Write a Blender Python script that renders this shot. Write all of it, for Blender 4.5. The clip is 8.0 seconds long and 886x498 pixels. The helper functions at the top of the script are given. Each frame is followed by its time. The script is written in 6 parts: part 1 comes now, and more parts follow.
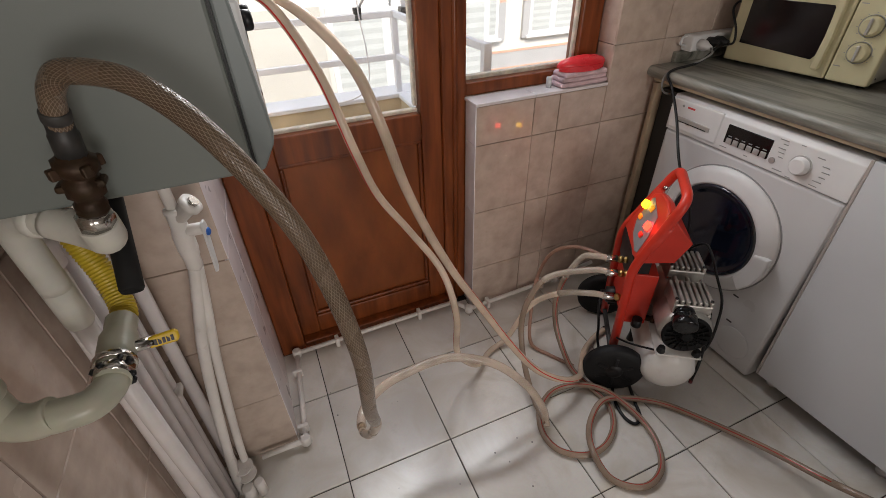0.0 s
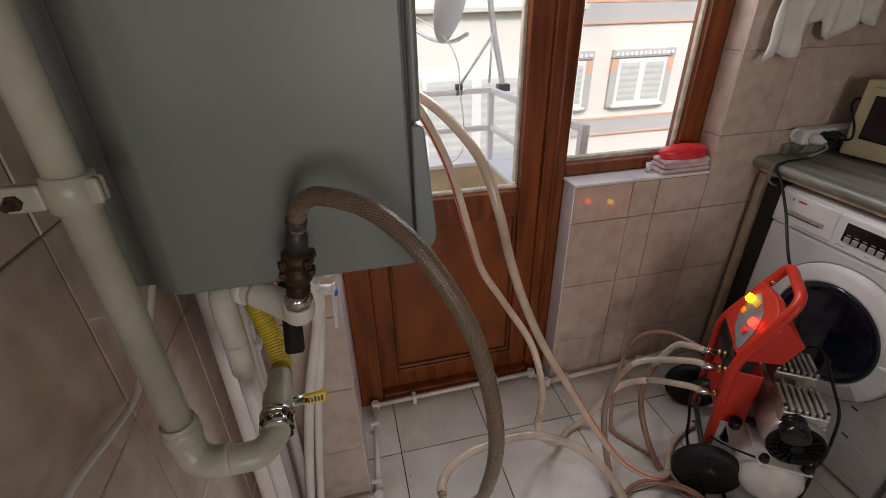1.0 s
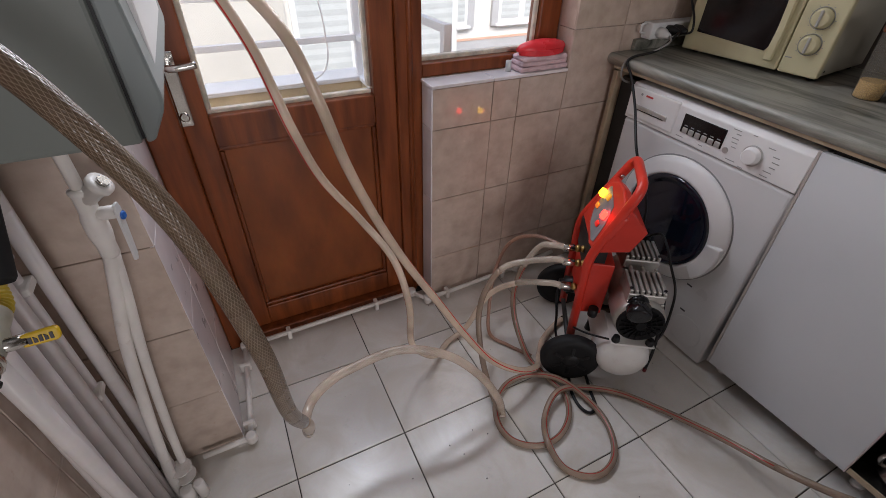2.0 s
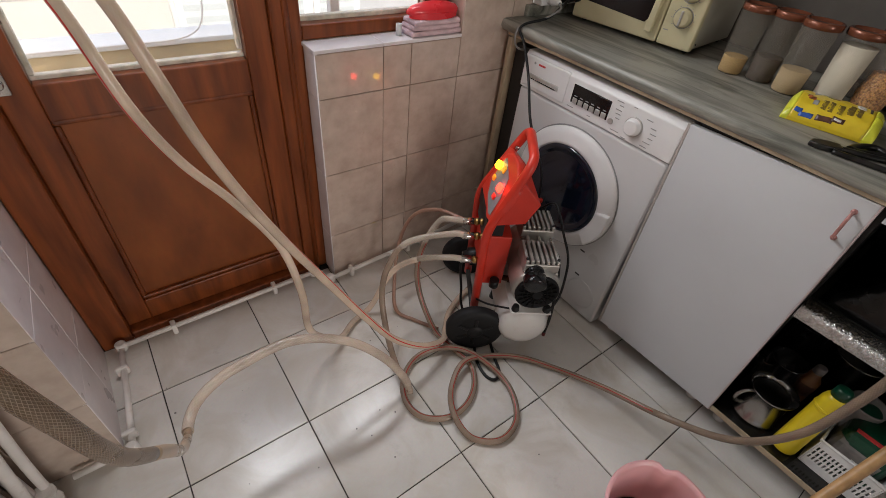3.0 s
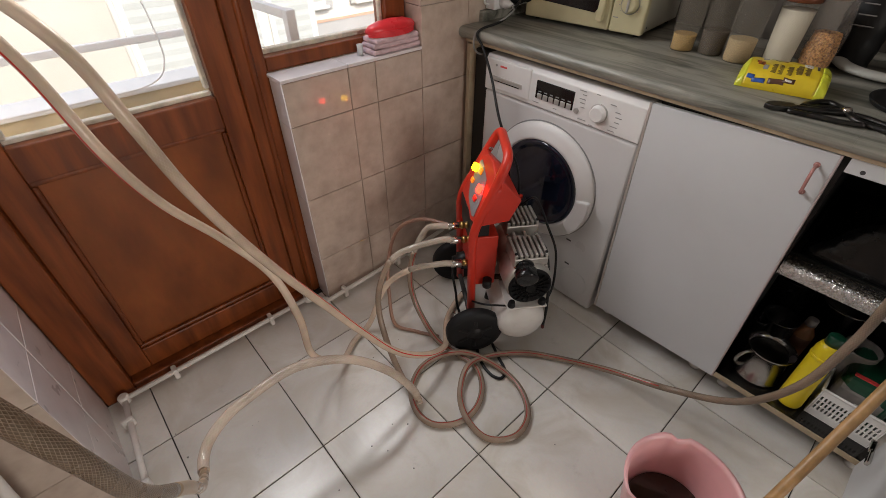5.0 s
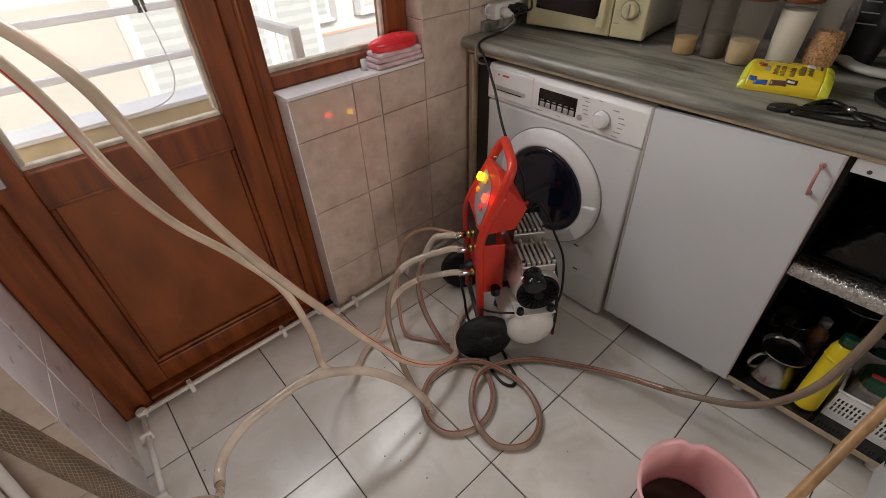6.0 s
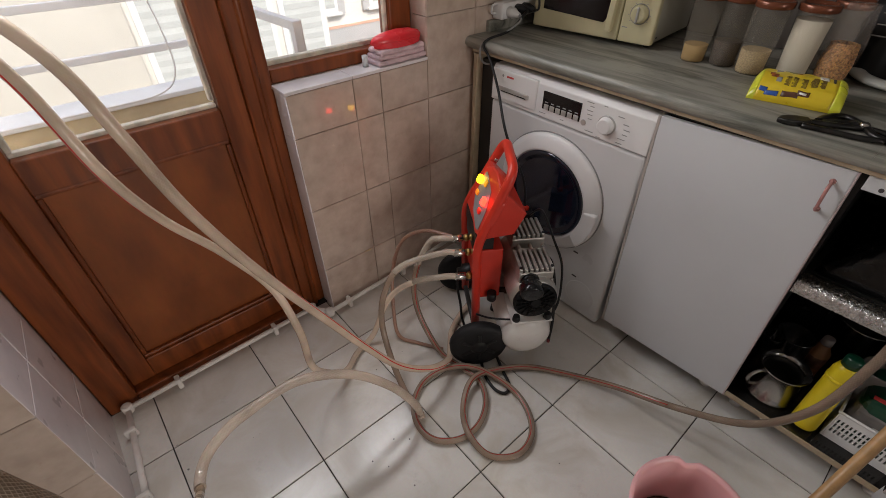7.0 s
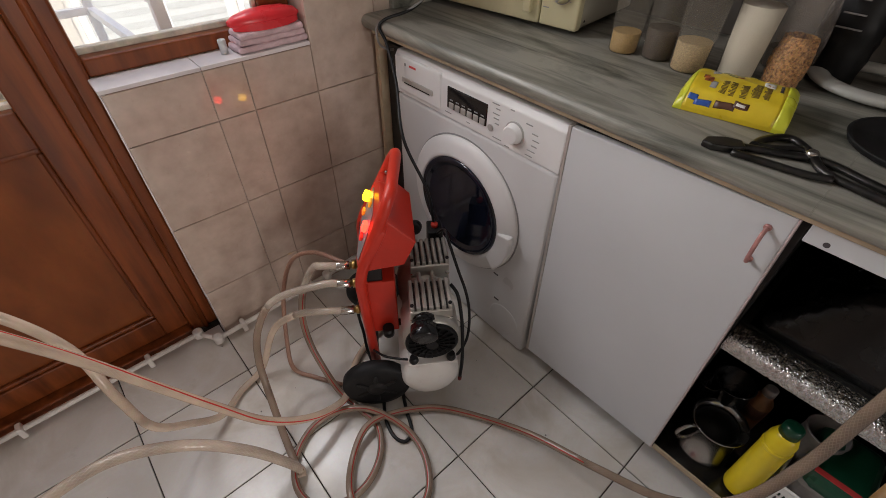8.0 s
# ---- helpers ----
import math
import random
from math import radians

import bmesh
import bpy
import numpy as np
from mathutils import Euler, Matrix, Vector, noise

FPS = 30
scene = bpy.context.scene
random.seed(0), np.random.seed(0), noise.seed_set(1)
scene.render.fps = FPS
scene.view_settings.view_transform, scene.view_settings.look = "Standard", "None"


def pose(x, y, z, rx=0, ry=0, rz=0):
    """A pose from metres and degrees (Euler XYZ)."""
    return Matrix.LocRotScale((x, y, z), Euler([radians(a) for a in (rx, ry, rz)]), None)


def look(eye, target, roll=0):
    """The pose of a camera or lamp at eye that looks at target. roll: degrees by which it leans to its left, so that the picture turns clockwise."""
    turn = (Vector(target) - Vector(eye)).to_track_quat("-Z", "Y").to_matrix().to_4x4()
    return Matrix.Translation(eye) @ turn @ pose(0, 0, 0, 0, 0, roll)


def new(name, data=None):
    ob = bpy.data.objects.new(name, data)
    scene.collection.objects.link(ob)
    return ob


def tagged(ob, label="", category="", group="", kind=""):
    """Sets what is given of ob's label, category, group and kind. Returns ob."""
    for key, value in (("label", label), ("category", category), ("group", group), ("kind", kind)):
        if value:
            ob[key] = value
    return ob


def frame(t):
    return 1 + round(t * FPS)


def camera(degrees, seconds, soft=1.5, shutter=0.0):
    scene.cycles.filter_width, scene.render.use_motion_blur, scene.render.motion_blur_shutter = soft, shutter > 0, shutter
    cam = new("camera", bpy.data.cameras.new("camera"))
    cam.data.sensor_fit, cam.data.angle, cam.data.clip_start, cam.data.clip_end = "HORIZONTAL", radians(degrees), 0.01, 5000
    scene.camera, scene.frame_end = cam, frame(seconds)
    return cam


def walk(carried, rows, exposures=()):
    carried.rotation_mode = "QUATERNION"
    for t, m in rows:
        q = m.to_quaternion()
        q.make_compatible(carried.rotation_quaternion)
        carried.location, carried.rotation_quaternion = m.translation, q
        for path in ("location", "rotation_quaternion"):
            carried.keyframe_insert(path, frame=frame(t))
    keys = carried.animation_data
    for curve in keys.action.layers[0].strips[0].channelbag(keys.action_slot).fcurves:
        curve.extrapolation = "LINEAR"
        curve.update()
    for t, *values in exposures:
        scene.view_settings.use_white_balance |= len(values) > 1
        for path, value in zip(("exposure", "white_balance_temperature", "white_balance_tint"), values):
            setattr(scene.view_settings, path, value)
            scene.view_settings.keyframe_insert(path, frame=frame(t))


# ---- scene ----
cam = camera(89.9, 8.0, 0.45)
PATH = [
    (0, (-0.65, -1.264, 1.355), (-0.036, 0.229, 0.174), -1.6),
    (0.5, (-0.673, -1.259, 1.377), (-0.132, 0.321, 0.277), -1.3),
    (1, (-0.743, -1.253, 1.431), (-0.355, 0.45, 0.457), -1.3),
    (1.5, (-0.695, -1.252, 1.42), (-0.167, 0.369, 0.374), -0.8),
    (2, (-0.59, -1.25, 1.322), (0.133, 0.161, 0.104), 1.5),
    (2.2, (-0.594, -1.244, 1.299), (0.182, 0.095, 0.033), 3.2),
    (3.3, (-0.476, -1.23, 1.335), (0.555, -0.138, 0.014), 7.2),
    (3.5, (-0.487, -1.233, 1.328), (0.565, -0.16, 0.008), 6.6),
    (4, (-0.506, -1.236, 1.324), (0.544, -0.15, 0.013), 4.2),
    (5.5, (-0.511, -1.258, 1.34), (0.513, -0.101, 0.071), -1.0),
    (6, (-0.505, -1.259, 1.348), (0.505, -0.081, 0.087), -2.2),
    (6.5, (-0.507, -1.255, 1.343), (0.501, -0.072, 0.084), -2.6),
    (7, (-0.473, -1.243, 1.341), (0.531, -0.066, 0.073), -0.3),
    (7.5, (-0.367, -1.207, 1.343), (0.62, -0.046, 0.047), 0.8),
    (8, (-0.066, -1.218, 1.309), (0.917, -0.132, -0.053), 0.9),
]
walk(cam, [(t, look(eye, target, roll)) for t, eye, target, roll in PATH],
     [(0.0, 0.0, 6450, 10), (0.5, -0.12, 6650, 10), (1.0, -0.35, 6500, 12), (1.5, -0.22, 6420, 11), (2.0, -0.12, 6030, 13), (2.3, -0.05, 6050, 12), (3.3, 0.18, 6500, 10), (5.5, 0.06, 6620, 10), (6.5, -0.05, 6650, 10), (7.0, -0.10, 6520, 11), (7.5, -0.14, 6550, 12), (8.0, 0.03, 6500, 12)])

# ---- world, sun, lamps ----
world = bpy.data.worlds.new("sky")
scene.world = world
world.use_nodes = True
_n, _l = world.node_tree.nodes, world.node_tree.links
_sky = _n.new("ShaderNodeTexSky")
_sky.sky_type, _sky.sun_disc = "NISHITA", False
_sky.sun_elevation, _sky.sun_rotation = radians(50), radians(200)
_sky.air_density, _sky.dust_density = 1.2, 3.0
_n["Background"].inputs["Strength"].default_value = 0.34
_l.new(_sky.outputs[0], _n["Background"].inputs["Color"])

sun = new("sun", bpy.data.lights.new("sun", "SUN"))
sun.data.energy, sun.data.angle, sun.data.color = 3.0, radians(10), (1.0, 0.95, 0.88)
sun.matrix_world = look((-2.0, -6.0, 9.0), (0.6, 4.0, 0.0))


def area_lamp(name, centre, target, w, h, watts, color):
    d = bpy.data.lights.new(name, "AREA")
    d.shape, d.size, d.size_y, d.energy, d.color = "RECTANGLE", w, h, watts, color
    ob = new(name, d)
    ob.matrix_world = look(centre, target)
    return ob


DOOR_W, WIN_W, BACK_W = 13.5, 9.5, 48.0
area_lamp("door_daylight", (-0.39, 0.20, 1.78), (-0.39, -2.0, 1.55), 0.46, 0.36, DOOR_W, (0.98, 0.985, 0.99))
area_lamp("window_daylight", (0.22, 0.20, 1.78), (0.22, -2.0, 1.55), 0.40, 0.36, WIN_W, (0.98, 0.985, 0.99))
# Added fill from behind the camera; no such source is known.
area_lamp("hall_daylight", (-0.15, -4.80, 1.35), (-0.2, -0.5, 0.80), 1.1, 1.2, BACK_W, (1.0, 0.95, 0.90))
scene.view_settings.exposure = 0.0


# ---- materials ----
def mat(name, base, rough=0.5, metal=0.0, var=0.12, scale=6.0, fine=60.0, bump=0.05, tint=None, stretch=(1, 1, 1), coat=0.0,
        emit=0.0, trans=0.0, rand=0.0, dirt=0.0, dirt_color=(0.12, 0.09, 0.06), spec=0.5, sub=0.0):
    """A surface with mottling at two scales, fine relief, and gloss that varies a little."""
    m = bpy.data.materials.new(name)
    m.use_nodes = True
    n, l = m.node_tree.nodes, m.node_tree.links
    bs = n["Principled BSDF"]
    co = n.new("ShaderNodeTexCoord")
    mp = n.new("ShaderNodeMapping")
    mp.inputs["Scale"].default_value = stretch
    l.new(co.outputs["Object"], mp.inputs["Vector"])
    info = n.new("ShaderNodeObjectInfo")
    off = n.new("ShaderNodeVectorMath")
    off.operation = "MULTIPLY_ADD"
    rv = n.new("ShaderNodeCombineXYZ")
    for i in range(3):
        l.new(info.outputs["Random"], rv.inputs[i])
    l.new(rv.outputs[0], off.inputs[0])
    off.inputs[1].default_value = (37.0, 53.0, 71.0) if rand else (0, 0, 0)
    l.new(mp.outputs[0], off.inputs[2])
    big, small = n.new("ShaderNodeTexNoise"), n.new("ShaderNodeTexNoise")
    for t, s, d in ((big, scale, 5), (small, fine, 3)):
        t.inputs["Scale"].default_value, t.inputs["Detail"].default_value = s, d
        l.new(off.outputs[0], t.inputs["Vector"])
    dark = tuple(c * (1 - var * 1.6) for c in base)
    light = tuple(min(1.0, c * (1 + var)) for c in (tint or base))
    mix = n.new("ShaderNodeMix")
    mix.data_type = "RGBA"
    mix.inputs["A"].default_value, mix.inputs["B"].default_value = (*dark, 1), (*light, 1)
    ramp = n.new("ShaderNodeMapRange")
    ramp.inputs["From Min"].default_value, ramp.inputs["From Max"].default_value = 0.3, 0.7
    l.new(big.outputs["Fac"], ramp.inputs["Value"])
    l.new(ramp.outputs[0], mix.inputs["Factor"])
    speck = n.new("ShaderNodeMix")
    speck.data_type, speck.blend_type = "RGBA", "MULTIPLY"
    speck.inputs["Factor"].default_value = var
    l.new(mix.outputs["Result"], speck.inputs["A"])
    l.new(small.outputs["Color"], speck.inputs["B"])
    out = speck.outputs["Result"]
    if rand:
        hv = n.new("ShaderNodeHueSaturation")
        mr = n.new("ShaderNodeMapRange")
        mr.inputs["To Min"].default_value, mr.inputs["To Max"].default_value = 1 - rand, 1 + rand * 0.6
        l.new(info.outputs["Random"], mr.inputs["Value"])
        l.new(mr.outputs[0], hv.inputs["Value"])
        l.new(out, hv.inputs["Color"])
        out = hv.outputs[0]
    if dirt:
        dn = n.new("ShaderNodeTexNoise")
        dn.inputs["Scale"].default_value, dn.inputs["Detail"].default_value, dn.inputs["Roughness"].default_value = scale * 2.3, 8, 0.7
        l.new(co.outputs["Object"], dn.inputs["Vector"])
        dr = n.new("ShaderNodeMapRange")
        dr.inputs["From Min"].default_value, dr.inputs["From Max"].default_value = 0.6, 0.72
        dr.inputs["To Max"].default_value = dirt
        l.new(dn.outputs["Fac"], dr.inputs["Value"])
        dm = n.new("ShaderNodeMix")
        dm.data_type = "RGBA"
        dm.inputs["B"].default_value = (*dirt_color, 1)
        l.new(dr.outputs[0], dm.inputs["Factor"])
        l.new(out, dm.inputs["A"])
        out = dm.outputs["Result"]
    l.new(out, bs.inputs["Base Color"])
    rr = n.new("ShaderNodeMapRange")
    rr.inputs["To Min"].default_value, rr.inputs["To Max"].default_value = max(0.02, rough - 0.08), min(1, rough + 0.08)
    l.new(big.outputs["Fac"], rr.inputs["Value"])
    l.new(rr.outputs[0], bs.inputs["Roughness"])
    bs.inputs["Metallic"].default_value = metal
    bs.inputs["Specular IOR Level"].default_value = spec
    bs.inputs["Coat Weight"].default_value = coat
    bs.inputs["Transmission Weight"].default_value = trans
    if sub:
        bs.inputs["Subsurface Weight"].default_value = sub
        bs.inputs["Subsurface Scale"].default_value = 0.004
    if emit:
        l.new(out, bs.inputs["Emission Color"])
        bs.inputs["Emission Strength"].default_value = emit
    if bump:
        bp = n.new("ShaderNodeBump")
        bp.inputs["Strength"].default_value, bp.inputs["Distance"].default_value = bump, 0.002
        l.new(small.outputs["Fac"], bp.inputs["Height"])
        l.new(bp.outputs[0], bs.inputs["Normal"])
    return m


def veined(name, base, vein, rough, scale, stretch, amount, rand=0.0, coat=0.0, dirt=0.0):
    """Stone or laminate with soft streaks."""
    m = mat(name, base, rough, var=0.11, scale=3.0, fine=140, bump=0.02, rand=rand, coat=coat, dirt=dirt, dirt_color=(0.30, 0.26, 0.22))
    n, l = m.node_tree.nodes, m.node_tree.links
    bs = n["Principled BSDF"]
    old = bs.inputs["Base Color"].links[0].from_socket
    co = n.new("ShaderNodeTexCoord")
    mp = n.new("ShaderNodeMapping")
    mp.inputs["Scale"].default_value = stretch
    add = n.new("ShaderNodeVectorMath")
    rv, info = n.new("ShaderNodeCombineXYZ"), n.new("ShaderNodeObjectInfo")
    mul = n.new("ShaderNodeMath")
    mul.operation = "MULTIPLY"
    mul.inputs[1].default_value = 40.0 if rand else 0.0
    l.new(info.outputs["Random"], mul.inputs[0])
    for i in range(3):
        l.new(mul.outputs[0], rv.inputs[i])
    l.new(co.outputs["Object"], mp.inputs["Vector"])
    l.new(mp.outputs[0], add.inputs[0])
    l.new(rv.outputs[0], add.inputs[1])
    nz = n.new("ShaderNodeTexNoise")
    nz.inputs["Scale"].default_value, nz.inputs["Detail"].default_value, nz.inputs["Roughness"].default_value = scale, 8, 0.62
    nz.inputs["Distortion"].default_value = 1.1
    l.new(add.outputs[0], nz.inputs["Vector"])
    r = n.new("ShaderNodeMapRange")
    r.inputs["From Min"].default_value, r.inputs["From Max"].default_value, r.inputs["To Max"].default_value = 0.44, 0.68, amount
    l.new(nz.outputs["Fac"], r.inputs["Value"])
    mx = n.new("ShaderNodeMix")
    mx.data_type = "RGBA"
    mx.inputs["B"].default_value = (*vein, 1)
    l.new(r.outputs[0], mx.inputs["Factor"])
    l.new(old, mx.inputs["A"])
    l.new(mx.outputs["Result"], bs.inputs["Base Color"])
    return m


def braided(name, base, thread, turns, pitch, strength, rough, stripe=None, trans=0.0, bump=0.5):
    """Clear plastic hose with reinforcing threads in two crossing spirals, and a coloured line along it."""
    m = mat(name, base, rough, var=0.18, scale=9, fine=80, bump=0.03, trans=trans)
    n, l = m.node_tree.nodes, m.node_tree.links
    bs = n["Principled BSDF"]
    old = bs.inputs["Base Color"].links[0].from_socket
    uv = n.new("ShaderNodeUVMap")
    uv.uv_map = "hose"
    sp = n.new("ShaderNodeSeparateXYZ")
    l.new(uv.outputs[0], sp.inputs[0])

    def op(kind, a, b=None, c=None):
        k = n.new("ShaderNodeMath")
        k.operation = kind
        for i, v in enumerate((a, b, c)):
            if v is None:
                continue
            if isinstance(v, (int, float)):
                k.inputs[i].default_value = v
            else:
                l.new(v, k.inputs[i])
        return k.outputs[0]

    u = op("MULTIPLY", sp.outputs["X"], 2 * math.pi * turns)
    v = op("MULTIPLY", sp.outputs["Y"], 2 * math.pi / pitch)
    lines = op("MAXIMUM", op("SINE", op("ADD", u, v)), op("SINE", op("SUBTRACT", u, v)))
    mr = n.new("ShaderNodeMapRange")
    mr.inputs["From Min"].default_value, mr.inputs["From Max"].default_value, mr.inputs["To Max"].default_value = 0.80, 0.99, strength
    l.new(lines, mr.inputs["Value"])
    mx = n.new("ShaderNodeMix")
    mx.data_type = "RGBA"
    mx.inputs["B"].default_value = (*thread, 1)
    l.new(mr.outputs[0], mx.inputs["Factor"])
    l.new(old, mx.inputs["A"])
    out = mx.outputs["Result"]
    if stripe:
        color, at, half, twist = stripe
        d = op("ABSOLUTE", op("SUBTRACT", sp.outputs["X"], op("FRACT", op("MULTIPLY_ADD", sp.outputs["Y"], twist, at))))
        s = op("LESS_THAN", d, half)
        m2 = n.new("ShaderNodeMix")
        m2.data_type = "RGBA"
        m2.inputs["B"].default_value = (*color, 1)
        l.new(s, m2.inputs["Factor"])
        l.new(out, m2.inputs["A"])
        out = m2.outputs["Result"]
    l.new(out, bs.inputs["Base Color"])
    bp = n.new("ShaderNodeBump")
    bp.inputs["Strength"].default_value, bp.inputs["Distance"].default_value = bump, 0.0006
    l.new(lines, bp.inputs["Height"])
    l.new(bp.outputs[0], bs.inputs["Normal"])
    return m


def clear(name, color, rough=0.02, alpha=0.25):
    """Thin clear pane or plastic: mostly see-through, with real gloss."""
    m = bpy.data.materials.new(name)
    m.use_nodes = True
    n, l = m.node_tree.nodes, m.node_tree.links
    bs = n["Principled BSDF"]
    bs.inputs["Base Color"].default_value = (*color, 1)
    bs.inputs["Roughness"].default_value = rough
    bs.inputs["Alpha"].default_value = alpha
    return m


WALL_TILE = mat("wall_tile_glaze", (0.555, 0.435, 0.355), 0.24, var=0.055, scale=20, fine=70, bump=0.0, tint=(0.61, 0.495, 0.415), rand=0.05, dirt=0.34, dirt_color=(0.46, 0.305, 0.23), coat=0.8)
# Paler glaze for the chase side, raised to hold the door's daylight.
DAYLIT_TILE = mat("daylit_pale_tile_glaze", (0.84, 0.78, 0.78), 0.30, var=0.05, scale=16, fine=70, bump=0.0, rand=0.04, dirt=0.15, dirt_color=(0.55, 0.46, 0.42), coat=0.15)
GROUT = mat("grout", (0.60, 0.50, 0.44), 0.85, var=0.25, scale=5, dirt=0.5, dirt_color=(0.30, 0.22, 0.17))
FLOOR_TILE = veined("floor_tile_glaze", (0.755, 0.725, 0.68), (0.565, 0.515, 0.44), 0.22, 4.5, (1, 1, 1), 0.8, rand=0.06, dirt=0.3)
FLOOR_GROUT = mat("floor_grout", (0.075, 0.062, 0.052), 0.9, var=0.5, scale=2.2, dirt=0.75, dirt_color=(0.36, 0.32, 0.27))
# Unseen plaster and ceiling, toned down to bounce less light.
PLASTER = mat("plaster", (0.42, 0.385, 0.35), 0.8, var=0.08, scale=4)
CEIL = mat("ceiling_paint", (0.55, 0.53, 0.51), 0.8, var=0.05, scale=3)
WOOD = mat("varnished_wood", (0.195, 0.046, 0.011), 0.33, var=0.22, scale=7, fine=40, bump=0.05, tint=(0.24, 0.062, 0.015), stretch=(5, 5, 0.5), spec=0.35, dirt=0.3, dirt_color=(0.085, 0.020, 0.007))
WOOD_PANEL = mat("varnished_panel", (0.235, 0.062, 0.015), 0.36, var=0.18, scale=5, fine=60, bump=0.05, tint=(0.29, 0.082, 0.020), stretch=(1.4, 1.4, 0.6), spec=0.35, dirt=0.22, dirt_color=(0.085, 0.020, 0.006))
WOOD_EDGE = mat("bare_glazing_bead", (0.74, 0.66, 0.53), 0.6, var=0.2, scale=30)
GLASS = clear("window_glass", (0.95, 0.97, 0.96), 0.01, 0.06)
SILL = mat("sill_tile", (0.80, 0.76, 0.76), 0.15, var=0.06, scale=8, bump=0.01)
PVC = mat("white_pvc", (0.80, 0.755, 0.71), 0.38, var=0.06, scale=12, dirt=0.35, dirt_color=(0.45, 0.36, 0.30))
GAS_PAINT = mat("yellowed_gas_pipe_paint", (0.49, 0.475, 0.375), 0.36, var=0.12, scale=16, fine=90, bump=0.12, dirt=0.3, dirt_color=(0.30, 0.27, 0.18))
# Wall colour lowered to hold the shade cast over the worktop's back.
EAST_WALL = mat("shaded_grey_brown_wall", (0.115, 0.10, 0.085), 0.6, var=0.12, scale=6)
FOAM = mat("black_foam", (0.007, 0.007, 0.007), 0.75, var=0.2, scale=40, bump=0.1)
PIPE_PAINT = mat("painted_pipe", (0.65, 0.63, 0.565), 0.42, var=0.10, scale=14, fine=90, bump=0.10, dirt=0.18, dirt_color=(0.42, 0.38, 0.28))
PIPE_PINK = mat("wall_painted_pipe", (0.79, 0.735, 0.72), 0.45, var=0.08, scale=8, bump=0.06, dirt=0.15, dirt_color=(0.42, 0.32, 0.28))
BOILER = mat("boiler_enamel", (0.185, 0.203, 0.188), 0.36, var=0.035, scale=2.5, fine=200, bump=0.015)
BOILER_TRIM = mat("boiler_plastic", (0.22, 0.25, 0.25), 0.4, var=0.04, scale=6)
DARK = mat("black_plastic", (0.010, 0.010, 0.011), 0.42, var=0.2, scale=20, fine=150, bump=0.06, spec=0.35)
GUARD_BLACK = mat("fan_guard_plastic", (0.006, 0.006, 0.0065), 0.5, var=0.2, scale=30, bump=0.02, spec=0.2)
GLOSS_BLACK = mat("glossy_black_plastic", (0.006, 0.006, 0.007), 0.16, var=0.15, scale=20, bump=0.01, spec=0.4)
RUBBER = mat("tyre_rubber", (0.011, 0.011, 0.012), 0.62, var=0.25, scale=18, fine=140, bump=0.10, dirt=0.25, dirt_color=(0.05, 0.046, 0.042), spec=0.3)
RED = mat("red_powder_coat", (0.60, 0.032, 0.014), 0.36, var=0.08, scale=10, fine=150, bump=0.03, dirt=0.08, dirt_color=(0.3, 0.03, 0.02))
LABEL_GREY = mat("panel_label", (0.22, 0.23, 0.24), 0.4, var=0.12, scale=30)
YELLOW_LIT = mat("lit_yellow_cap", (1.0, 0.50, 0.006), 0.3, var=0.03, emit=11.0)
ORANGE_LIT = mat("lit_orange_cap", (0.9, 0.26, 0.02), 0.3, var=0.03, emit=0.5)
RED_LIT = mat("lit_red_cap", (0.95, 0.014, 0.007), 0.3, var=0.03, emit=16.0)
RED_DIM = mat("dim_red_cap", (0.85, 0.03, 0.02), 0.3, var=0.03, emit=0.3)
ALU = mat("cast_aluminium", (0.56, 0.54, 0.50), 0.42, metal=0.75, var=0.16, scale=16, fine=130, bump=0.12)
CHROME = mat("chromed_steel", (0.62, 0.60, 0.57), 0.18, metal=1.0, var=0.06, scale=20)
BRASS = mat("brass", (0.55, 0.36, 0.13), 0.32, metal=1.0, var=0.15, scale=25, fine=160, bump=0.1)
OLD_BRASS = mat("tarnished_brass", (0.075, 0.042, 0.022), 0.52, metal=0.55, var=0.35, scale=28, fine=120, bump=0.35)
GREY_METAL = mat("grey_hose_tail", (0.060, 0.058, 0.056), 0.5, metal=0.3, var=0.2, scale=30, bump=0.1)
TANK = mat("white_tank_paint", (0.74, 0.72, 0.69), 0.33, var=0.05, scale=10, dirt=0.25, dirt_color=(0.35, 0.25, 0.2))
WHITE_GOODS = mat("white_enamel", (0.655, 0.66, 0.665), 0.30, var=0.025, scale=4, bump=0.01)
WHITE_PLASTIC = mat("white_plastic", (0.745, 0.74, 0.735), 0.36, var=0.03, scale=8)
SILVER_PLASTIC = mat("silver_plastic", (0.50, 0.49, 0.47), 0.35, metal=0.4, var=0.05)
PRINT = mat("grey_print", (0.30, 0.30, 0.30), 0.6, var=0.05)
RED_PRINT = mat("red_print", (0.55, 0.05, 0.05), 0.5, var=0.05)
DOOR_GLASS = mat("dark_porthole_glass", (0.009, 0.013, 0.028), 0.06, var=0.4, scale=9, bump=0.0, spec=0.7)
DISPLAY = mat("black_display", (0.010, 0.010, 0.011), 0.12, var=0.1, bump=0.0)
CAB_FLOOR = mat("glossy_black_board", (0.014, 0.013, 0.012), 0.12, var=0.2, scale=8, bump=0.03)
LAMINATE = veined("grey_streaked_laminate", (0.315, 0.304, 0.262), (0.064, 0.067, 0.051), 0.38, 4.0, (4, 0.45, 4), 1.0)
CHIPBOARD = mat("board_edge", (0.48, 0.38, 0.26), 0.6, var=0.12, scale=20, dirt=0.3)
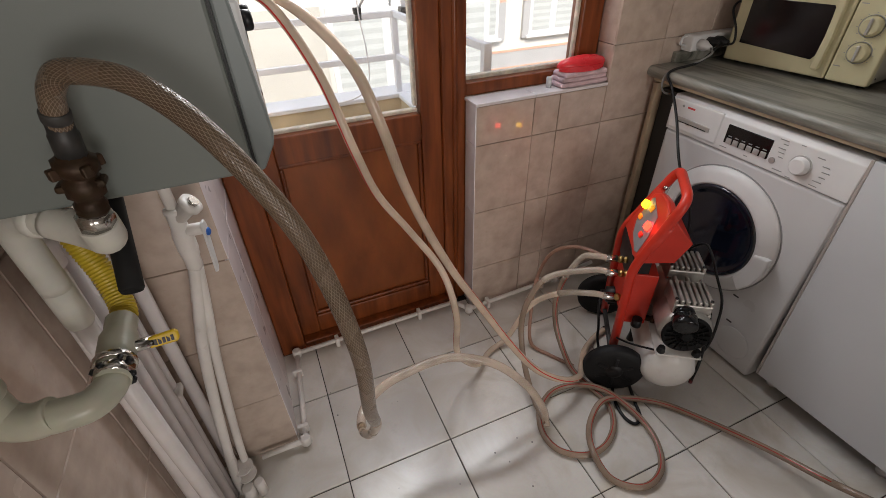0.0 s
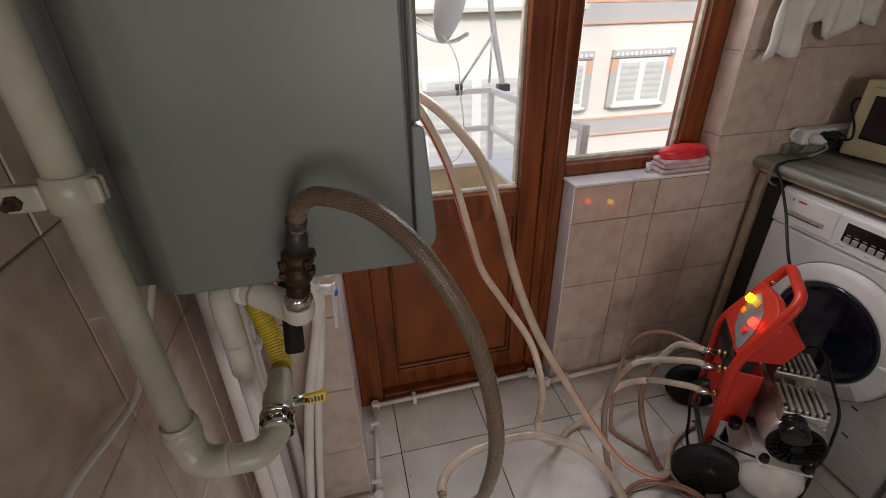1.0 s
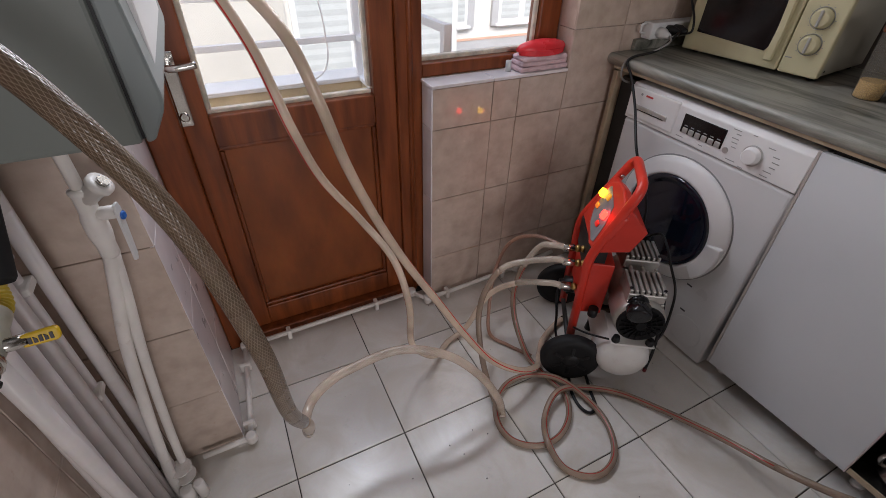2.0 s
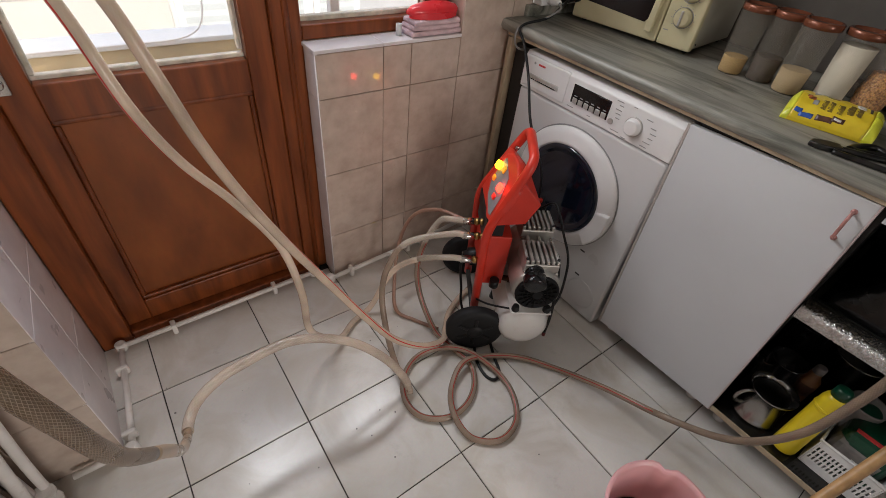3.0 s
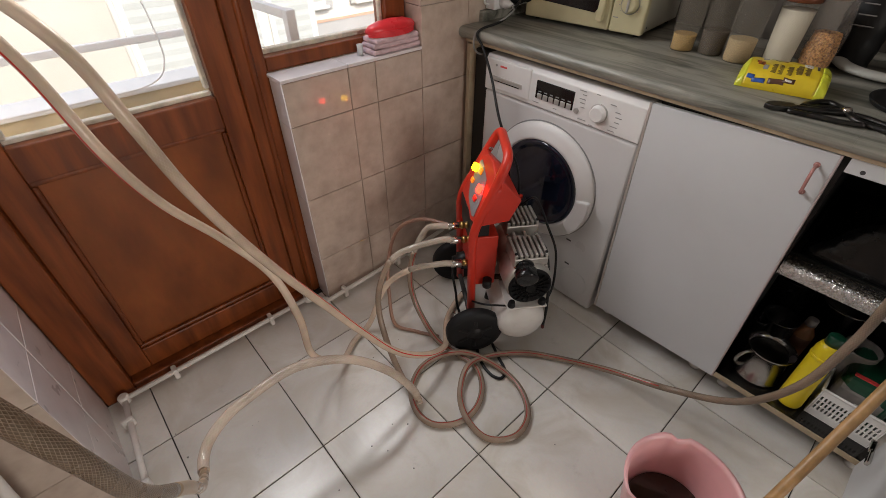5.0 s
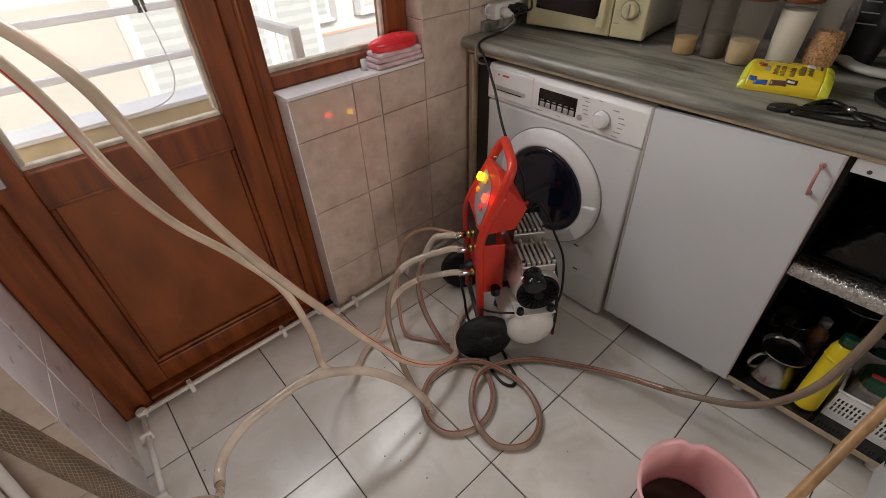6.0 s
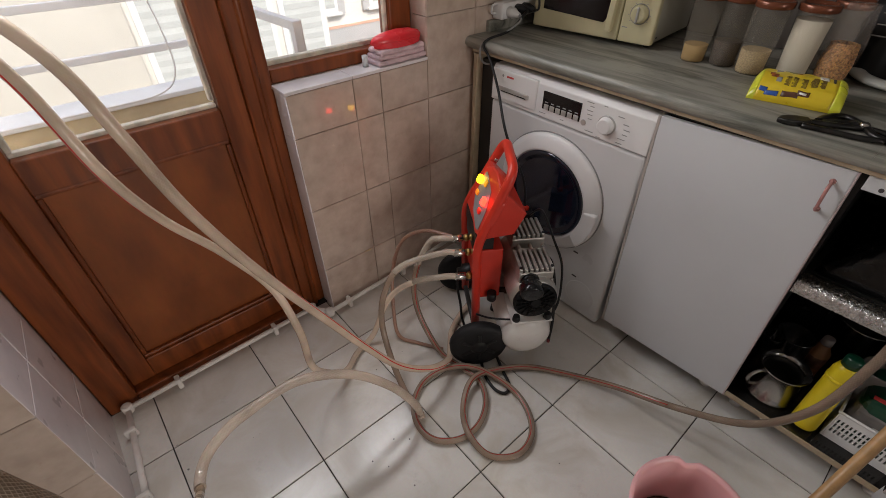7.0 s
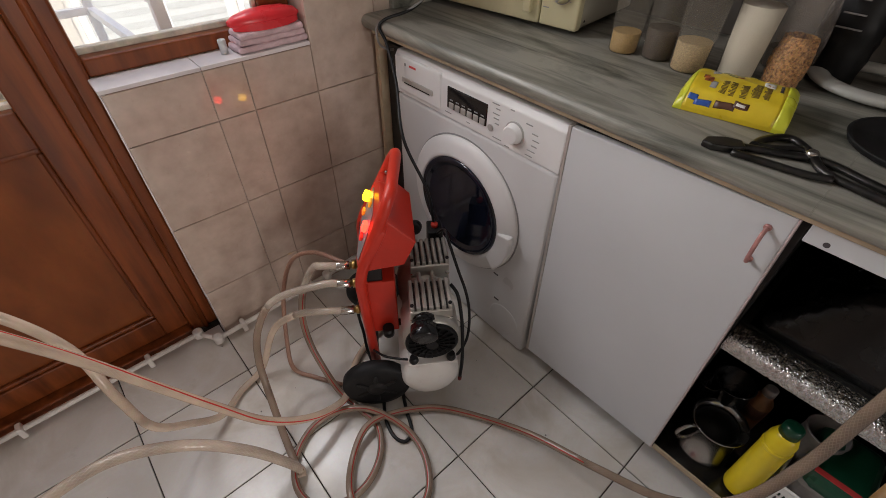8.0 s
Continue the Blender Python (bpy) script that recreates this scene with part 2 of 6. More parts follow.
CAB_WHITE = mat("white_cabinet_board", (0.62, 0.635, 0.655), 0.38, var=0.03, scale=3, dirt=0.05, dirt_color=(0.4, 0.36, 0.32))
CAB_EDGE = mat("aluminium_edge_strip", (0.55, 0.51, 0.48), 0.35, metal=0.4, var=0.08)
# Near-black, so the colour itself holds the shade inside the cabinet.
CAB_IN = mat("shaded_cabinet_inside", (0.017, 0.016, 0.015), 0.5, var=0.2, scale=8)
EDGE_PINK = mat("pale_pink_edge_strip", (0.58, 0.47, 0.47), 0.4, var=0.08)
PINK_METAL = mat("old_pink_handle", (0.50, 0.24, 0.22), 0.4, metal=0.3, var=0.15, scale=40)
FOIL = mat("aluminium_foil", (0.88, 0.88, 0.85), 0.24, metal=1.0, var=0.25, scale=160, fine=260, bump=1.0)
STEEL = mat("polished_steel", (0.42, 0.41, 0.40), 0.24, metal=1.0, var=0.08, scale=12)
MW_CREAM = mat("aged_cream_plastic", (0.58, 0.53, 0.33), 0.38, var=0.06, scale=5, dirt=0.05, dirt_color=(0.4, 0.33, 0.18))
MW_BODY = mat("cream_sheet_steel", (0.50, 0.48, 0.40), 0.4, var=0.05, scale=4)
JAR_PLASTIC = clear("jar_plastic", (0.34, 0.31, 0.26), 0.10, 0.20)
COPPER_LID = mat("copper_brown_lid", (0.20, 0.066, 0.034), 0.25, metal=0.35, var=0.1, scale=20)
GRAIN_TAN = mat("tan_grain", (0.62, 0.40, 0.15), 0.8, var=0.25, scale=320, fine=400, bump=0.5)
GRAIN_DARK = mat("dark_lentils", (0.10, 0.07, 0.05), 0.7, var=0.3, scale=350, fine=400, bump=0.5)
GRAIN_PALE = mat("pale_bulgur", (0.64, 0.47, 0.25), 0.8, var=0.25, scale=350, fine=400, bump=0.5)
FLOUR = mat("white_flour", (0.76, 0.70, 0.56), 0.9, var=0.05, scale=12)
CORN = mat("orange_popping_corn", (0.46, 0.155, 0.025), 0.35, var=0.40, scale=190, fine=240, bump=0.9, tint=(0.66, 0.33, 0.10))
BAG_CLEAR = clear("crinkled_clear_bag", (0.70, 0.62, 0.56), 0.10, 0.10)
YELLOW_PACK = mat("yellow_film_pack", (0.70, 0.52, 0.025), 0.3, var=0.08, scale=18, fine=90, bump=0.15)
LIME_PACK = mat("lime_film_edge", (0.66, 0.68, 0.05), 0.3, var=0.08, scale=20, bump=0.1)
BLUE_PRINT = mat("blue_print", (0.03, 0.10, 0.40), 0.4, var=0.1)
TEXT_PRINT = mat("brown_text_print", (0.17, 0.115, 0.025), 0.5, var=0.1)
DARK_PRINT = mat("dark_print", (0.05, 0.045, 0.05), 0.5, var=0.1)
OLIVE_PRINT = mat("picture_print", (0.36, 0.34, 0.12), 0.4, var=0.4, scale=80)
WHITE_PRINT = mat("white_print", (0.75, 0.74, 0.70), 0.5, var=0.05)
TOOL_STEEL = mat("blackened_tool_steel", (0.060, 0.058, 0.056), 0.34, metal=0.85, var=0.3, scale=30, bump=0.1)
PINK_PLASTIC = mat("pink_bucket_plastic", (0.80, 0.44, 0.45), 0.32, var=0.07, scale=8, dirt=0.08, dirt_color=(0.4, 0.16, 0.15), sub=0.1)
DIRTY_WATER = mat("brown_dirty_water", (0.035, 0.016, 0.010), 0.06, var=0.2, scale=8, bump=0.03)
STICK = mat("turned_beech_stick", (0.46, 0.265, 0.11), 0.42, var=0.16, scale=12, fine=80, bump=0.06, stretch=(3, 3, 1))
RED_DISH = mat("red_soap_box", (0.74, 0.035, 0.045), 0.28, var=0.05, scale=9)
PINK_CLOTH = mat("pink_towelling", (0.70, 0.52, 0.55), 0.95, var=0.14, scale=30, fine=300, bump=0.8)
WHITE_CLOTH = mat("thin_white_cloth", (0.72, 0.70, 0.66), 0.9, var=0.06, scale=20, fine=300, bump=0.3)
CABLE_GREY = mat("grey_cable", (0.30, 0.30, 0.29), 0.5, var=0.08)
YELLOW_GAS = mat("yellow_gas_hose", (0.60, 0.43, 0.03), 0.4, var=0.10, scale=20, dirt=0.2, dirt_color=(0.3, 0.2, 0.02))
YELLOW_HANDLE = mat("yellow_valve_handle", (0.75, 0.50, 0.02), 0.4, var=0.08, scale=30)
YELLOW_BOTTLE = mat("yellow_bottle", (0.80, 0.62, 0.02), 0.3, var=0.05, scale=10)
GREEN_CAP = mat("dark_green_plastic", (0.006, 0.055, 0.028), 0.3, var=0.08)
GREY_LABEL = mat("grey_bottle_label", (0.24, 0.22, 0.21), 0.5, var=0.15, scale=30)
BLUE_CAP = mat("blue_cap", (0.02, 0.12, 0.45), 0.35, var=0.05)
VENEER = mat("brown_rack_wood", (0.26, 0.12, 0.05), 0.5, var=0.2, scale=14)
FACADE = mat("cream_render", (0.76, 0.735, 0.68), 0.9, var=0.04, scale=1.5, bump=0.1)
FACADE_GREY = mat("grey_render_band", (0.48, 0.472, 0.46), 0.9, var=0.05, scale=2, bump=0.1)
FACADE_BEIGE = mat("beige_render", (0.58, 0.55, 0.48), 0.9, var=0.04, scale=2, bump=0.1)
FACADE_PINK = mat("salmon_trim", (0.68, 0.42, 0.30), 0.85, var=0.05, scale=3)
WHITE_PAINT = mat("white_rail_paint", (0.80, 0.79, 0.77), 0.45, var=0.04, scale=6, dirt=0.1, dirt_color=(0.5, 0.45, 0.38))
OCHRE = mat("stained_ochre_parapet", (0.62, 0.48, 0.27), 0.85, var=0.15, scale=6, dirt=0.4, dirt_color=(0.42, 0.31, 0.2))
BLIND_A = mat("opaque_blind_band", (0.50, 0.515, 0.49), 0.9, var=0.04)
BLIND_B = mat("sheer_blind_band", (0.58, 0.60, 0.57), 0.9, var=0.04)
DISH = mat("dish_paint", (0.66, 0.66, 0.65), 0.5, var=0.05)
GALV = mat("galvanised_steel", (0.66, 0.66, 0.66), 0.45, metal=0.5, var=0.1, scale=20)
ASPHALT = mat("asphalt", (0.06, 0.06, 0.06), 0.9, var=0.2, scale=3)

# HOSE_BIG, HOSE_LOW and HOSE_ARCH tone one hose from shaded to lit.
HOSE_BIG = braided("shaded_dirty_braided_hose", (0.135, 0.090, 0.058), (0.42, 0.325, 0.24), 22, 0.0068, 0.58, 0.26, bump=0.3)
HOSE_PALE = braided("pale_braided_hose", (0.70, 0.54, 0.41), (0.76, 0.64, 0.53), 14, 0.012, 0.2, 0.20, ((0.62, 0.06, 0.05), 0.45, 0.024, 0.3), bump=0.12)
HOSE_PALE_RED = braided("pale_braided_hose_red_line", (0.70, 0.55, 0.42), (0.77, 0.66, 0.55), 14, 0.012, 0.2, 0.20, ((0.62, 0.035, 0.03), 0.17, 0.032, 0.12), bump=0.12)
HOSE_BROWN = braided("brown_braided_hose_red_line", (0.31, 0.225, 0.165), (0.42, 0.33, 0.26), 14, 0.010, 0.2, 0.22, ((0.34, 0.035, 0.028), 0.30, 0.026, 0.0), bump=0.15)
HOSE_PLAIN = braided("brown_braided_hose", (0.25, 0.18, 0.13), (0.40, 0.31, 0.24), 14, 0.010, 0.35, 0.22, bump=0.2)
HOSE_ARCH = braided("lit_tan_braided_hose", (0.62, 0.50, 0.40), (0.76, 0.68, 0.60), 12, 0.014, 0.22, 0.16, bump=0.25)
HOSE_LOW = braided("lit_low_braided_hose", (0.40, 0.285, 0.19), (0.50, 0.38, 0.27), 22, 0.0068, 0.15, 0.28, bump=0.12)
HOSE_CLEAR = braided("clear_hose_end", (0.50, 0.42, 0.34), (0.68, 0.62, 0.54), 12, 0.013, 0.2, 0.16, bump=0.15)


# ---- mesh tools ----
def box(bm, lo, hi, bevel=0.0, seg=2, m=None):
    r = bmesh.ops.create_cube(bm, size=1.0)
    vs = r["verts"]
    c = [(a + b) / 2 for a, b in zip(lo, hi)]
    s = [abs(b - a) for a, b in zip(lo, hi)]
    for v in vs:
        v.co = Vector((c[0] + v.co.x * s[0], c[1] + v.co.y * s[1], c[2] + v.co.z * s[2]))
    if bevel:
        es = list({e for v in vs for e in v.link_edges})
        g = bmesh.ops.bevel(bm, geom=es, offset=min(bevel, min(s) * 0.45), segments=seg, affect="EDGES", profile=0.5)
        vs = list({v for f in g["faces"] for v in f.verts} | {v for v in vs if v.is_valid})
    if m:
        bmesh.ops.transform(bm, matrix=m, verts=vs)
    return vs


def rings(bm, centres, frames, profile_radii, seg=12, cap=True, uv=None, lengths=None):
    """Joins circles of given centres, frames (u, v) and radii into a skin."""
    rows = []
    for c, (u, v), r in zip(centres, frames, profile_radii):
        rows.append([bm.verts.new(c + (u * math.cos(2 * math.pi * k / seg) + v * math.sin(2 * math.pi * k / seg)) * r) for k in range(seg)])
    for i in range(len(rows) - 1):
        for k in range(seg):
            f = bm.faces.new((rows[i][k], rows[i][(k + 1) % seg], rows[i + 1][(k + 1) % seg], rows[i + 1][k]))
            f.smooth = True
            if uv is not None:
                for lp, (uu, vv) in zip(f.loops, ((k, i), (k + 1, i), (k + 1, i + 1), (k, i + 1))):
                    lp[uv].uv = (uu / seg, lengths[vv])
    if cap:
        bm.faces.new(rows[0][::-1])
        bm.faces.new(rows[-1])
    return rows


def frame_of(d):
    d = d.normalized()
    h = Vector((0, 0, 1)) if abs(d.z) < 0.9 else Vector((0, 1, 0))
    u = d.cross(h).normalized()
    return u, d.cross(u)


def lathe(bm, p0, axis, profile, seg=20, cap=True):
    """Turned shape: profile is (distance along the axis, radius) pairs."""
    p0, axis = Vector(p0), Vector(axis).normalized()
    fr = frame_of(axis)
    rings(bm, [p0 + axis * h for h, _ in profile], [fr] * len(profile), [max(r, 1e-4) for _, r in profile], seg, cap)


def rod(bm, a, b, r, seg=12):
    a, b = Vector(a), Vector(b)
    lathe(bm, a, b - a, [(0, r), ((b - a).length, r)], seg)


def spline(pts, per=8):
    p = [Vector(q) for q in pts]
    p = [2 * p[0] - p[1]] + p + [2 * p[-1] - p[-2]]
    out = []
    for i in range(1, len(p) - 2):
        a, b, c, d = p[i - 1:i + 3]
        for k in range(per):
            f = k / per
            out.append(0.5 * (2 * b + (c - a) * f + (2 * a - 5 * b + 4 * c - d) * f * f + (3 * b - 3 * c + d - a) * f ** 3))
    return out + [p[-2]]


def sweep(bm, pts, r, seg=12, per=8, smooth=True, cap=True, wave=None):
    """A tube along a smooth line; wave = (pitch, depth) gives it corrugations."""
    line = spline(pts, per) if smooth else [Vector(q) for q in pts]
    n = len(line)
    tan = [(line[min(i + 1, n - 1)] - line[max(i - 1, 0)]).normalized() for i in range(n)]
    u = frame_of(tan[0])[0]
    frames, lens = [], [0.0]
    for i in range(n):
        u = (u - tan[i] * u.dot(tan[i])).normalized()
        frames.append((u, tan[i].cross(u)))
        if i:
            lens.append(lens[-1] + (line[i] - line[i - 1]).length)
    rad = [r] * n
    if wave:
        rad = [r + wave[1] * math.sin(2 * math.pi * s / wave[0]) for s in lens]
    uv = bm.loops.layers.uv.get("hose") or bm.loops.layers.uv.new("hose")
    rings(bm, line, frames, rad, seg, cap, uv, lens)


def bent(pts, radius, n=5):
    """A polyline with rounded corners."""
    p = [Vector(q) for q in pts]
    out = [p[0]]
    for i in range(1, len(p) - 1):
        a, b = (p[i - 1] - p[i]), (p[i + 1] - p[i])
        k = min(radius, a.length * 0.45, b.length * 0.45)
        s, e = p[i] + a.normalized() * k, p[i] + b.normalized() * k
        for j in range(n + 1):
            f = j / n
            out.append(s * (1 - f) ** 2 + p[i] * 2 * f * (1 - f) + e * f * f)
    return out + [p[-1]]


def slab(bm, outline, base, du, dv, dn, depth, bevel=0.0):
    """Extrudes a flat outline of (u, v) pairs along dn, with softened edges."""
    base, du, dv, dn = Vector(base), Vector(du), Vector(dv), Vector(dn)
    lo = [bm.verts.new(base + du * a + dv * b) for a, b in outline]
    hi = [bm.verts.new(base + du * a + dv * b + dn * depth) for a, b in outline]
    k = len(lo)
    fs = [bm.faces.new(lo[::-1]), bm.faces.new(hi)]
    for i in range(k):
        fs.append(bm.faces.new((lo[i], lo[(i + 1) % k], hi[(i + 1) % k], hi[i])))
    if bevel:
        es = list({e for f in fs for e in f.edges})
        bmesh.ops.bevel(bm, geom=es, offset=bevel, segments=2, affect="EDGES", profile=0.5)


def mesh_of(name, bm, material):
    bmesh.ops.recalc_face_normals(bm, faces=bm.faces)
    me = bpy.data.meshes.new(name)
    bm.to_mesh(me)
    bm.free()
    me.materials.append(material)
    return me


def thing(name, loc, label, category, group="", kind=""):
    ob = new(name)
    ob.matrix_basis = Matrix.Translation(loc)
    ob.empty_display_size = 0.05
    return tagged(ob, label, category, group, kind)


def world_of(ob):
    return (world_of(ob.parent) @ ob.matrix_parent_inverse if ob.parent else Matrix()) @ ob.matrix_basis


def adopt(ob, parent):
    ob.parent = parent
    ob.matrix_parent_inverse = world_of(parent).inverted()
    return ob


def part(name, bm, material, parent, label=""):
    ob = new(name, mesh_of(name, bm, material))
    adopt(ob, parent)
    return tagged(ob, label) if label else ob


def solid(name, bm, material, label, category, group="", kind=""):
    return tagged(new(name, mesh_of(name, bm, material)), label, category, group, kind)


def B(*args, **kw):
    bm = bmesh.new()
    box(bm, *args, **kw)
    return bm


def made(fn, *args, **kw):
    bm = bmesh.new()
    fn(bm, *args, **kw)
    return bm


_tiles = {}


def tile(parent, material, centre, normal, w, h, thick=0.006):
    """One glazed tile with a rounded rim, set on its backing."""
    key = (round(w, 3), round(h, 3), material.name)
    if key not in _tiles:
        bm = bmesh.new()
        g, e = 0.0010, 0.0016
        a, b = w / 2 - g, h / 2 - g
        lo = [bm.verts.new((x, y, -0.003)) for x, y in ((-a, -b), (a, -b), (a, b), (-a, b))]
        mid = [bm.verts.new((x, y, thick - e)) for x, y in ((-a, -b), (a, -b), (a, b), (-a, b))]
        up = [bm.verts.new((x, y, thick)) for x, y in ((-a + e, -b + e), (a - e, -b + e), (a - e, b - e), (-a + e, b - e))]
        for r0, r1 in ((lo, mid), (mid, up)):
            for i in range(4):
                bm.faces.new((r0[i], r0[(i + 1) % 4], r1[(i + 1) % 4], r1[i]))
        bm.faces.new(up)
        _tiles[key] = mesh_of("tile", bm, material)
    ob = new("tile", _tiles[key])
    n = Vector(normal)
    up = Vector((0, 0, 1)) if abs(n.z) < 0.5 else Vector((0, 1, 0))
    x = up.cross(n).normalized()
    rot = Matrix((x, n.cross(x), n)).transposed().to_4x4()
    wob = Euler((random.uniform(-0.003, 0.003), random.uniform(-0.003, 0.003), random.uniform(-0.002, 0.002))).to_matrix().to_4x4()
    ob.matrix_basis = Matrix.Translation(Vector(centre) + n * random.uniform(-0.0004, 0.0004)) @ rot @ wob
    return adopt(ob, parent)


def tile_field(parent, material, us, vs, put, normal, skip=None):
    for i in range(len(us) - 1):
        for j in range(len(vs) - 1):
            u, v = (us[i] + us[i + 1]) / 2, (vs[j] + vs[j + 1]) / 2
            if skip and skip(u, v):
                continue
            tile(parent, material, put(u, v), normal, us[i + 1] - us[i], vs[j + 1] - vs[j])


# ---- setting ----
XW, XE, YS, ZC = -1.03, 1.36, -2.75, 2.55
floor = solid("floor", B((XW - 0.1, YS - 0.1, -0.12), (XE + 0.1, 0.3, -0.0045)), FLOOR_GROUT, "pale marbled square floor tiles with dark joints", "floor", kind="structure")
wall_west = solid("wall_west", B((XW - 0.12, YS, 0), (XW - 0.006, 0.3, ZC)), GROUT, "pinkish beige glazed wall tiles behind the pipes", "wall", kind="structure")
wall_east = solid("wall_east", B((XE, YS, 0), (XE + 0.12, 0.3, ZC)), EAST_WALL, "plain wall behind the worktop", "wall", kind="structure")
pipe_chase = solid("pipe_chase", B((XW - 0.006, -0.319, 0), (-0.800, 0.3, ZC)), GROUT, "boxed-in corner clad with pinkish beige tiles", "wall", kind="structure")


def north_wall():
    bm = bmesh.new()
    box(bm, (0.006, 0.006, 0), (0.507, 0.30, 0.878))
    box(bm, (0.528, 0.006, 0), (XE, 0.17, ZC))
    box(bm, (-0.80, 0.06, 2.10), (0.532, 0.30, ZC))
    box(bm, (0.502, 0.006, 0), (0.532, 0.30, 0.878))
    return bm


wall_north = solid("wall_north", north_wall(), GROUT, "tiled wall below and beside the window", "wall", kind="structure")


# Unseen wall; its doorway is added to let the fill lamp in.
def south_wall():
    bm = bmesh.new()
    box(bm, (XW - 0.12, YS - 0.12, 0), (-0.95, YS, ZC))
    box(bm, (0.45, YS - 0.12, 0), (XE + 0.12, YS, ZC))
    box(bm, (-0.95, YS - 0.12, 2.05), (0.45, YS, ZC))
    return bm


wall_south = solid("wall_south", south_wall(), PLASTER, "unseen plain wall with an added doorway that lets fill light in", "wall", kind="structure")


# Unseen room, added to enclose the fill lamp and keep the sun out.
def next_room():
    bm = bmesh.new()
    box(bm, (XW - 0.12, -5.0, 0), (XW, YS - 0.12, ZC))
    box(bm, (XE, -5.0, 0), (XE + 0.12, YS - 0.12, ZC))
    box(bm, (XW, -5.0, 0), (XE, -4.88, ZC))
    return bm


wall_hall = solid("wall_hall", next_room(), PLASTER, "unseen plain walls added around the fill lamp behind the doorway", "wall", kind="structure")
floor_hall = solid("floor_hall", B((XW - 0.1, -5.0, -0.12), (XE + 0.1, YS - 0.1, -0.002)), PLASTER, "unseen plain floor added behind the doorway", "floor", kind="structure")
ceiling = solid("ceiling", B((XW - 0.12, -5.0, ZC), (XE + 0.12, 0.3, ZC + 0.1)), CEIL, "plain white ceiling", "ceiling", kind="structure")

# door with glazed upper half
door = thing("door_1", (-0.39, 0.12, 0), "varnished red-brown wooden balcony door with glass above", "door", kind="structure")
part("door_frame", B((-0.7935, 0.055, 0.0), (-0.705, 0.175, 2.10), 0.006), WOOD, door)
part("door_frame", B((-0.084, 0.082, 0.0), (0.004, 0.175, 2.10), 0.008), WOOD, door)
part("frame_bead", made(lathe, (-0.040, 0.083, 0.0), (0, 0, 1), [(0, 0.010), (2.1, 0.010)], 12), WOOD, door)
part("door_head", B((-0.705, 0.055, 2.03), (-0.084, 0.175, 2.10), 0.006), WOOD, door)
part("threshold", B((-0.705, 0.06, 0.0), (-0.084, 0.18, 0.035), 0.005), WOOD, door)
part("stile", B((-0.7045, 0.092, 0.040), (-0.635, 0.140, 2.02), 0.004), WOOD, door)
part("stile", B((-0.158, 0.092, 0.040), (-0.0845, 0.140, 2.02), 0.004), WOOD, door)
# Strips added behind the leaf to block light at the frame gaps.
part("door_stop", B((-0.704, 0.1415, 0.036), (-0.672, 0.172, 2.03), 0.002), WOOD, door)
part("door_stop", B((-0.122, 0.1415, 0.036), (-0.085, 0.172, 2.03), 0.002), WOOD, door)
part("bottom_rail", B((-0.635, 0.0925, 0.040), (-0.158, 0.1395, 0.125), 0.004), WOOD, door)
part("middle_rail", B((-0.635, 0.0925, 0.762), (-0.158, 0.1395, 0.852), 0.004), WOOD, door)
part("top_rail", B((-0.635, 0.0925, 1.94), (-0.158, 0.1395, 2.02), 0.004), WOOD, door)
part("lower_panel", B((-0.640, 0.112, 0.12), (-0.153, 0.126, 0.768)), WOOD_PANEL, door)
for a, b in (((-0.635, 0.098, 0.125), (-0.158, 0.113, 0.139)), ((-0.635, 0.098, 0.748), (-0.158, 0.113, 0.762)),
             ((-0.635, 0.098, 0.139), (-0.621, 0.113, 0.748)), ((-0.172, 0.098, 0.139), (-0.158, 0.113, 0.748))):
    part("panel_moulding", B(a, b, 0.005), WOOD, door)
pane = part("pane", B((-0.637, 0.117, 0.850), (-0.156, 0.121, 1.942)), GLASS, door)
pane.visible_shadow = False
for a, b in (((-0.635, 0.121, 0.852), (-0.158, 0.142, 0.864)), ((-0.635, 0.121, 0.864), (-0.622, 0.142, 1.94)), ((-0.171, 0.121, 0.872), (-0.158, 0.142, 1.94))):
    part("glazing_bead", B(a, b, 0.003), WOOD_EDGE, door)
plate = part("handle_plate", B((-0.706, 0.083, 0.838), (-0.672, 0.093, 1.03), 0.012, 3), CHROME, door, "worn chrome handle plate")
part("lever", made(sweep, [(-0.690, 0.085, 1.0), (-0.690, 0.045, 1.0), (-0.675, 0.036, 1.0), (-0.655, 0.036, 1.001), (-0.625, 0.04, 1.004)], 0.009, 10, 5), CHROME, plate)
part("lock_cylinder", made(lathe, (-0.690, 0.085, 0.865), (0, -1, 0), [(0, 0.012), (0.006, 0.012), (0.008, 0.009)], 14), CHROME, plate)

# fixed window over the tiled parapet
window = thing("window_1", (0.27, 0.12, 0.89), "fixed wooden window over a tiled parapet", "window", kind="structure")
part("window_frame", B((0.004, 0.085, 0.889), (0.522, 0.150, 0.930), 0.005), WOOD, window)
part("window_frame", B((0.436, 0.085, 0.930), (0.522, 0.150, 2.10), 0.006), WOOD, window)
part("window_frame", B((0.004, 0.085, 2.03), (0.436, 0.150, 2.10), 0.005), WOOD, window)
wp = part("pane", B((0.003, 0.116, 0.925), (0.440, 0.120, 2.04)), GLASS, window)
wp.visible_shadow = False
part("glazing_bead", B((0.004, 0.120, 0.930), (0.436, 0.142, 0.945), 0.003), WOOD_EDGE, window)
part("glazing_bead", B((0.424, 0.100, 0.930), (0.436, 0.116, 2.03), 0.003), WOOD_EDGE, window)
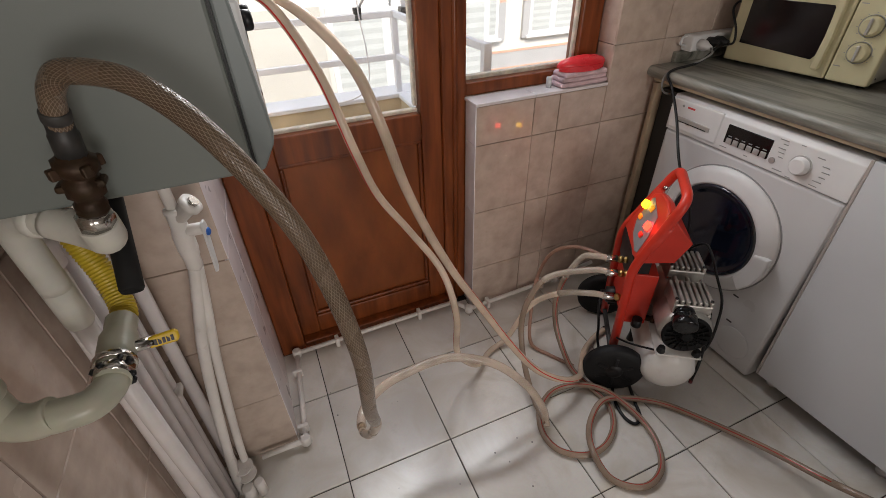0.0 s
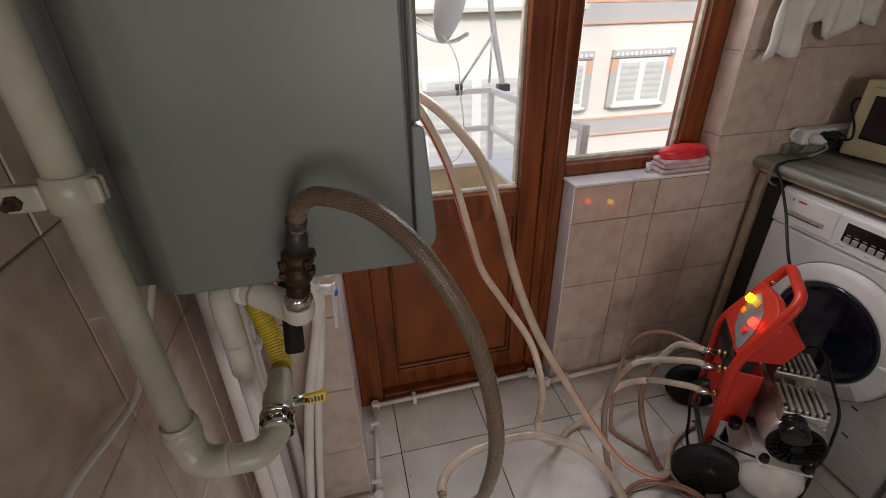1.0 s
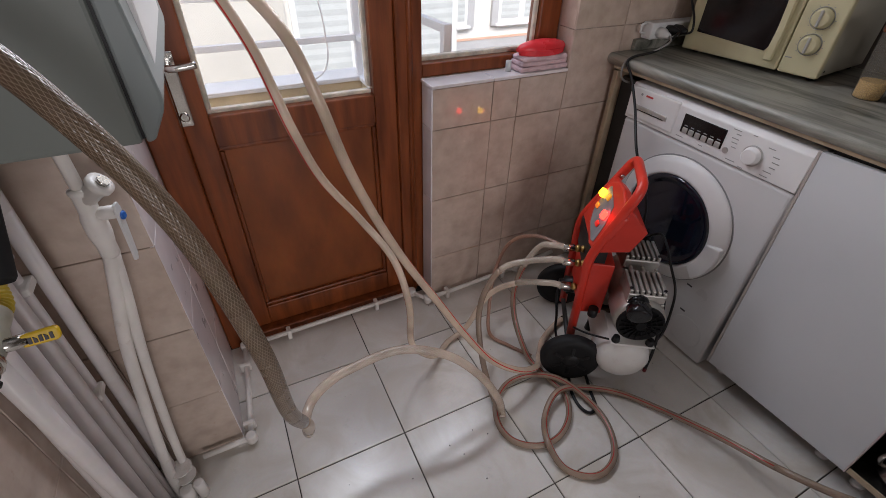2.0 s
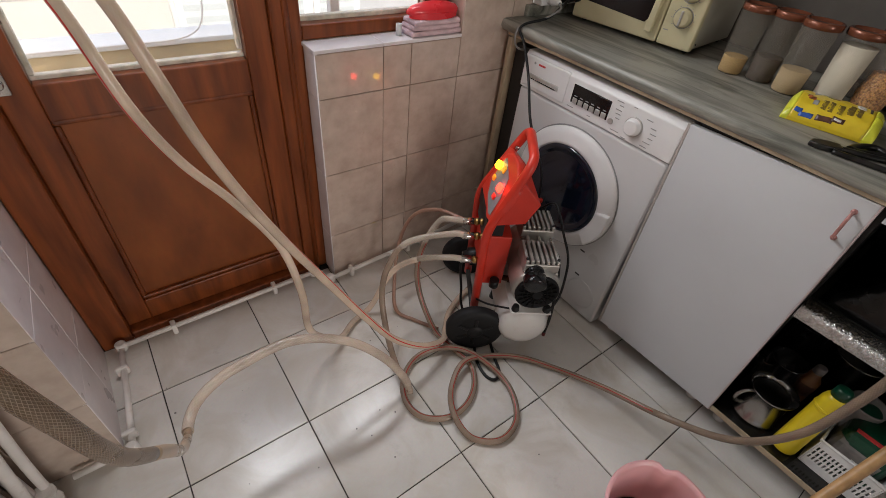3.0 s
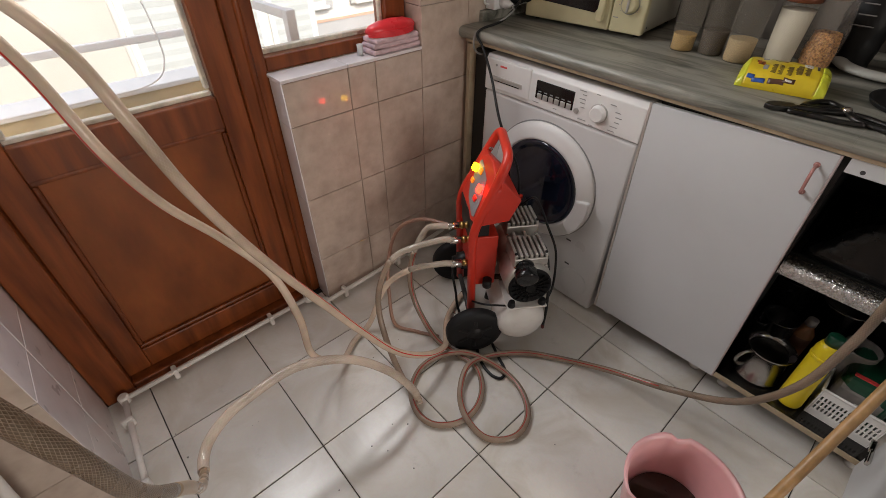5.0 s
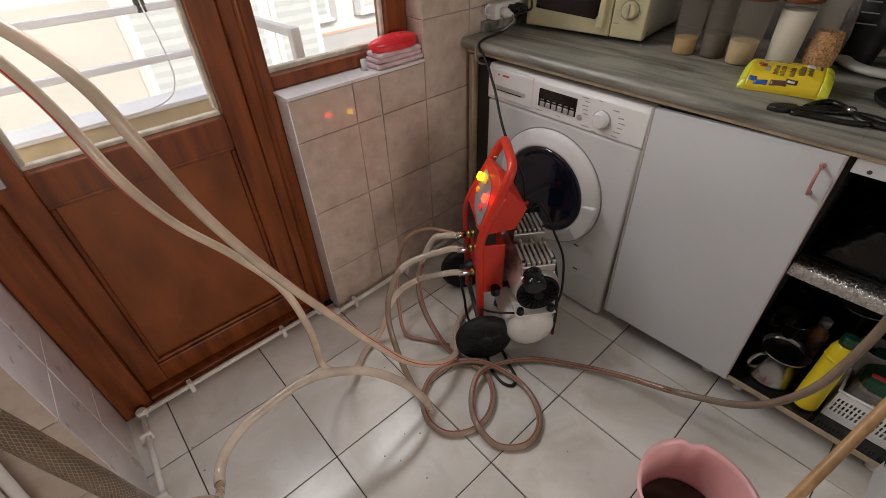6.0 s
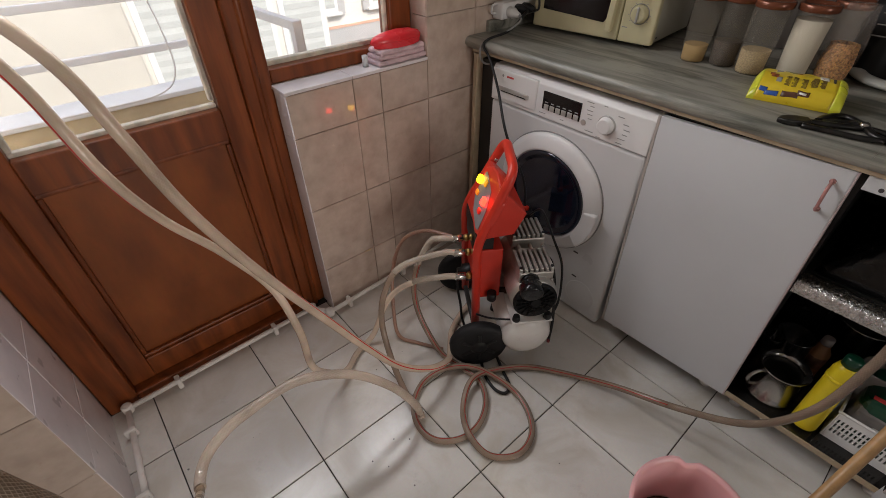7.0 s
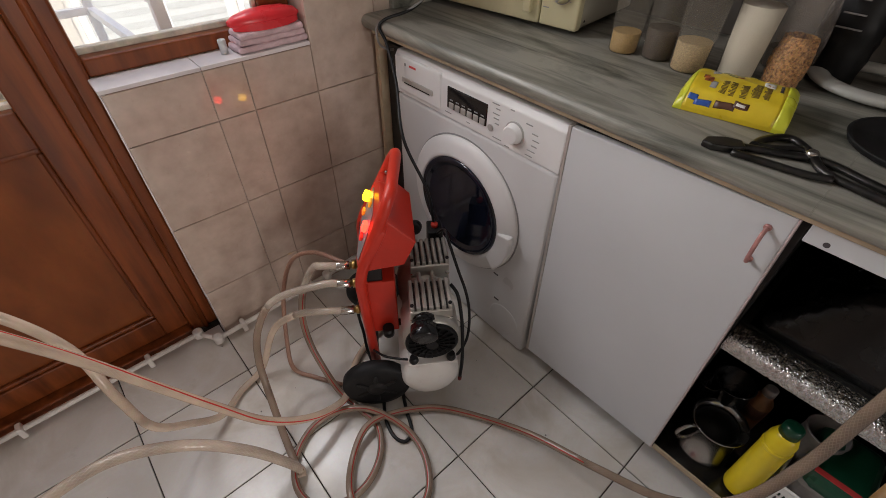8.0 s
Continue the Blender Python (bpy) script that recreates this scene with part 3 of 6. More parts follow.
for k, (a, b) in enumerate(((0.0, 0.222), (0.222, 0.522))):
    part("window_sill", B((a - 0.004 * (k == 0), -0.004, 0.878), (b - 0.0015, 0.086, 0.8885), 0.002), SILL, window, "" if k else "pale glazed sill tiles")

corner_trim = solid("corner_trim", made(lathe, (-0.001, 0.001, 0.0), (0, 0, 1), [(0, 0.0016), (0.878, 0.0016)], 10), SILL, "white plastic corner trim on the tiled parapet", "trim", kind="structure")

# white plastic water pipe along the skirting
skirting_pipe = thing("skirting_pipe", (-0.4, 0, 0), "thin white plastic water pipe clipped along the floor edge", "pipe")
run = [(-0.905, -0.355, 0.028), (-0.770, -0.354, 0.028), (-0.742, 0.026, 0.028), (-0.075, 0.035, 0.03), (-0.03, -0.028, 0.026), (0.40, -0.03, 0.05), (0.60, -0.03, 0.075)]
for a, b in zip(run, run[1:]):
    part("pipe_length", made(rod, a, b, 0.0090, 12), PVC, skirting_pipe)
for p in run[1:-1]:
    part("elbow", made(lathe, Vector(p) - Vector((0, 0, 0.017)), (0, 0, 1), [(0, 0.012), (0.004, 0.0165), (0.03, 0.0165), (0.034, 0.012)], 14), PVC, skirting_pipe)
for x, y, z in ((-0.585, 0.024, 0.03), (-0.235, 0.03, 0.03), (0.06, -0.029, 0.03), (0.33, -0.03, 0.047)):
    part("pipe_clip", B((x - 0.008, y - 0.014, z - 0.026), (x + 0.008, y + 0.018, z + 0.018), 0.004), PVC, skirting_pipe)
for x, y in ((-0.766, -0.305), (-0.749, -0.07)):
    part("pipe_clip", B((x - 0.022, y - 0.007, 0.006), (x + 0.013, y + 0.007, 0.042), 0.004), PVC, skirting_pipe)

# ---- gas and heating pipes on the left ----
riser = thing("gas_pipe", (-0.965, -0.86, 0.96), "thick cream-painted gas pipe with elbow and valve", "pipe")
part("riser", made(rod, (-0.962, -0.849, 1.01), (-0.966, -0.843, ZC), 0.0155, 20), GAS_PAINT, riser)
part("elbow", made(sweep, [(-0.962, -0.849, 1.025), (-0.962, -0.85, 0.995), (-0.955, -0.856, 0.97), (-0.935, -0.862, 0.962), (-0.915, -0.862, 0.964)], 0.0185, 18, 6), GAS_PAINT, riser)
part("elbow_collar", made(lathe, (-0.962, -0.849, 0.995), (0, 0, 1), [(0, 0.0185), (0.004, 0.0205), (0.020, 0.0205), (0.024, 0.0165)], 20), GAS_PAINT, riser)
part("street_elbow", made(sweep, [(-0.93, -0.862, 0.962), (-0.908, -0.863, 0.960), (-0.886, -0.858, 0.957), (-0.872, -0.840, 0.957), (-0.870, -0.816, 0.959)], 0.0172, 18, 6), GAS_PAINT, riser)
vdir = Vector((0.0, 1.0, 0.08)).normalized()
v0 = Vector((-0.870, -0.848, 0.957))
valve = part("gas_valve", made(lathe, v0 + vdir * 0.012, vdir, [(0, 0.018), (0.028, 0.018), (0.032, 0.019), (0.046, 0.0205), (0.064, 0.0205), (0.078, 0.0165), (0.084, 0.0175), (0.096, 0.0175), (0.100, 0.014)], 18), GAS_PAINT, riser, "ball valve thickly painted cream")
for k in range(9):
    a = k * 2.4
    part("paint_chip", made(lathe, v0 + vdir * (0.017 + 0.0042 * (k % 5)) + Vector((math.cos(a), 0, math.sin(a))) * 0.0185, (math.cos(a), 0, math.sin(a)), [(0, 0.0035 + 0.001 * (k % 3)), (0.0038, 0.003), (0.004, 0.001)], 6), DARK, valve)
part("union_nut", made(lathe, v0 + vdir * 0.016, vdir, [(0, 0.0185), (0.002, 0.0215), (0.013, 0.0215), (0.015, 0.0185)], 6), CHROME, valve, "bare chrome nut")
part("union_ring", made(lathe, v0 + vdir * 0.034, vdir, [(0, 0.0205), (0.002, 0.0222), (0.007, 0.0222), (0.009, 0.0205)], 18), CHROME, valve)
part("end_nut", made(lathe, v0 + vdir * 0.098, vdir, [(0, 0.014), (0.001, 0.0168), (0.007, 0.0168), (0.008, 0.015)], 6), CHROME, valve)
part("stem", made(rod, v0 + vdir * 0.055, v0 + vdir * 0.055 + Vector((0.036, 0.008, -0.004)), 0.0075, 12), CHROME, valve)
part("lever", made(slab, [(0, -0.007), (0.029, -0.008), (0.032, -0.005), (0.032, 0.005), (0.029, 0.008), (0, 0.007)], v0 + vdir * 0.055 + Vector((0.032, 0.008, -0.004)), (0.98, 0.12, -0.06), (0.02, 0.35, 0.93), (0, -0.93, 0.35), 0.007, 0.002), YELLOW_HANDLE, valve, "short yellow plastic lever")
for k in range(5):
    x = 0.006 + 0.0045 * k
    part("lever_print", made(slab, [(x, -0.004), (x + 0.003, -0.004), (x + 0.003, 0.003 - 0.003 * (k % 2)), (x, 0.003)], v0 + vdir * 0.055 + Vector((0.032, 0.0012, -0.0014)), (0.98, 0.12, -0.06), (0.02, 0.35, 0.93), (0, -0.93, 0.35), 0.001), DARK_PRINT, valve)
clamp = part("pipe_clamp", made(lathe, (-0.9635, -0.848, 1.285), (0.06, 0, 1), [(0, 0.0170), (0.001, 0.0192), (0.030, 0.0192), (0.031, 0.0170)], 22), GAS_PAINT, riser, "flat two-part pipe clamp")
for dy in (-0.008, 0.001):
    part("clamp_ear", B((-1.008, -0.852 + dy, 1.289), (-0.979, -0.8455 + dy, 1.311), 0.003), GAS_PAINT, clamp)
    part("clamp_ear", B((-0.948, -0.852 + dy, 1.291), (-0.937, -0.8455 + dy, 1.313), 0.003), GAS_PAINT, clamp)
part("clamp_bolt", made(rod, (-0.999, -0.872, 1.299), (-0.999, -0.838, 1.299), 0.0035, 8), OLD_BRASS, clamp)
part("clamp_nut", made(lathe, (-0.999, -0.8585, 1.299), (0, -1, 0), [(0, 0.0065), (0.005, 0.0065)], 6), OLD_BRASS, clamp)
part("yellow_hose", made(sweep, [v0 + vdir * 0.104, v0 + vdir * 0.128, (-0.880, -0.690, 0.998), (-0.896, -0.668, 1.045), (-0.909, -0.652, 1.1), (-0.91, -0.65, 1.17)], 0.0145, 16, 40, wave=(0.0050, 0.0009)), YELLOW_GAS, riser, "corrugated yellow gas hose")

# circulation pipe with the flushing connection
drop = thing("heating_pipe", (-0.904, -0.754, 0.982), "white painted heating pipe with a bent elbow", "pipe")
part("elbow", made(sweep, [(-0.924, -0.709, 1.012), (-0.924, -0.711, 1.067), (-0.92, -0.717, 1.1), (-0.906, -0.73, 1.118), (-0.879, -0.75, 1.122), (-0.849, -0.769, 1.118)], 0.0165, 18, 6), PIPE_PAINT, drop)
part("tee", made(sweep, [(-0.869, -0.757, 1.121), (-0.844, -0.774, 1.116), (-0.826, -0.790, 1.114), (-0.815, -0.806, 1.118), (-0.813, -0.814, 1.138)], 0.0175, 18, 6), PIPE_PAINT, drop)
part("elbow_collar", made(lathe, (-0.889, -0.742, 1.122), (0.78, -0.58, -0.03), [(0, 0.0172), (0.003, 0.0195), (0.012, 0.0195), (0.015, 0.0172)], 18), PIPE_PAINT, drop)
part("drop_length", made(rod, (-0.924, -0.709, 1.032), (-0.959, -0.614, 0.0), 0.0130, 16), PIPE_PINK, drop)
part("drop_socket", made(lathe, (-0.9245, -0.7085, 1.037), (-0.04, 0.10, -1), [(0, 0.0150), (0.004, 0.0168), (0.085, 0.0168), (0.089, 0.0150)], 18), PIPE_PAINT, drop)
part("nipple", made(lathe, (-0.813, -0.814, 1.134), (0.10, -0.05, 1), [(0, 0.0160), (0.012, 0.0160), (0.016, 0.013)], 8), CHROME, drop, "chrome hexagon nipple")
coupling = thing("hose_coupling", (-0.809, -0.809, 1.152), "tarnished brass hose coupling with a grey tail", "coupling")
part("nut", made(lathe, (-0.810, -0.816, 1.150), (0.15, -0.10, 1), [(0, 0.0125), (0.003, 0.0135), (0.006, 0.0125), (0.009, 0.0135), (0.012, 0.0115), (0.018, 0.0115), (0.020, 0.0155), (0.034, 0.0160), (0.036, 0.0125), (0.041, 0.0130), (0.043, 0.0170), (0.053, 0.0170), (0.055, 0.0125), (0.058, 0.0115)], 10), OLD_BRASS, coupling)
part("tail", made(lathe, (-0.8015, -0.8215, 1.205), (0.12, -0.06, 1), [(0, 0.0112), (0.020, 0.0112), (0.022, 0.0100), (0.030, 0.0098)], 16), GREY_METAL, coupling)
for k in range(4):
    a = radians(35 + 90 * k)
    part("lug", B((-0.005, -0.004, -0.005), (0.005, 0.004, 0.005), 0.0015, m=Matrix.Translation((-0.8035 + 0.0165 * math.cos(a), -0.8205 + 0.0165 * math.sin(a), 1.195)) @ Matrix.Rotation(a, 4, "Z")), OLD_BRASS, coupling)
part("wing", B((-0.825, -0.829, 1.176), (-0.787, -0.811, 1.183), 0.003), OLD_BRASS, coupling)
solid("pipe_insulation", made(lathe, (-0.846, -0.604, 1.134), (0.004, -0.143, -0.13), [(0, 0.013), (0.186, 0.0135), (0.190, 0.0115), (0.184, 0.008)], 18), FOAM, "black foam insulation sleeve on a pipe end", "insulation")

heating = thing("heating_pipes", (-0.93, -0.5, 0.02), "bundle of pinkish white pipes running down to the floor", "pipe")
for x0, y0, x1, y1, r in ((-0.985, -0.566, -1.0, -0.586, 0.020), (-0.985, -0.516, -1.0, -0.521, 0.017), (-0.985, -0.468, -0.998, -0.471, 0.019), (-0.985, -0.421, -1.0, -0.426, 0.015), (-0.950, -0.391, -0.972, -0.398, 0.014)):
    part("pipe_length", made(rod, (x0, y0, 1.22), (x1, y1, 0.0), r, 14), PIPE_PINK, heating)
for x, y, z, r in ((-0.976, -0.488, 1.02, 0.022), (-0.985, -0.566, 0.96, 0.023), (-0.957, -0.406, 0.92, 0.019), (-0.985, -0.421, 0.84, 0.018)):
    part("socket", made(lathe, (x, y, z), (0, 0, 1), [(0, r - 0.004), (0.004, r), (0.045, r), (0.049, r - 0.004)], 14), PIPE_PINK, heating)
for x, y, z in ((-0.992, -0.436, 0.49), (-0.987, -0.428, 0.78)):
    part("pipe_clip", B((x - 0.02, y - 0.022, z), (x + 0.022, y + 0.022, z + 0.018), 0.004), PVC, heating)

fill = thing("filling_valve_pipe", (-0.857, -0.393, 0.641), "white plastic stop valve on thin pipes below the boiler", "valve")
part("upper_pipe", made(rod, (-0.838, -0.419, 1.152), (-0.838, -0.419, 0.932), 0.0105, 12), PVC, fill)
part("valve_body", made(lathe, (-0.842, -0.419, 0.807), (0.03, 0, 1), [(0, 0.012), (0.005, 0.0155), (0.030, 0.0155), (0.034, 0.017), (0.040, 0.0175), (0.050, 0.019), (0.082, 0.019), (0.090, 0.0165), (0.096, 0.0155), (0.128, 0.0155), (0.130, 0.0175), (0.137, 0.0175), (0.14, 0.012)], 16), PVC, fill)
part("filter_branch", made(lathe, (-0.836, -0.419, 0.924), (0.72, -0.2, 0.62), [(0, 0.015), (0.035, 0.016), (0.036, 0.021), (0.046, 0.021), (0.047, 0.012)], 16), PVC, fill)
part("branch_cap", made(lathe, (-0.801, -0.429, 0.954), (0.72, -0.2, 0.62), [(0, 0.010), (0.006, 0.010)], 8), CHROME, fill)
part("spindle", made(rod, (-0.838, -0.419, 0.894), (-0.800, -0.429, 0.898), 0.012, 12), PVC, fill)
part("lever", made(slab, [(-0.008, 0.022), (0.004, 0.024), (0.009, 0.012), (0.008, -0.085), (0.003, -0.097), (-0.005, -0.094), (-0.006, -0.02)], (-0.800, -0.435, 0.894), (0.35, 0.93, 0), (0.07, 0.0, 0.997), (0.93, -0.35, -0.06), 0.005, 0.0015), WHITE_PLASTIC, fill)
part("cap", made(lathe, (-0.798, -0.431, 0.890), (1, -0.3, 0.1), [(0, 0.008), (0.006, 0.008), (0.008, 0.005)], 12), BLUE_CAP, fill, "small blue valve cap")
part("flex_pipe", made(sweep, [(-0.842, -0.419, 0.817), (-0.864, -0.417, 0.727), (-0.898, -0.417, 0.587), (-0.931, -0.418, 0.388), (-0.956, -0.419, 0.211), (-0.970, -0.421, 0.090), (-0.972, -0.425, 0.000)], 0.0125, 12, 6), PVC, fill)
part("flex_pipe", made(sweep, [(-0.838, -0.417, 0.812), (-0.855, -0.412, 0.705), (-0.885, -0.408, 0.533), (-0.915, -0.401, 0.319), (-0.938, -0.392, 0.125), (-0.945, -0.385, 0.000)], 0.0105, 12, 6), PVC, fill)
for z in (0.055, 0.095):
    part("cable_tie", made(lathe, (-0.946, -0.412, z), (0, 0, 1), [(0, 0.028), (0.005, 0.028)], 16), PVC, fill)
part("floor_stub", made(lathe, (-0.948, -0.450, 0.000), (0, 0, 1), [(0, 0.018), (0.05, 0.018), (0.052, 0.014)], 14), PVC, fill)
part("floor_stub", made(lathe, (-0.915, -0.450, 0.000), (0, 0, 1), [(0, 0.014), (0.06, 0.014), (0.062, 0.010)], 14), PVC, fill)
solid("thin_drain_tube", made(sweep, [(-1.005, -0.67, 1.138), (-1.012, -0.68, 1.108), (-1.016, -0.73, 1.063), (-1.016, -0.8, 1.033), (-1.016, -0.87, 1.043), (-1.016, -0.96, 1.058), (-1.016, -1.12, 1.018)], 0.0042, 10, 6), PVC, "thin white plastic tube along the tiled wall", "tube")
solid("boiler_cable", made(sweep, [(-1, -0.67, 1.148), (-0.97, -0.67, 1.113), (-0.93, -0.66, 1.108), (-0.9, -0.63, 1.138)], 0.004, 8, 6), CABLE_GREY, "grey cable hanging under the boiler", "cable")

# ---- boiler ----
boiler = thing("boiler", (-0.84, -0.555, 1.135), "grey wall-hung gas boiler with a smooth metal casing", "boiler")
BX0, BX1, BY0, BY1, BZ0, BZ1 = -1.009, -0.668, -0.765, -0.345, 1.135, 1.90
part("casing", made(slab, [(BX0 + 0.030, BY0 + 0.022), (BX0 + 0.062, BY0), (BX1, BY0), (BX1, BY1), (BX0 + 0.062, BY1), (BX0 + 0.030, BY1 - 0.022)], (0, 0, BZ0), (1, 0, 0), (0, 1, 0), (0, 0, 1), BZ1 - BZ0, 0.004), BOILER, boiler)
part("back_frame", B((XW + 0.004, BY0 + 0.026, BZ0 + 0.004), (BX0 + 0.032, BY1 - 0.012, BZ1), 0.004), BOILER, boiler)
part("front_cover", made(slab, [(0, BZ0), (0.008, BZ0 + 0.002), (0.024, BZ0 + 0.030), (0.026, BZ0 + 0.042), (0.016, BZ0 + 0.170), (0.012, BZ0 + 0.177), (0, BZ0 + 0.177)], (BX1 + 0.003, BY0 + 0.0005, 0), (1, 0, 0), (0, 0, 1), (0, 1, 0), BY1 - BY0 - 0.002, 0.003), BOILER_TRIM, boiler, "curved grey plastic control cover")
part("front_panel", B((BX1 + 0.003, BY0 + 0.0005, BZ0 + 0.180), (BX1 + 0.015, BY1 - 0.001, BZ1), 0.005, 3), BOILER, boiler)
part("seam", B((BX1 - 0.006, BY0 + 0.005, BZ0 + 0.004), (BX1 + 0.008, BY1 - 0.005, BZ1 - 0.004)), DARK, boiler)
ctl = part("control_panel", B((BX1 + 0.012, BY0 + 0.05, BZ0 + 0.055), (BX1 + 0.028, BY1 - 0.05, BZ0 + 0.165), 0.004), WHITE_PLASTIC, boiler, "pale control panel with knobs")
for y in (-0.645, -0.595):
    part("knob", made(lathe, (BX1 + 0.028, y, BZ0 + 0.135), (1, 0, 0), [(0, 0.012), (0.010, 0.011), (0.012, 0.008)], 16), DARK, ctl)
part("gauge", made(lathe, (BX1 + 0.028, -0.505, BZ0 + 0.11), (1, 0, 0), [(0, 0.022), (0.003, 0.022), (0.005, 0.018)], 18), DARK, ctl)
for x, y in ((-0.838, -0.420), (-0.957, -0.406), (-0.976, -0.488), (-0.91, -0.65), (-0.858, -0.722)):
    part("pipe_stub", made(rod, (x, y, BZ0 - 0.03), (x, y, BZ0 + 0.02), 0.011, 12), CHROME, boiler)


# ---- washing machine ----
wm = thing("washing_machine", (0.98, -0.43, 0), "white front-loading washing machine under the worktop", "washing machine")
WY0, WY1, WX = -0.748, -0.122, 0.72
part("body", B((WX + 0.004, WY0, 0.012), (1.30, WY1, 0.73), 0.012, 3), WHITE_GOODS, wm)
part("top_body", B((WX + 0.03, WY0, 0.732), (1.30, WY1, 0.856), 0.008), WHITE_GOODS, wm)
for x in (0.78, 1.24):
    for y in (WY0 + 0.05, WY1 - 0.05):
        part("foot", made(lathe, (x, y, 0), (0, 0, 1), [(0, 0.02), (0.014, 0.018)], 10), DARK, wm)
fas = part("control_fascia", made(slab, [(0, 0.733), (0.001, 0.838), (0.012, 0.855), (0.04, 0.856), (0.04, 0.733)], (WX, WY0 + 0.002, 0), (1, 0, 0), (0, 0, 1), (0, 1, 0), WY1 - WY0 - 0.004, 0.003), WHITE_PLASTIC, wm)
part("display", B((WX - 0.0015, -0.508, 0.762), (WX + 0.004, -0.358, 0.822), 0.002), DISPLAY, fas, "black display window")
for k in range(6):
    y = -0.376 - 0.0235 * k
    part("button", B((WX - 0.004, y - 0.009, 0.763), (WX + 0.002, y + 0.009, 0.781), 0.002), SILVER_PLASTIC, fas)
    part("button_print", B((WX - 0.0024, y - 0.006, 0.786), (WX - 0.0012, y + 0.006, 0.789)), PRINT, fas)
part("programme_knob", made(lathe, (WX + 0.002, -0.602, 0.782), (-1, 0, 0), [(0, 0.028), (0.004, 0.028), (0.006, 0.025), (0.018, 0.023), (0.021, 0.020)], 28), WHITE_PLASTIC, fas, "white knob with a silver rim")
part("knob_rim", made(lathe, (WX + 0.001, -0.602, 0.782), (-1, 0, 0), [(0, 0.0300), (0.003, 0.0300), (0.004, 0.0285)], 28), SILVER_PLASTIC, fas)
part("round_button", made(lathe, (WX + 0.002, -0.523, 0.766), (-1, 0, 0), [(0, 0.010), (0.004, 0.009)], 14), SILVER_PLASTIC, fas)
for y, z, w in ((-0.532, 0.833, 0.03), (-0.54, 0.822, 0.02), (-0.535, 0.808, 0.028), (-0.537, 0.796, 0.024), (-0.54, 0.783, 0.02), (-0.64, 0.82, 0.026), (-0.66, 0.802, 0.024), (-0.665, 0.787, 0.026),
                (-0.662, 0.772, 0.022), (-0.655, 0.757, 0.03), (-0.65, 0.743, 0.028), (-0.58, 0.738, 0.022), (-0.545, 0.745, 0.036), (-0.585, 0.836, 0.018), (-0.36, 0.748, 0.032), (-0.30, 0.815, 0.02), (-0.44, 0.748, 0.02)):
    part("print_bar", B((WX - 0.0009, y - w / 2, z - 0.0010), (WX + 0.002, y + w / 2 - 0.006, z + 0.0010)), PRINT, fas)
part("drawer", B((WX - 0.003, -0.332, 0.742), (WX + 0.02, WY1 - 0.008, 0.846), 0.005), WHITE_PLASTIC, fas, "white detergent drawer front")
part("drawer_grip", B((WX - 0.0055, -0.300, 0.772), (WX + 0.002, -0.160, 0.789), 0.003), SILVER_PLASTIC, fas, "silver grip")
# Flat black strip painted in as the shade under the grip.
part("drawer_recess", B((WX - 0.0058, -0.288, 0.7715), (WX - 0.002, -0.172, 0.7755), 0.001), DISPLAY, fas)
part("maker_mark", B((WX - 0.0038, -0.226, 0.8235), (WX, -0.196, 0.8295)), RED_PRINT, fas)
part("maker_mark", made(lathe, (WX - 0.002, -0.178, 0.8265), (-1, 0, 0), [(0, 0.0045), (0.0018, 0.0045)], 14), PRINT, fas)
DC = Vector((WX, -0.437, 0.470))
pdoor = part("porthole_door", made(lathe, DC + Vector((0.006, 0, 0)), (-1, 0, 0), [(0, 0.222), (0.007, 0.223), (0.013, 0.219), (0.021, 0.200), (0.029, 0.178), (0.031, 0.171), (0.029, 0.166), (0.012, 0.160)], 64, cap=False), WHITE_PLASTIC, wm)
part("door_glass", made(lathe, DC + Vector((-0.018, 0, 0)), (-1, 0, 0), [(0, 0.165), (0.006, 0.164), (0.010, 0.158), (0.004, 0.145), (-0.008, 0.118), (-0.020, 0.07), (-0.024, 0.001)], 56), DOOR_GLASS, pdoor, "dark bowl-shaped glass with laundry behind")
part("door_grip", made(slab, [(0.140, -0.105), (0.172, -0.140), (0.200, -0.100), (0.219, -0.05), (0.224, 0.0), (0.220, 0.018), (0.172, 0.010), (0.168, -0.05)], DC + Vector((-0.010, 0, 0)), (0, -1, 0), (0, 0, 1), (-1, 0, 0), 0.021, 0.005), WHITE_PLASTIC, pdoor)
# Thin grey ring stands in for the shaded groove round the door.
part("body_groove", made(lathe, DC + Vector((0.005, 0, 0)), (-1, 0, 0), [(0, 0.2275), (0.0016, 0.2275), (0.0016, 0.2225), (0, 0.2225)], 56, cap=False), PRINT, wm)
part("pump_cover", made(lathe, (WX + 0.0045, -0.655, 0.105), (-1, 0, 0), [(0, 0.062), (0.0012, 0.062), (0.0014, 0.060)], 28), WHITE_GOODS, wm)
for y, z in ((-0.615, 0.178), (-0.60, 0.285)):
    part("scuff", B((WX + 0.003, y - 0.010, z - 0.003), (WX + 0.0045, y + 0.010, z + 0.003)), DARK_PRINT, wm)

# ---- kitchen run ----
counter = thing("worktop", (1.03, -1.3, 0.88), "grey streaked laminate worktop with a rounded front edge", "worktop")
NOSE = [(0.710, 0.880)] + [(0.7155 - 0.0185 * math.cos(radians(d)), 0.8985 + 0.0185 * math.sin(radians(d))) for d in range(-60, 91, 15)] + [(XE, 0.917), (XE, 0.880)]
part("top", made(slab, NOSE, (0, 0.003, 0), (1, 0, 0), (0, 0, 1), (0, -1, 0), 1.1982, 0), LAMINATE, counter)
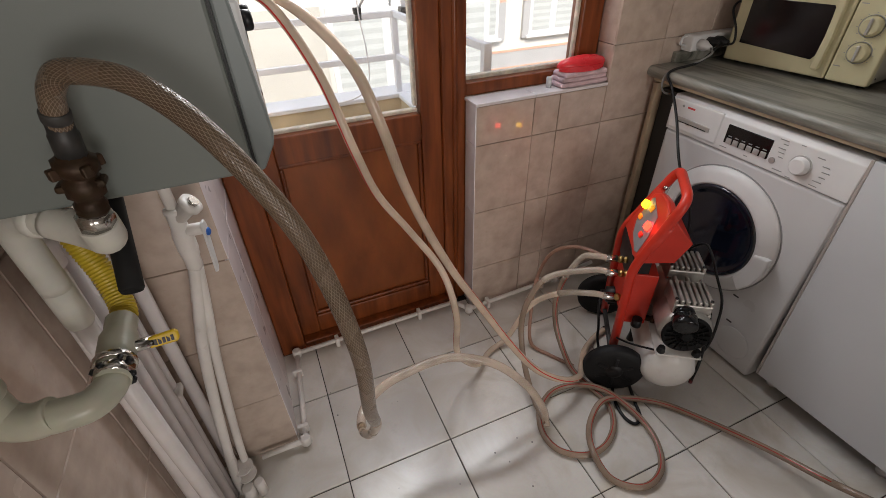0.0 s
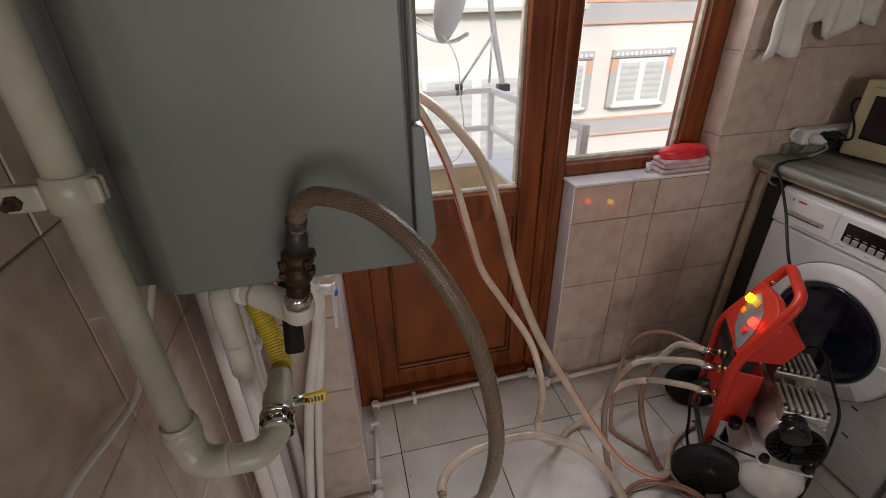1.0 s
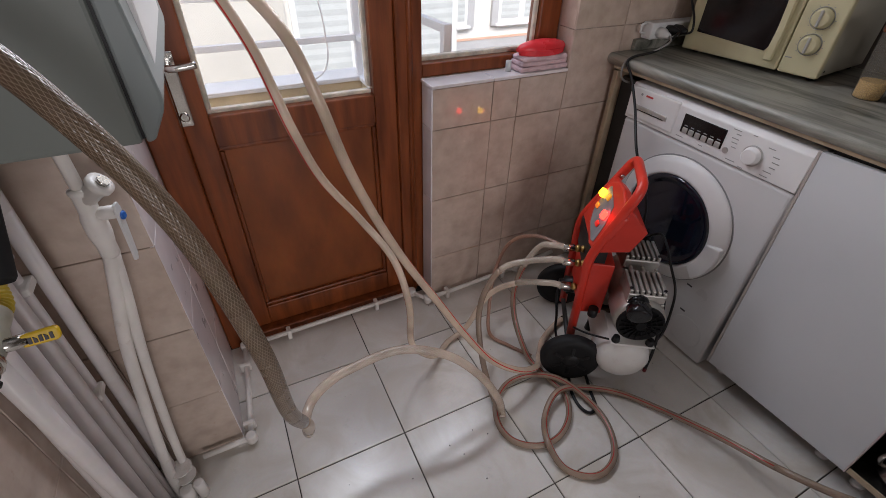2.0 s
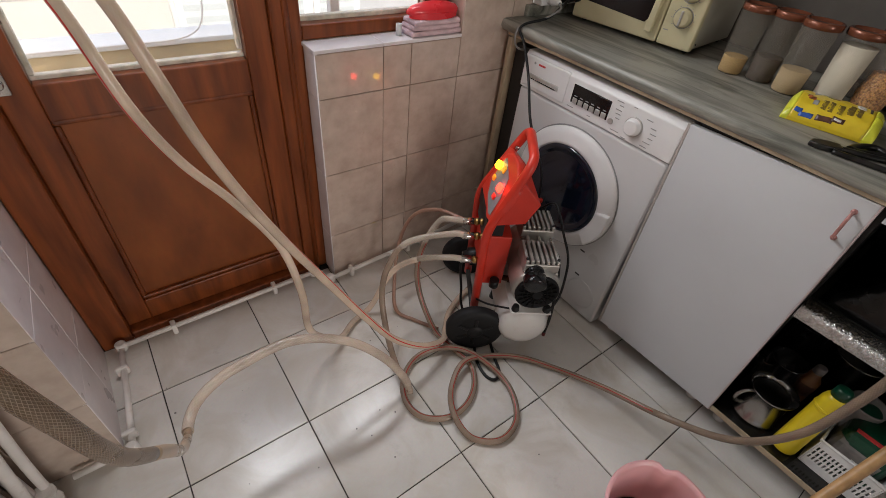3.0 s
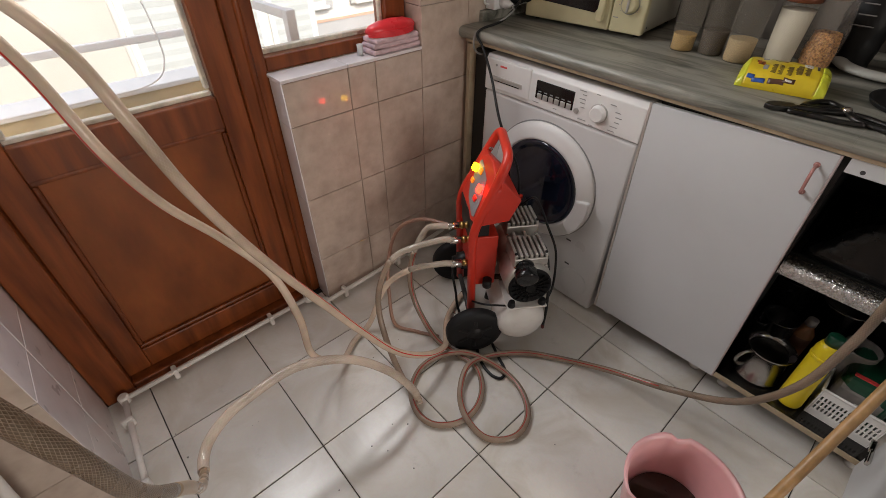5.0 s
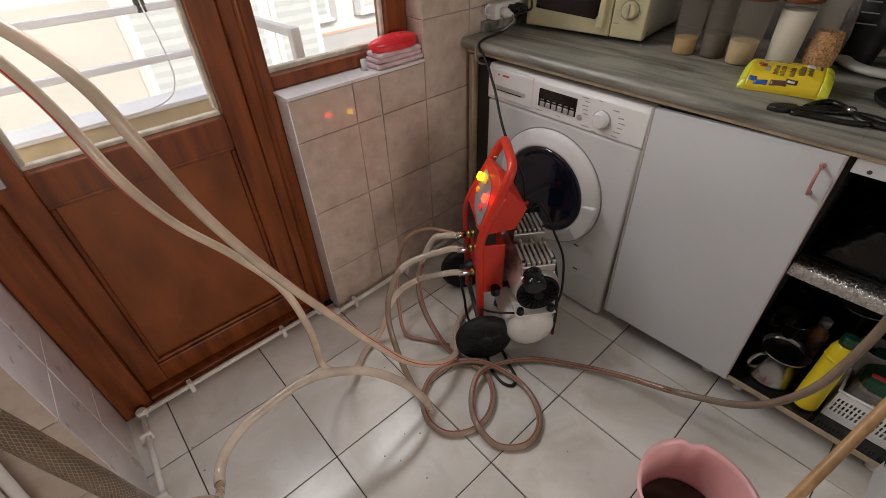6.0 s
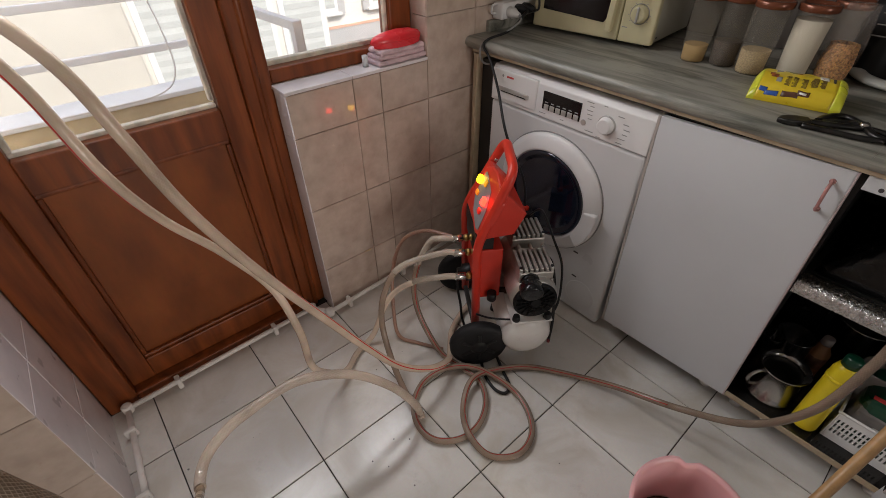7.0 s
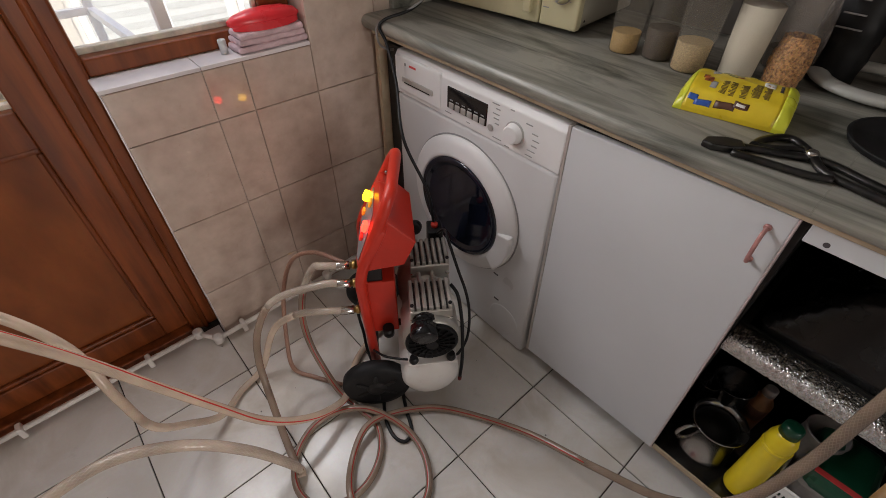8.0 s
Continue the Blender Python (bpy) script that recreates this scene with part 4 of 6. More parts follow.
part("top", made(slab, NOSE, (0, -1.1955, 0), (1, 0, 0), (0, 0, 1), (0, -1, 0), 1.5, 0), LAMINATE, counter)
for ob in counter.children:
    for poly in ob.data.polygons:
        poly.use_smooth = True
    ob.data.set_sharp_from_angle(angle=radians(32))
part("underside_edge", B((0.716, -2.69, 0.868), (XE, -0.02, 0.880), 0.002), CHIPBOARD, counter, "bare chipboard edge")
part("upstand", B((0.80, -0.018, 0.917), (XE, 0.002, 0.955), 0.004), LAMINATE, counter)
side = solid("cabinet_end_panel", B((0.722, -0.040, 0.0), (1.30, -0.022, 0.868), 0.002), CHIPBOARD, "narrow chipboard end panel beside the washing machine", "panel")
# Near-black block put in the open gap as its shade.
solid("dark_filler_strip", B((0.75, -0.118, 0.0), (1.30, -0.042, 0.85), 0.002), CAB_IN, "dark block standing in for the shaded gap beside the washing machine", "panel")

cab = thing("base_cabinet", (1.0, -0.97, 0), "white base cabinet with one closed door", "cabinet")
part("body", B((0.742, -1.186, 0.085), (1.30, -0.766, 0.866), 0.002), CAB_IN, cab)
cdoor = part("door", B((0.720, -1.200, 0.074), (0.738, -0.764, 0.866), 0.0025), CAB_WHITE, cab, "plain white door with a metal edge strip")
part("edge_strip", B((0.7185, -0.7645, 0.074), (0.740, -0.757, 0.868), 0.001), CAB_EDGE, cdoor)
part("edge_strip", B((0.7185, -1.2030, 0.074), (0.739, -1.1995, 0.866), 0.001), EDGE_PINK, cdoor)
part("handle", made(sweep, [(0.720, -1.168, 0.832), (0.706, -1.168, 0.830), (0.697, -1.168, 0.822), (0.694, -1.168, 0.798), (0.697, -1.168, 0.772), (0.706, -1.168, 0.764), (0.720, -1.168, 0.762)], 0.0036, 10, 5), PINK_METAL, cdoor, "small pinkish bow handle")
for z in (0.832, 0.762):
    part("handle_rose", made(lathe, (0.7205, -1.168, z), (-1, 0, 0), [(0, 0.0065), (0.003, 0.0065), (0.005, 0.004)], 14), PINK_METAL, cdoor)
# the door hangs a little crooked
_c = Matrix.Translation((0.729, -0.98, 0.47))
cdoor.matrix_basis = _c @ Matrix.Rotation(radians(-1.75), 4, "X") @ _c.inverted()
for y in (-0.80, -1.15):
    part("leg", made(lathe, (0.80, y, 0.0), (0, 0, 1), [(0, 0.018), (0.012, 0.018), (0.014, 0.012), (0.085, 0.012)], 12), WHITE_PLASTIC, cab)

sinkcab = thing("sink_cabinet", (1.0, -1.55, 0), "open base cabinet with a foil-covered shelf and no doors", "cabinet")
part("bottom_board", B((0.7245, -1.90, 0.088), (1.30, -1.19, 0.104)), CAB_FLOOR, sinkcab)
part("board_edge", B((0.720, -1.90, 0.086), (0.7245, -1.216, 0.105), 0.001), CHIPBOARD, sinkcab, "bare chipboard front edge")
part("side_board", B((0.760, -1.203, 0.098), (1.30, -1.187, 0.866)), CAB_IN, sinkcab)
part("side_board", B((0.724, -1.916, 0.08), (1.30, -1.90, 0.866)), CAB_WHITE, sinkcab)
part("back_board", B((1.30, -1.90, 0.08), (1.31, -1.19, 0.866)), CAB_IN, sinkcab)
part("top_rail", B((0.724, -1.90, 0.838), (0.742, -1.205, 0.874), 0.002), CAB_WHITE, sinkcab, "white front rail with a screw hole")
part("screw_hole", made(lathe, (0.7245, -1.236, 0.849), (-1, 0, 0), [(0, 0.005), (0.0008, 0.005)], 10), DARK_PRINT, sinkcab)
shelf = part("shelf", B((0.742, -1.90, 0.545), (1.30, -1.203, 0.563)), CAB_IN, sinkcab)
def foil_strip():
    """Crinkled foil folded over the front edge of the shelf."""
    bm = bmesh.new()
    rows = []
    edge = spline([(0.792, 0, 0.5642), (0.776, 0, 0.566), (0.758, 0, 0.5665), (0.742, 0, 0.563), (0.735, 0, 0.552), (0.7345, 0, 0.540), (0.737, 0, 0.528)], 4)
    for i in range(320):
        y = -1.204 - 0.69 * i / 319
        r = []
        for p in edge:
            k = 0.0010 if p.z > 0.56 else 0.0006
            r.append(bm.verts.new((p.x + random.uniform(-k, k), y + random.uniform(-0.0007, 0.0007), p.z + random.uniform(-k, k))))
        rows.append(r)
    for a, b in zip(rows, rows[1:]):
        for j in range(len(edge) - 1):
            bm.faces.new((a[j], a[j + 1], b[j + 1], b[j]))
    return bm


part("foil", foil_strip(), FOIL, sinkcab, "crinkled aluminium foil over the shelf edge")
# Dark sheet behind the foil, coloured as the shaded shelf depth.
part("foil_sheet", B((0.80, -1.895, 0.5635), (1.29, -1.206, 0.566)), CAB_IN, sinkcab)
for y in (-1.25, -1.62):
    part("leg", made(lathe, (0.80, y, 0.0), (0, 0, 1), [(0, 0.018), (0.012, 0.018), (0.014, 0.012), (0.082, 0.012)], 12), WHITE_PLASTIC, sinkcab)
def crumpled(x0, x1, y0, y1, z0, h, seed):
    """A slack crumpled sheet humped up from its rim."""
    bm = bmesh.new()
    n, m = 26, 30
    top = []
    for i in range(n):
        row = []
        for j in range(m):
            u, v = i / (n - 1), j / (m - 1)
            p = Vector((x0 + (x1 - x0) * u, y0 + (y1 - y0) * v, 0))
            e = min(1.0, 5 * min(u, 1 - u, v, 1 - v) + 0.02)
            f = 0.55 + 0.45 * math.sin(u * 3 + 0.4) + 0.35 * noise.noise(p * 9 + Vector((seed, 0, 0))) + 0.12 * abs(noise.noise(p * 34))
            row.append(bm.verts.new((p.x, p.y, z0 + h * max(0.03, e * f))))
        top.append(row)
    for i in range(n - 1):
        for j in range(m - 1):
            bm.faces.new((top[i][j], top[i + 1][j], top[i + 1][j + 1], top[i][j + 1])).smooth = True
    rim = [r[0] for r in top] + top[-1][1:] + [r[-1] for r in reversed(top[:-1])] + top[0][-2:0:-1]
    bm.faces.new(rim)
    return bm


BLACK_FILM = mat("black_gloss_film", (0.006, 0.006, 0.0065), 0.26, var=0.2, scale=20, bump=0.05)
# Black sheet added to fill the shelf's dark void with a few glints.
solid("black_bag", crumpled(0.80, 1.24, -1.86, -1.22, 0.5668, 0.15, 4), BLACK_FILM, "crumpled black sheet standing in for the dark void over the foil-edged shelf", "bag")
hinge_door = thing("open_cabinet_door", (0.72, -1.61, 0.1), "white cabinet door standing open beside the sink cabinet", "door")
part("leaf", B((0.30, -1.622, 0.085), (0.715, -1.604, 0.862), 0.0025), CAB_WHITE, hinge_door)
for z in (0.17, 0.76):
    hg = part("hinge", B((0.655, -1.6035, z), (0.705, -1.594, z + 0.018), 0.003), CHROME, hinge_door)
    part("hinge_arm", B((0.70, -1.603, z + 0.004), (0.745, -1.592, z + 0.014), 0.002), CHROME, hg)

# ---- microwave ----
mwM = pose(0.966, -0.085, 0.924, 0, 0, -83.4) @ Matrix.Diagonal((0.90, 0.92, 0.878, 1))


def mw(name, bm, material, parent, label=""):
    bmesh.ops.transform(bm, matrix=mwM, verts=bm.verts)
    return part(name, bm, material, parent, label)


oven = thing("microwave", (1.14, -0.3, 0.924), "aged cream microwave oven with a dark door window", "microwave")
# local: x along the front (0..0.49), y to the back is +, z up
mw("body", B((0.004, 0.022, 0.018), (0.490, 0.36, 0.292), 0.006), MW_BODY, oven)
md = mw("door", made(slab, [(0.0, 0.016), (0.366, 0.016), (0.366, 0.296), (0.0, 0.296)], (0, 0.022, 0), (1, 0, 0), (0, 0, 1), (0, -1, 0), 0.032, 0.007), MW_CREAM, oven)
mw("door_window", made(slab, [(0.045, 0.085), (0.305, 0.070), (0.325, 0.10), (0.325, 0.225), (0.31, 0.243), (0.045, 0.243)], (0, -0.008, 0), (1, 0, 0), (0, 0, 1), (0, -1, 0), 0.004, 0.001), DISPLAY, md, "black door window")
mw("door_grip", made(slab, [(0.318, 0.045), (0.345, 0.045), (0.347, 0.15), (0.345, 0.270), (0.318, 0.270), (0.332, 0.15)], (0, -0.008, 0), (1, 0, 0), (0, 0, 1), (0, -1, 0), 0.022, 0.005), MW_CREAM, md)
mp_ = mw("control_panel", made(slab, [(0.369, 0.016), (0.494, 0.016), (0.494, 0.296), (0.369, 0.296)], (0, 0.022, 0), (1, 0, 0), (0, 0, 1), (0, -1, 0), 0.030, 0.006), MW_CREAM, oven)
for z in (0.115, 0.195):
    k = mw("dial", made(lathe, (0.432, -0.008, z), (0, -1, 0), [(0, 0.032), (0.006, 0.030), (0.009, 0.028), (0.018, 0.026), (0.020, 0.022)], 26), MW_CREAM, mp_, "pale round dial with a ridge")
    mw("dial_grip", B((0.428, -0.034, z - 0.025), (0.436, -0.024, z + 0.025), 0.003), SILVER_PLASTIC, k)
    mw("dial_ring", made(lathe, (0.432, -0.0075, z), (0, -1, 0), [(0, 0.0345), (0.0022, 0.0345), (0.0022, 0.0325), (0, 0.0325)], 26, cap=False), PRINT, k)
    for j in range(9):
        a = radians(-130 + j * 32)
        x, zz = 0.432 + 0.039 * math.sin(a), z + 0.039 * math.cos(a)
        mw("dial_mark", B((x - 0.002, -0.0088, zz - 0.001), (x + 0.002, -0.0078, zz + 0.001)), PRINT, mp_)
for z in (0.255, 0.065):
    mw("print_bar", B((0.378, -0.0088, z), (0.398, -0.0078, z + 0.003)), PRINT, mp_)
mw("maker_mark", B((0.03, -0.0108, 0.268), (0.075, -0.0098, 0.274)), PRINT, md)
for x in (0.03, 0.46):
    for y in (0.05, 0.33):
        mw("foot", made(lathe, (x, y, 0.0005), (0, 0, 1), [(0, 0.012), (0.02, 0.014)], 10), DARK, oven)
mw("side_screw", made(lathe, (0.4895, 0.045, 0.035), (1, 0, 0), [(0, 0.004), (0.002, 0.003)], 8), DARK, oven)
rack = thing("spice_rack", (1.2, -0.33, 1.21), "small brown wooden rack with jars on the microwave", "rack")
for z in (0.2935, 0.375):
    mw("shelf", B((0.14, 0.20, z), (0.46, 0.34, z + 0.012), 0.002), VENEER, rack)
for x in (0.145, 0.44):
    mw("side", B((x, 0.205, 0.3055), (x + 0.012, 0.335, 0.375), 0.002), VENEER, rack)
for k, x in enumerate((0.18, 0.24, 0.31, 0.39)):
    mw("spice_jar", made(lathe, (x, 0.265, 0.3875), (0, 0, 1), [(0, 0.02), (0.045, 0.021), (0.05, 0.017), (0.052, 0.019), (0.066, 0.019)], 14), (OLD_BRASS, DARK, GRAIN_TAN, DARK)[k], rack)

# ---- jars on the worktop ----
def jar(x, y, r0, r1, h, fill_mat, fill_h, label):
    t = thing("storage_jar", (x, y, 0.917), label, "jar", "storage jars on the worktop")
    body = part("jar_body", made(lathe, (x, y, 0.9175), (0, 0, 1), [(0.0, r0 * 0.9), (0.004, r0), (h - 0.012, r1), (h, r1 * 0.97)], 28), JAR_PLASTIC, t, "clear tapered plastic")
    part("contents", made(lathe, (x, y, 0.9195), (0, 0, 1), [(0.0, r0 * 0.88), (0.004, r0 - 0.003), (fill_h, r0 + (r1 - r0) * fill_h / h - 0.003)], 24), fill_mat, t)
    part("lid", made(lathe, (x, y, 0.9175 + h - 0.012), (0, 0, 1), [(0, r1 + 0.0012), (0.0015, r1 + 0.0028), (0.015, r1 + 0.0028), (0.0175, r1 + 0.0005), (0.0175, r1 - 0.003), (0.013, r1 - 0.0045), (0.012, 0.001)], 28), COPPER_LID, t, "copper-brown rimmed lid")
    return t


jar(1.028, -0.660, 0.034, 0.041, 0.178, GRAIN_TAN, 0.045, "clear plastic jar with a little tan grain")
jar(1.052, -0.737, 0.036, 0.043, 0.178, GRAIN_DARK, 0.065, "clear plastic jar with dark lentils")
jar(1.035, -0.820, 0.037, 0.044, 0.178, GRAIN_PALE, 0.060, "clear plastic jar with pale bulgur")
jar(1.070, -0.912, 0.037, 0.044, 0.178, FLOUR, 0.145, "clear plastic jar nearly full of white flour")
jar(1.22, -0.955, 0.040, 0.045, 0.172, GRAIN_DARK, 0.04, "clear plastic jar behind a bag of corn")


def bag(x, y, z, w, h, seed):
    bm = bmesh.new()
    rnd = random.Random(seed)
    rows = []
    for i in range(14):
        f = i / 13
        r = w * (0.92 + 0.14 * math.sin(f * 2.6)) * (1 - 0.2 * f ** 3)
        row = []
        for k in range(26):
            a = 2 * math.pi * k / 26
            q = r * (1 + rnd.uniform(-0.09, 0.09) * (0.4 + f))
            row.append(bm.verts.new((x + q * math.cos(a) * 0.8, y + q * math.sin(a), z + h * f)))
        rows.append(row)
    for a, b in zip(rows, rows[1:]):
        for k in range(26):
            bm.faces.new((a[k], a[(k + 1) % 26], b[(k + 1) % 26], b[k])).smooth = True
    bm.faces.new(rows[0][::-1])
    return bm


corn = thing("corn_bag", (1.09, -1.01, 0.917), "clear crinkled bag of orange popping corn", "bag")
part("film", bag(1.098, -0.994, 0.9178, 0.040, 0.19, 3), BAG_CLEAR, corn)
part("corn", bag(1.098, -0.994, 0.9185, 0.0355, 0.10, 4), CORN, corn, "orange corn kernels")
darkbag = thing("dark_bag", (1.21, -1.07, 0.917), "dark printed plastic bag standing by the wall", "bag")
part("film", bag(1.225, -1.045, 0.9178, 0.055, 0.22, 7), DARK, darkbag)
for k in range(3):
    part("print_bar", B((1.166, -1.070 + 0.006 * k, 1.03 + 0.026 * k), (1.172, -1.025, 1.032 + 0.026 * k)), GREY_LABEL, darkbag)
GREY_LID = mat("grey_plastic_lid", (0.42, 0.42, 0.39), 0.4, var=0.06, scale=9)
ring = thing("oval_lid", (1.11, -1.11, 0.917), "grey plastic oval lid ring lying on the worktop", "lid")
part("rim", made(sweep, [(1.20 + 0.072 * math.cos(a), -1.145 + 0.110 * math.sin(a), 0.950 + 0.016 * math.cos(a)) for a in (2 * math.pi * k / 16 for k in range(17))], 0.021, 10, 3), GREY_LID, ring)
ring.children[0].data.transform(Matrix.Translation((0, 0, 0.938)) @ Matrix.Diagonal((1, 1, 0.5, 1)) @ Matrix.Translation((0, 0, -0.946)))

# ---- yellow pack, pliers, pan ----
pack = thing("wipes_pack", (0.912, -0.982, 0.918), "crumpled yellow plastic pack lying on the worktop", "packet")
pkM = pose(0.908, -0.978, 0.9178, 0, 0, 13)
PKW, PKL, PKH = 0.066, 0.096, 0.052


def pack_top(u, v):
    knots = ((-1.0, 0.16), (-0.93, 0.42), (-0.70, 0.72), (-0.30, 0.94), (0.10, 1.0), (0.6, 0.93), (0.9, 0.68), (1.0, 0.30))
    z = next(a[1] + (b[1] - a[1]) * (u - a[0]) / (b[0] - a[0]) for a, b in zip(knots, knots[1:]) if u <= b[0] + 1e-9)
    e = max(0.0, (abs(v) - 0.80) / 0.20) * (0.55 if v < 0 else 0.85)
    return PKH * z * (1 - 0.78 * e * e) + 0.0016 * math.sin(9 * u + 5 * v) * math.cos(11 * v - 3 * u)


def pack_grid(u0, u1, v0, v1, lift, nu=14, nv=10, closed=False):
    bm = bmesh.new()
    top = [[bm.verts.new((PKW * (u0 + (u1 - u0) * i / nu), PKL * (v0 + (v1 - v0) * j / nv), pack_top(u0 + (u1 - u0) * i / nu, v0 + (v1 - v0) * j / nv) + lift)) for j in range(nv + 1)] for i in range(nu + 1)]
    low = [[bm.verts.new((v.co.x, v.co.y, 0.0004 if closed else v.co.z - 0.0008)) for v in r] for r in top]
    for i in range(nu):
        for j in range(nv):
            bm.faces.new((top[i][j], top[i + 1][j], top[i + 1][j + 1], top[i][j + 1])).smooth = True
            bm.faces.new((low[i][j], low[i][j + 1], low[i + 1][j + 1], low[i + 1][j]))
    for i in range(nu):
        for j in (0, nv):
            bm.faces.new((top[i][j], top[i + 1][j], low[i + 1][j], low[i][j]))
    for j in range(nv):
        for i in (0, nu):
            bm.faces.new((top[i][j], top[i][j + 1], low[i][j + 1], low[i][j]))
    return bm


def pk(name, bm, material, label=""):
    bmesh.ops.transform(bm, matrix=pkM, verts=bm.verts)
    return part(name, bm, material, pack, label)


pk("film", pack_grid(-1, 1, -0.78, 0.84, 0.0, 24, 24, True), YELLOW_PACK)
pk("end_fold", pack_grid(-1, 1, -1.0, -0.78, 0.0005, 24, 5, True), LIME_PACK, "lime-green crimped end")
pk("end_fold", pack_grid(-1, 1, 0.84, 1.0, 0.0005, 24, 5, True), LIME_PACK, "lime-green crimped end")
ORANGE_PRINT = mat("orange_picture_print", (0.55, 0.16, 0.04), 0.4, var=0.5, scale=90)
BROWN_PRINT = mat("brown_print", (0.12, 0.05, 0.03), 0.4, var=0.2, scale=40)
_p = random.Random(31)
for u0, u1, v0, v1, mt in ((-0.34, -0.16, 0.50, 0.66, ORANGE_PRINT), (-0.20, -0.04, 0.60, 0.70, ORANGE_PRINT), (-0.52, -0.30, 0.40, 0.52, PRINT), (0.24, 0.46, 0.44, 0.58, PRINT), (0.30, 0.52, 0.02, 0.30, OLIVE_PRINT), (0.20, 0.34, 0.00, 0.12, ORANGE_PRINT),
                           (0.36, 0.60, 0.30, 0.40, OLIVE_PRINT), (0.00, 0.34, -0.56, -0.36, WHITE_PRINT), (0.02, 0.20, -0.54, -0.42, ORANGE_PRINT), (-0.16, 0.30, -0.70, -0.645, DARK_PRINT), (-0.92, -0.80, 0.62, 0.80, BLUE_PRINT), (-0.96, -0.88, 0.36, 0.66, BLUE_PRINT),
                           (-0.95, -0.84, -0.06, 0.30, BROWN_PRINT), (-0.90, -0.76, -0.28, -0.02, BROWN_PRINT), (-0.86, -0.80, -0.22, -0.06, WHITE_PRINT)):
    pk("print_patch", pack_grid(u0, u1, v0, v1, 0.0009 + 0.0003 * (mt in (ORANGE_PRINT, WHITE_PRINT)), 4, 4), mt)
for v, w in ((0.27, 0.12), (0.12, 0.12), (-0.08, 0.14), (-0.28, 0.17), (-0.46, 0.13)):
    for k in range(13):
        u = -0.66 + 0.042 * k + 0.10 * (v < -0.2)
        pk("print_bar", pack_grid(u, u + 0.016, v - w / 2, v + w / 2 - _p.uniform(0, 0.05), 0.0010, 1, 3), TEXT_PRINT)
for k in range(7):
    pk("print_bar", pack_grid(0.62 + 0.04 * k, 0.636 + 0.04 * k, -0.30, -0.02 - _p.uniform(0, 0.1), 0.0010, 1, 3), OLIVE_PRINT)

pl = thing("slip_joint_pliers", (0.745, -1.12, 0.917), "black steel slip-joint pliers on the worktop edge", "pliers")


def forged(pts, r, flat=0.75):
    bm = bmesh.new()
    sweep(bm, pts, r, 10, 6)
    z0 = 0.9178
    for v in bm.verts:
        v.co.z = z0 + (v.co.z - z0) * flat
    low = min(v.co.z for v in bm.verts)
    for v in bm.verts:
        v.co.z += max(0.0, z0 + 0.0002 - low)
    return bm


ZP = 0.925
jaw = part("lower_jaw_arm", forged([(0.716, -1.030, ZP), (0.735, -1.052, ZP), (0.752, -1.082, ZP), (0.768, -1.115, ZP), (0.790, -1.152, ZP), (0.795, -1.19, ZP), (0.778, -1.25, ZP), (0.765, -1.33, ZP)], 0.0080), TOOL_STEEL, pl)
part("jaw_head", made(slab, [(-0.034, -0.008), (-0.018, -0.020), (0.014, -0.020), (0.034, -0.010), (0.032, 0.012), (0.005, 0.018), (-0.024, 0.010)], (0.727, -1.040, 0.9185), (0.52, -0.854, 0), (0.854, 0.52, 0), (0, 0, 1), 0.012, 0.003), TOOL_STEEL, jaw)
part("upper_jaw_arm", forged([(0.765, -1.078, ZP), (0.790, -1.080, ZP), (0.822, -1.092, ZP), (0.838, -1.112, ZP), (0.824, -1.136, ZP), (0.796, -1.156, ZP + 0.004), (0.762, -1.185, ZP), (0.745, -1.25, ZP), (0.737, -1.33, ZP)], 0.0080), TOOL_STEEL, pl)
part("jaw_link", forged([(0.770, -1.080, ZP), (0.782, -1.104, ZP), (0.806, -1.128, ZP), (0.812, -1.142, ZP)], 0.0070), TOOL_STEEL, pl)
part("rack_plate", forged([(0.713, -1.062, ZP - 0.002), (0.722, -1.11, ZP - 0.002), (0.732, -1.165, ZP - 0.002), (0.745, -1.20, ZP)], 0.0075), TOOL_STEEL, pl)
part("pivot_bolt", made(lathe, (0.7935, -1.155, 0.922), (0, 0, 1), [(0, 0.010), (0.010, 0.010), (0.014, 0.007)], 14), CHROME, pl, "bright pivot bolt")
pan = solid("black_pan", made(lathe, (0.975, -1.266, 0.9175), (0, 0, 1), [(0, 0.095), (0.004, 0.108), (0.013, 0.113), (0.015, 0.112), (0.013, 0.106), (0.005, 0.098), (0.004, 0.001)], 48), RUBBER, "shallow round black pan on the worktop", "pan")

for ob in list(pl.children) + list(jaw.children):
    ob.data.transform(Matrix.Translation((0.014, 0.010, 0)))

# ---- power strip and cables ----
strip = thing("power_strip", (0.9, -0.03, 0.957), "white socket strip with plugs above the worktop", "socket strip")
part("body", B((0.825, -0.052, 0.958), (1.09, -0.004, 1.012), 0.006), WHITE_PLASTIC, strip)
part("end_loop", made(sweep, [(0.826, -0.02, 0.975), (0.805, -0.022, 0.98), (0.80, -0.024, 0.992), (0.806, -0.022, 1.005), (0.826, -0.02, 1.006)], 0.004, 8, 5), WHITE_PLASTIC, strip)
part("white_plug", made(lathe, (0.862, -0.052, 0.982), (0, -1, -0.1), [(0, 0.018), (0.022, 0.018), (0.034, 0.012), (0.048, 0.008)], 16), WHITE_PLASTIC, strip, "round white plug")
for x in (0.902, 0.938):
    part("black_plug", made(lathe, (x, -0.052, 0.985), (0.1, -1, 0.05), [(0, 0.018), (0.022, 0.018), (0.034, 0.012), (0.048, 0.007)], 16), DARK, strip, "black plug")
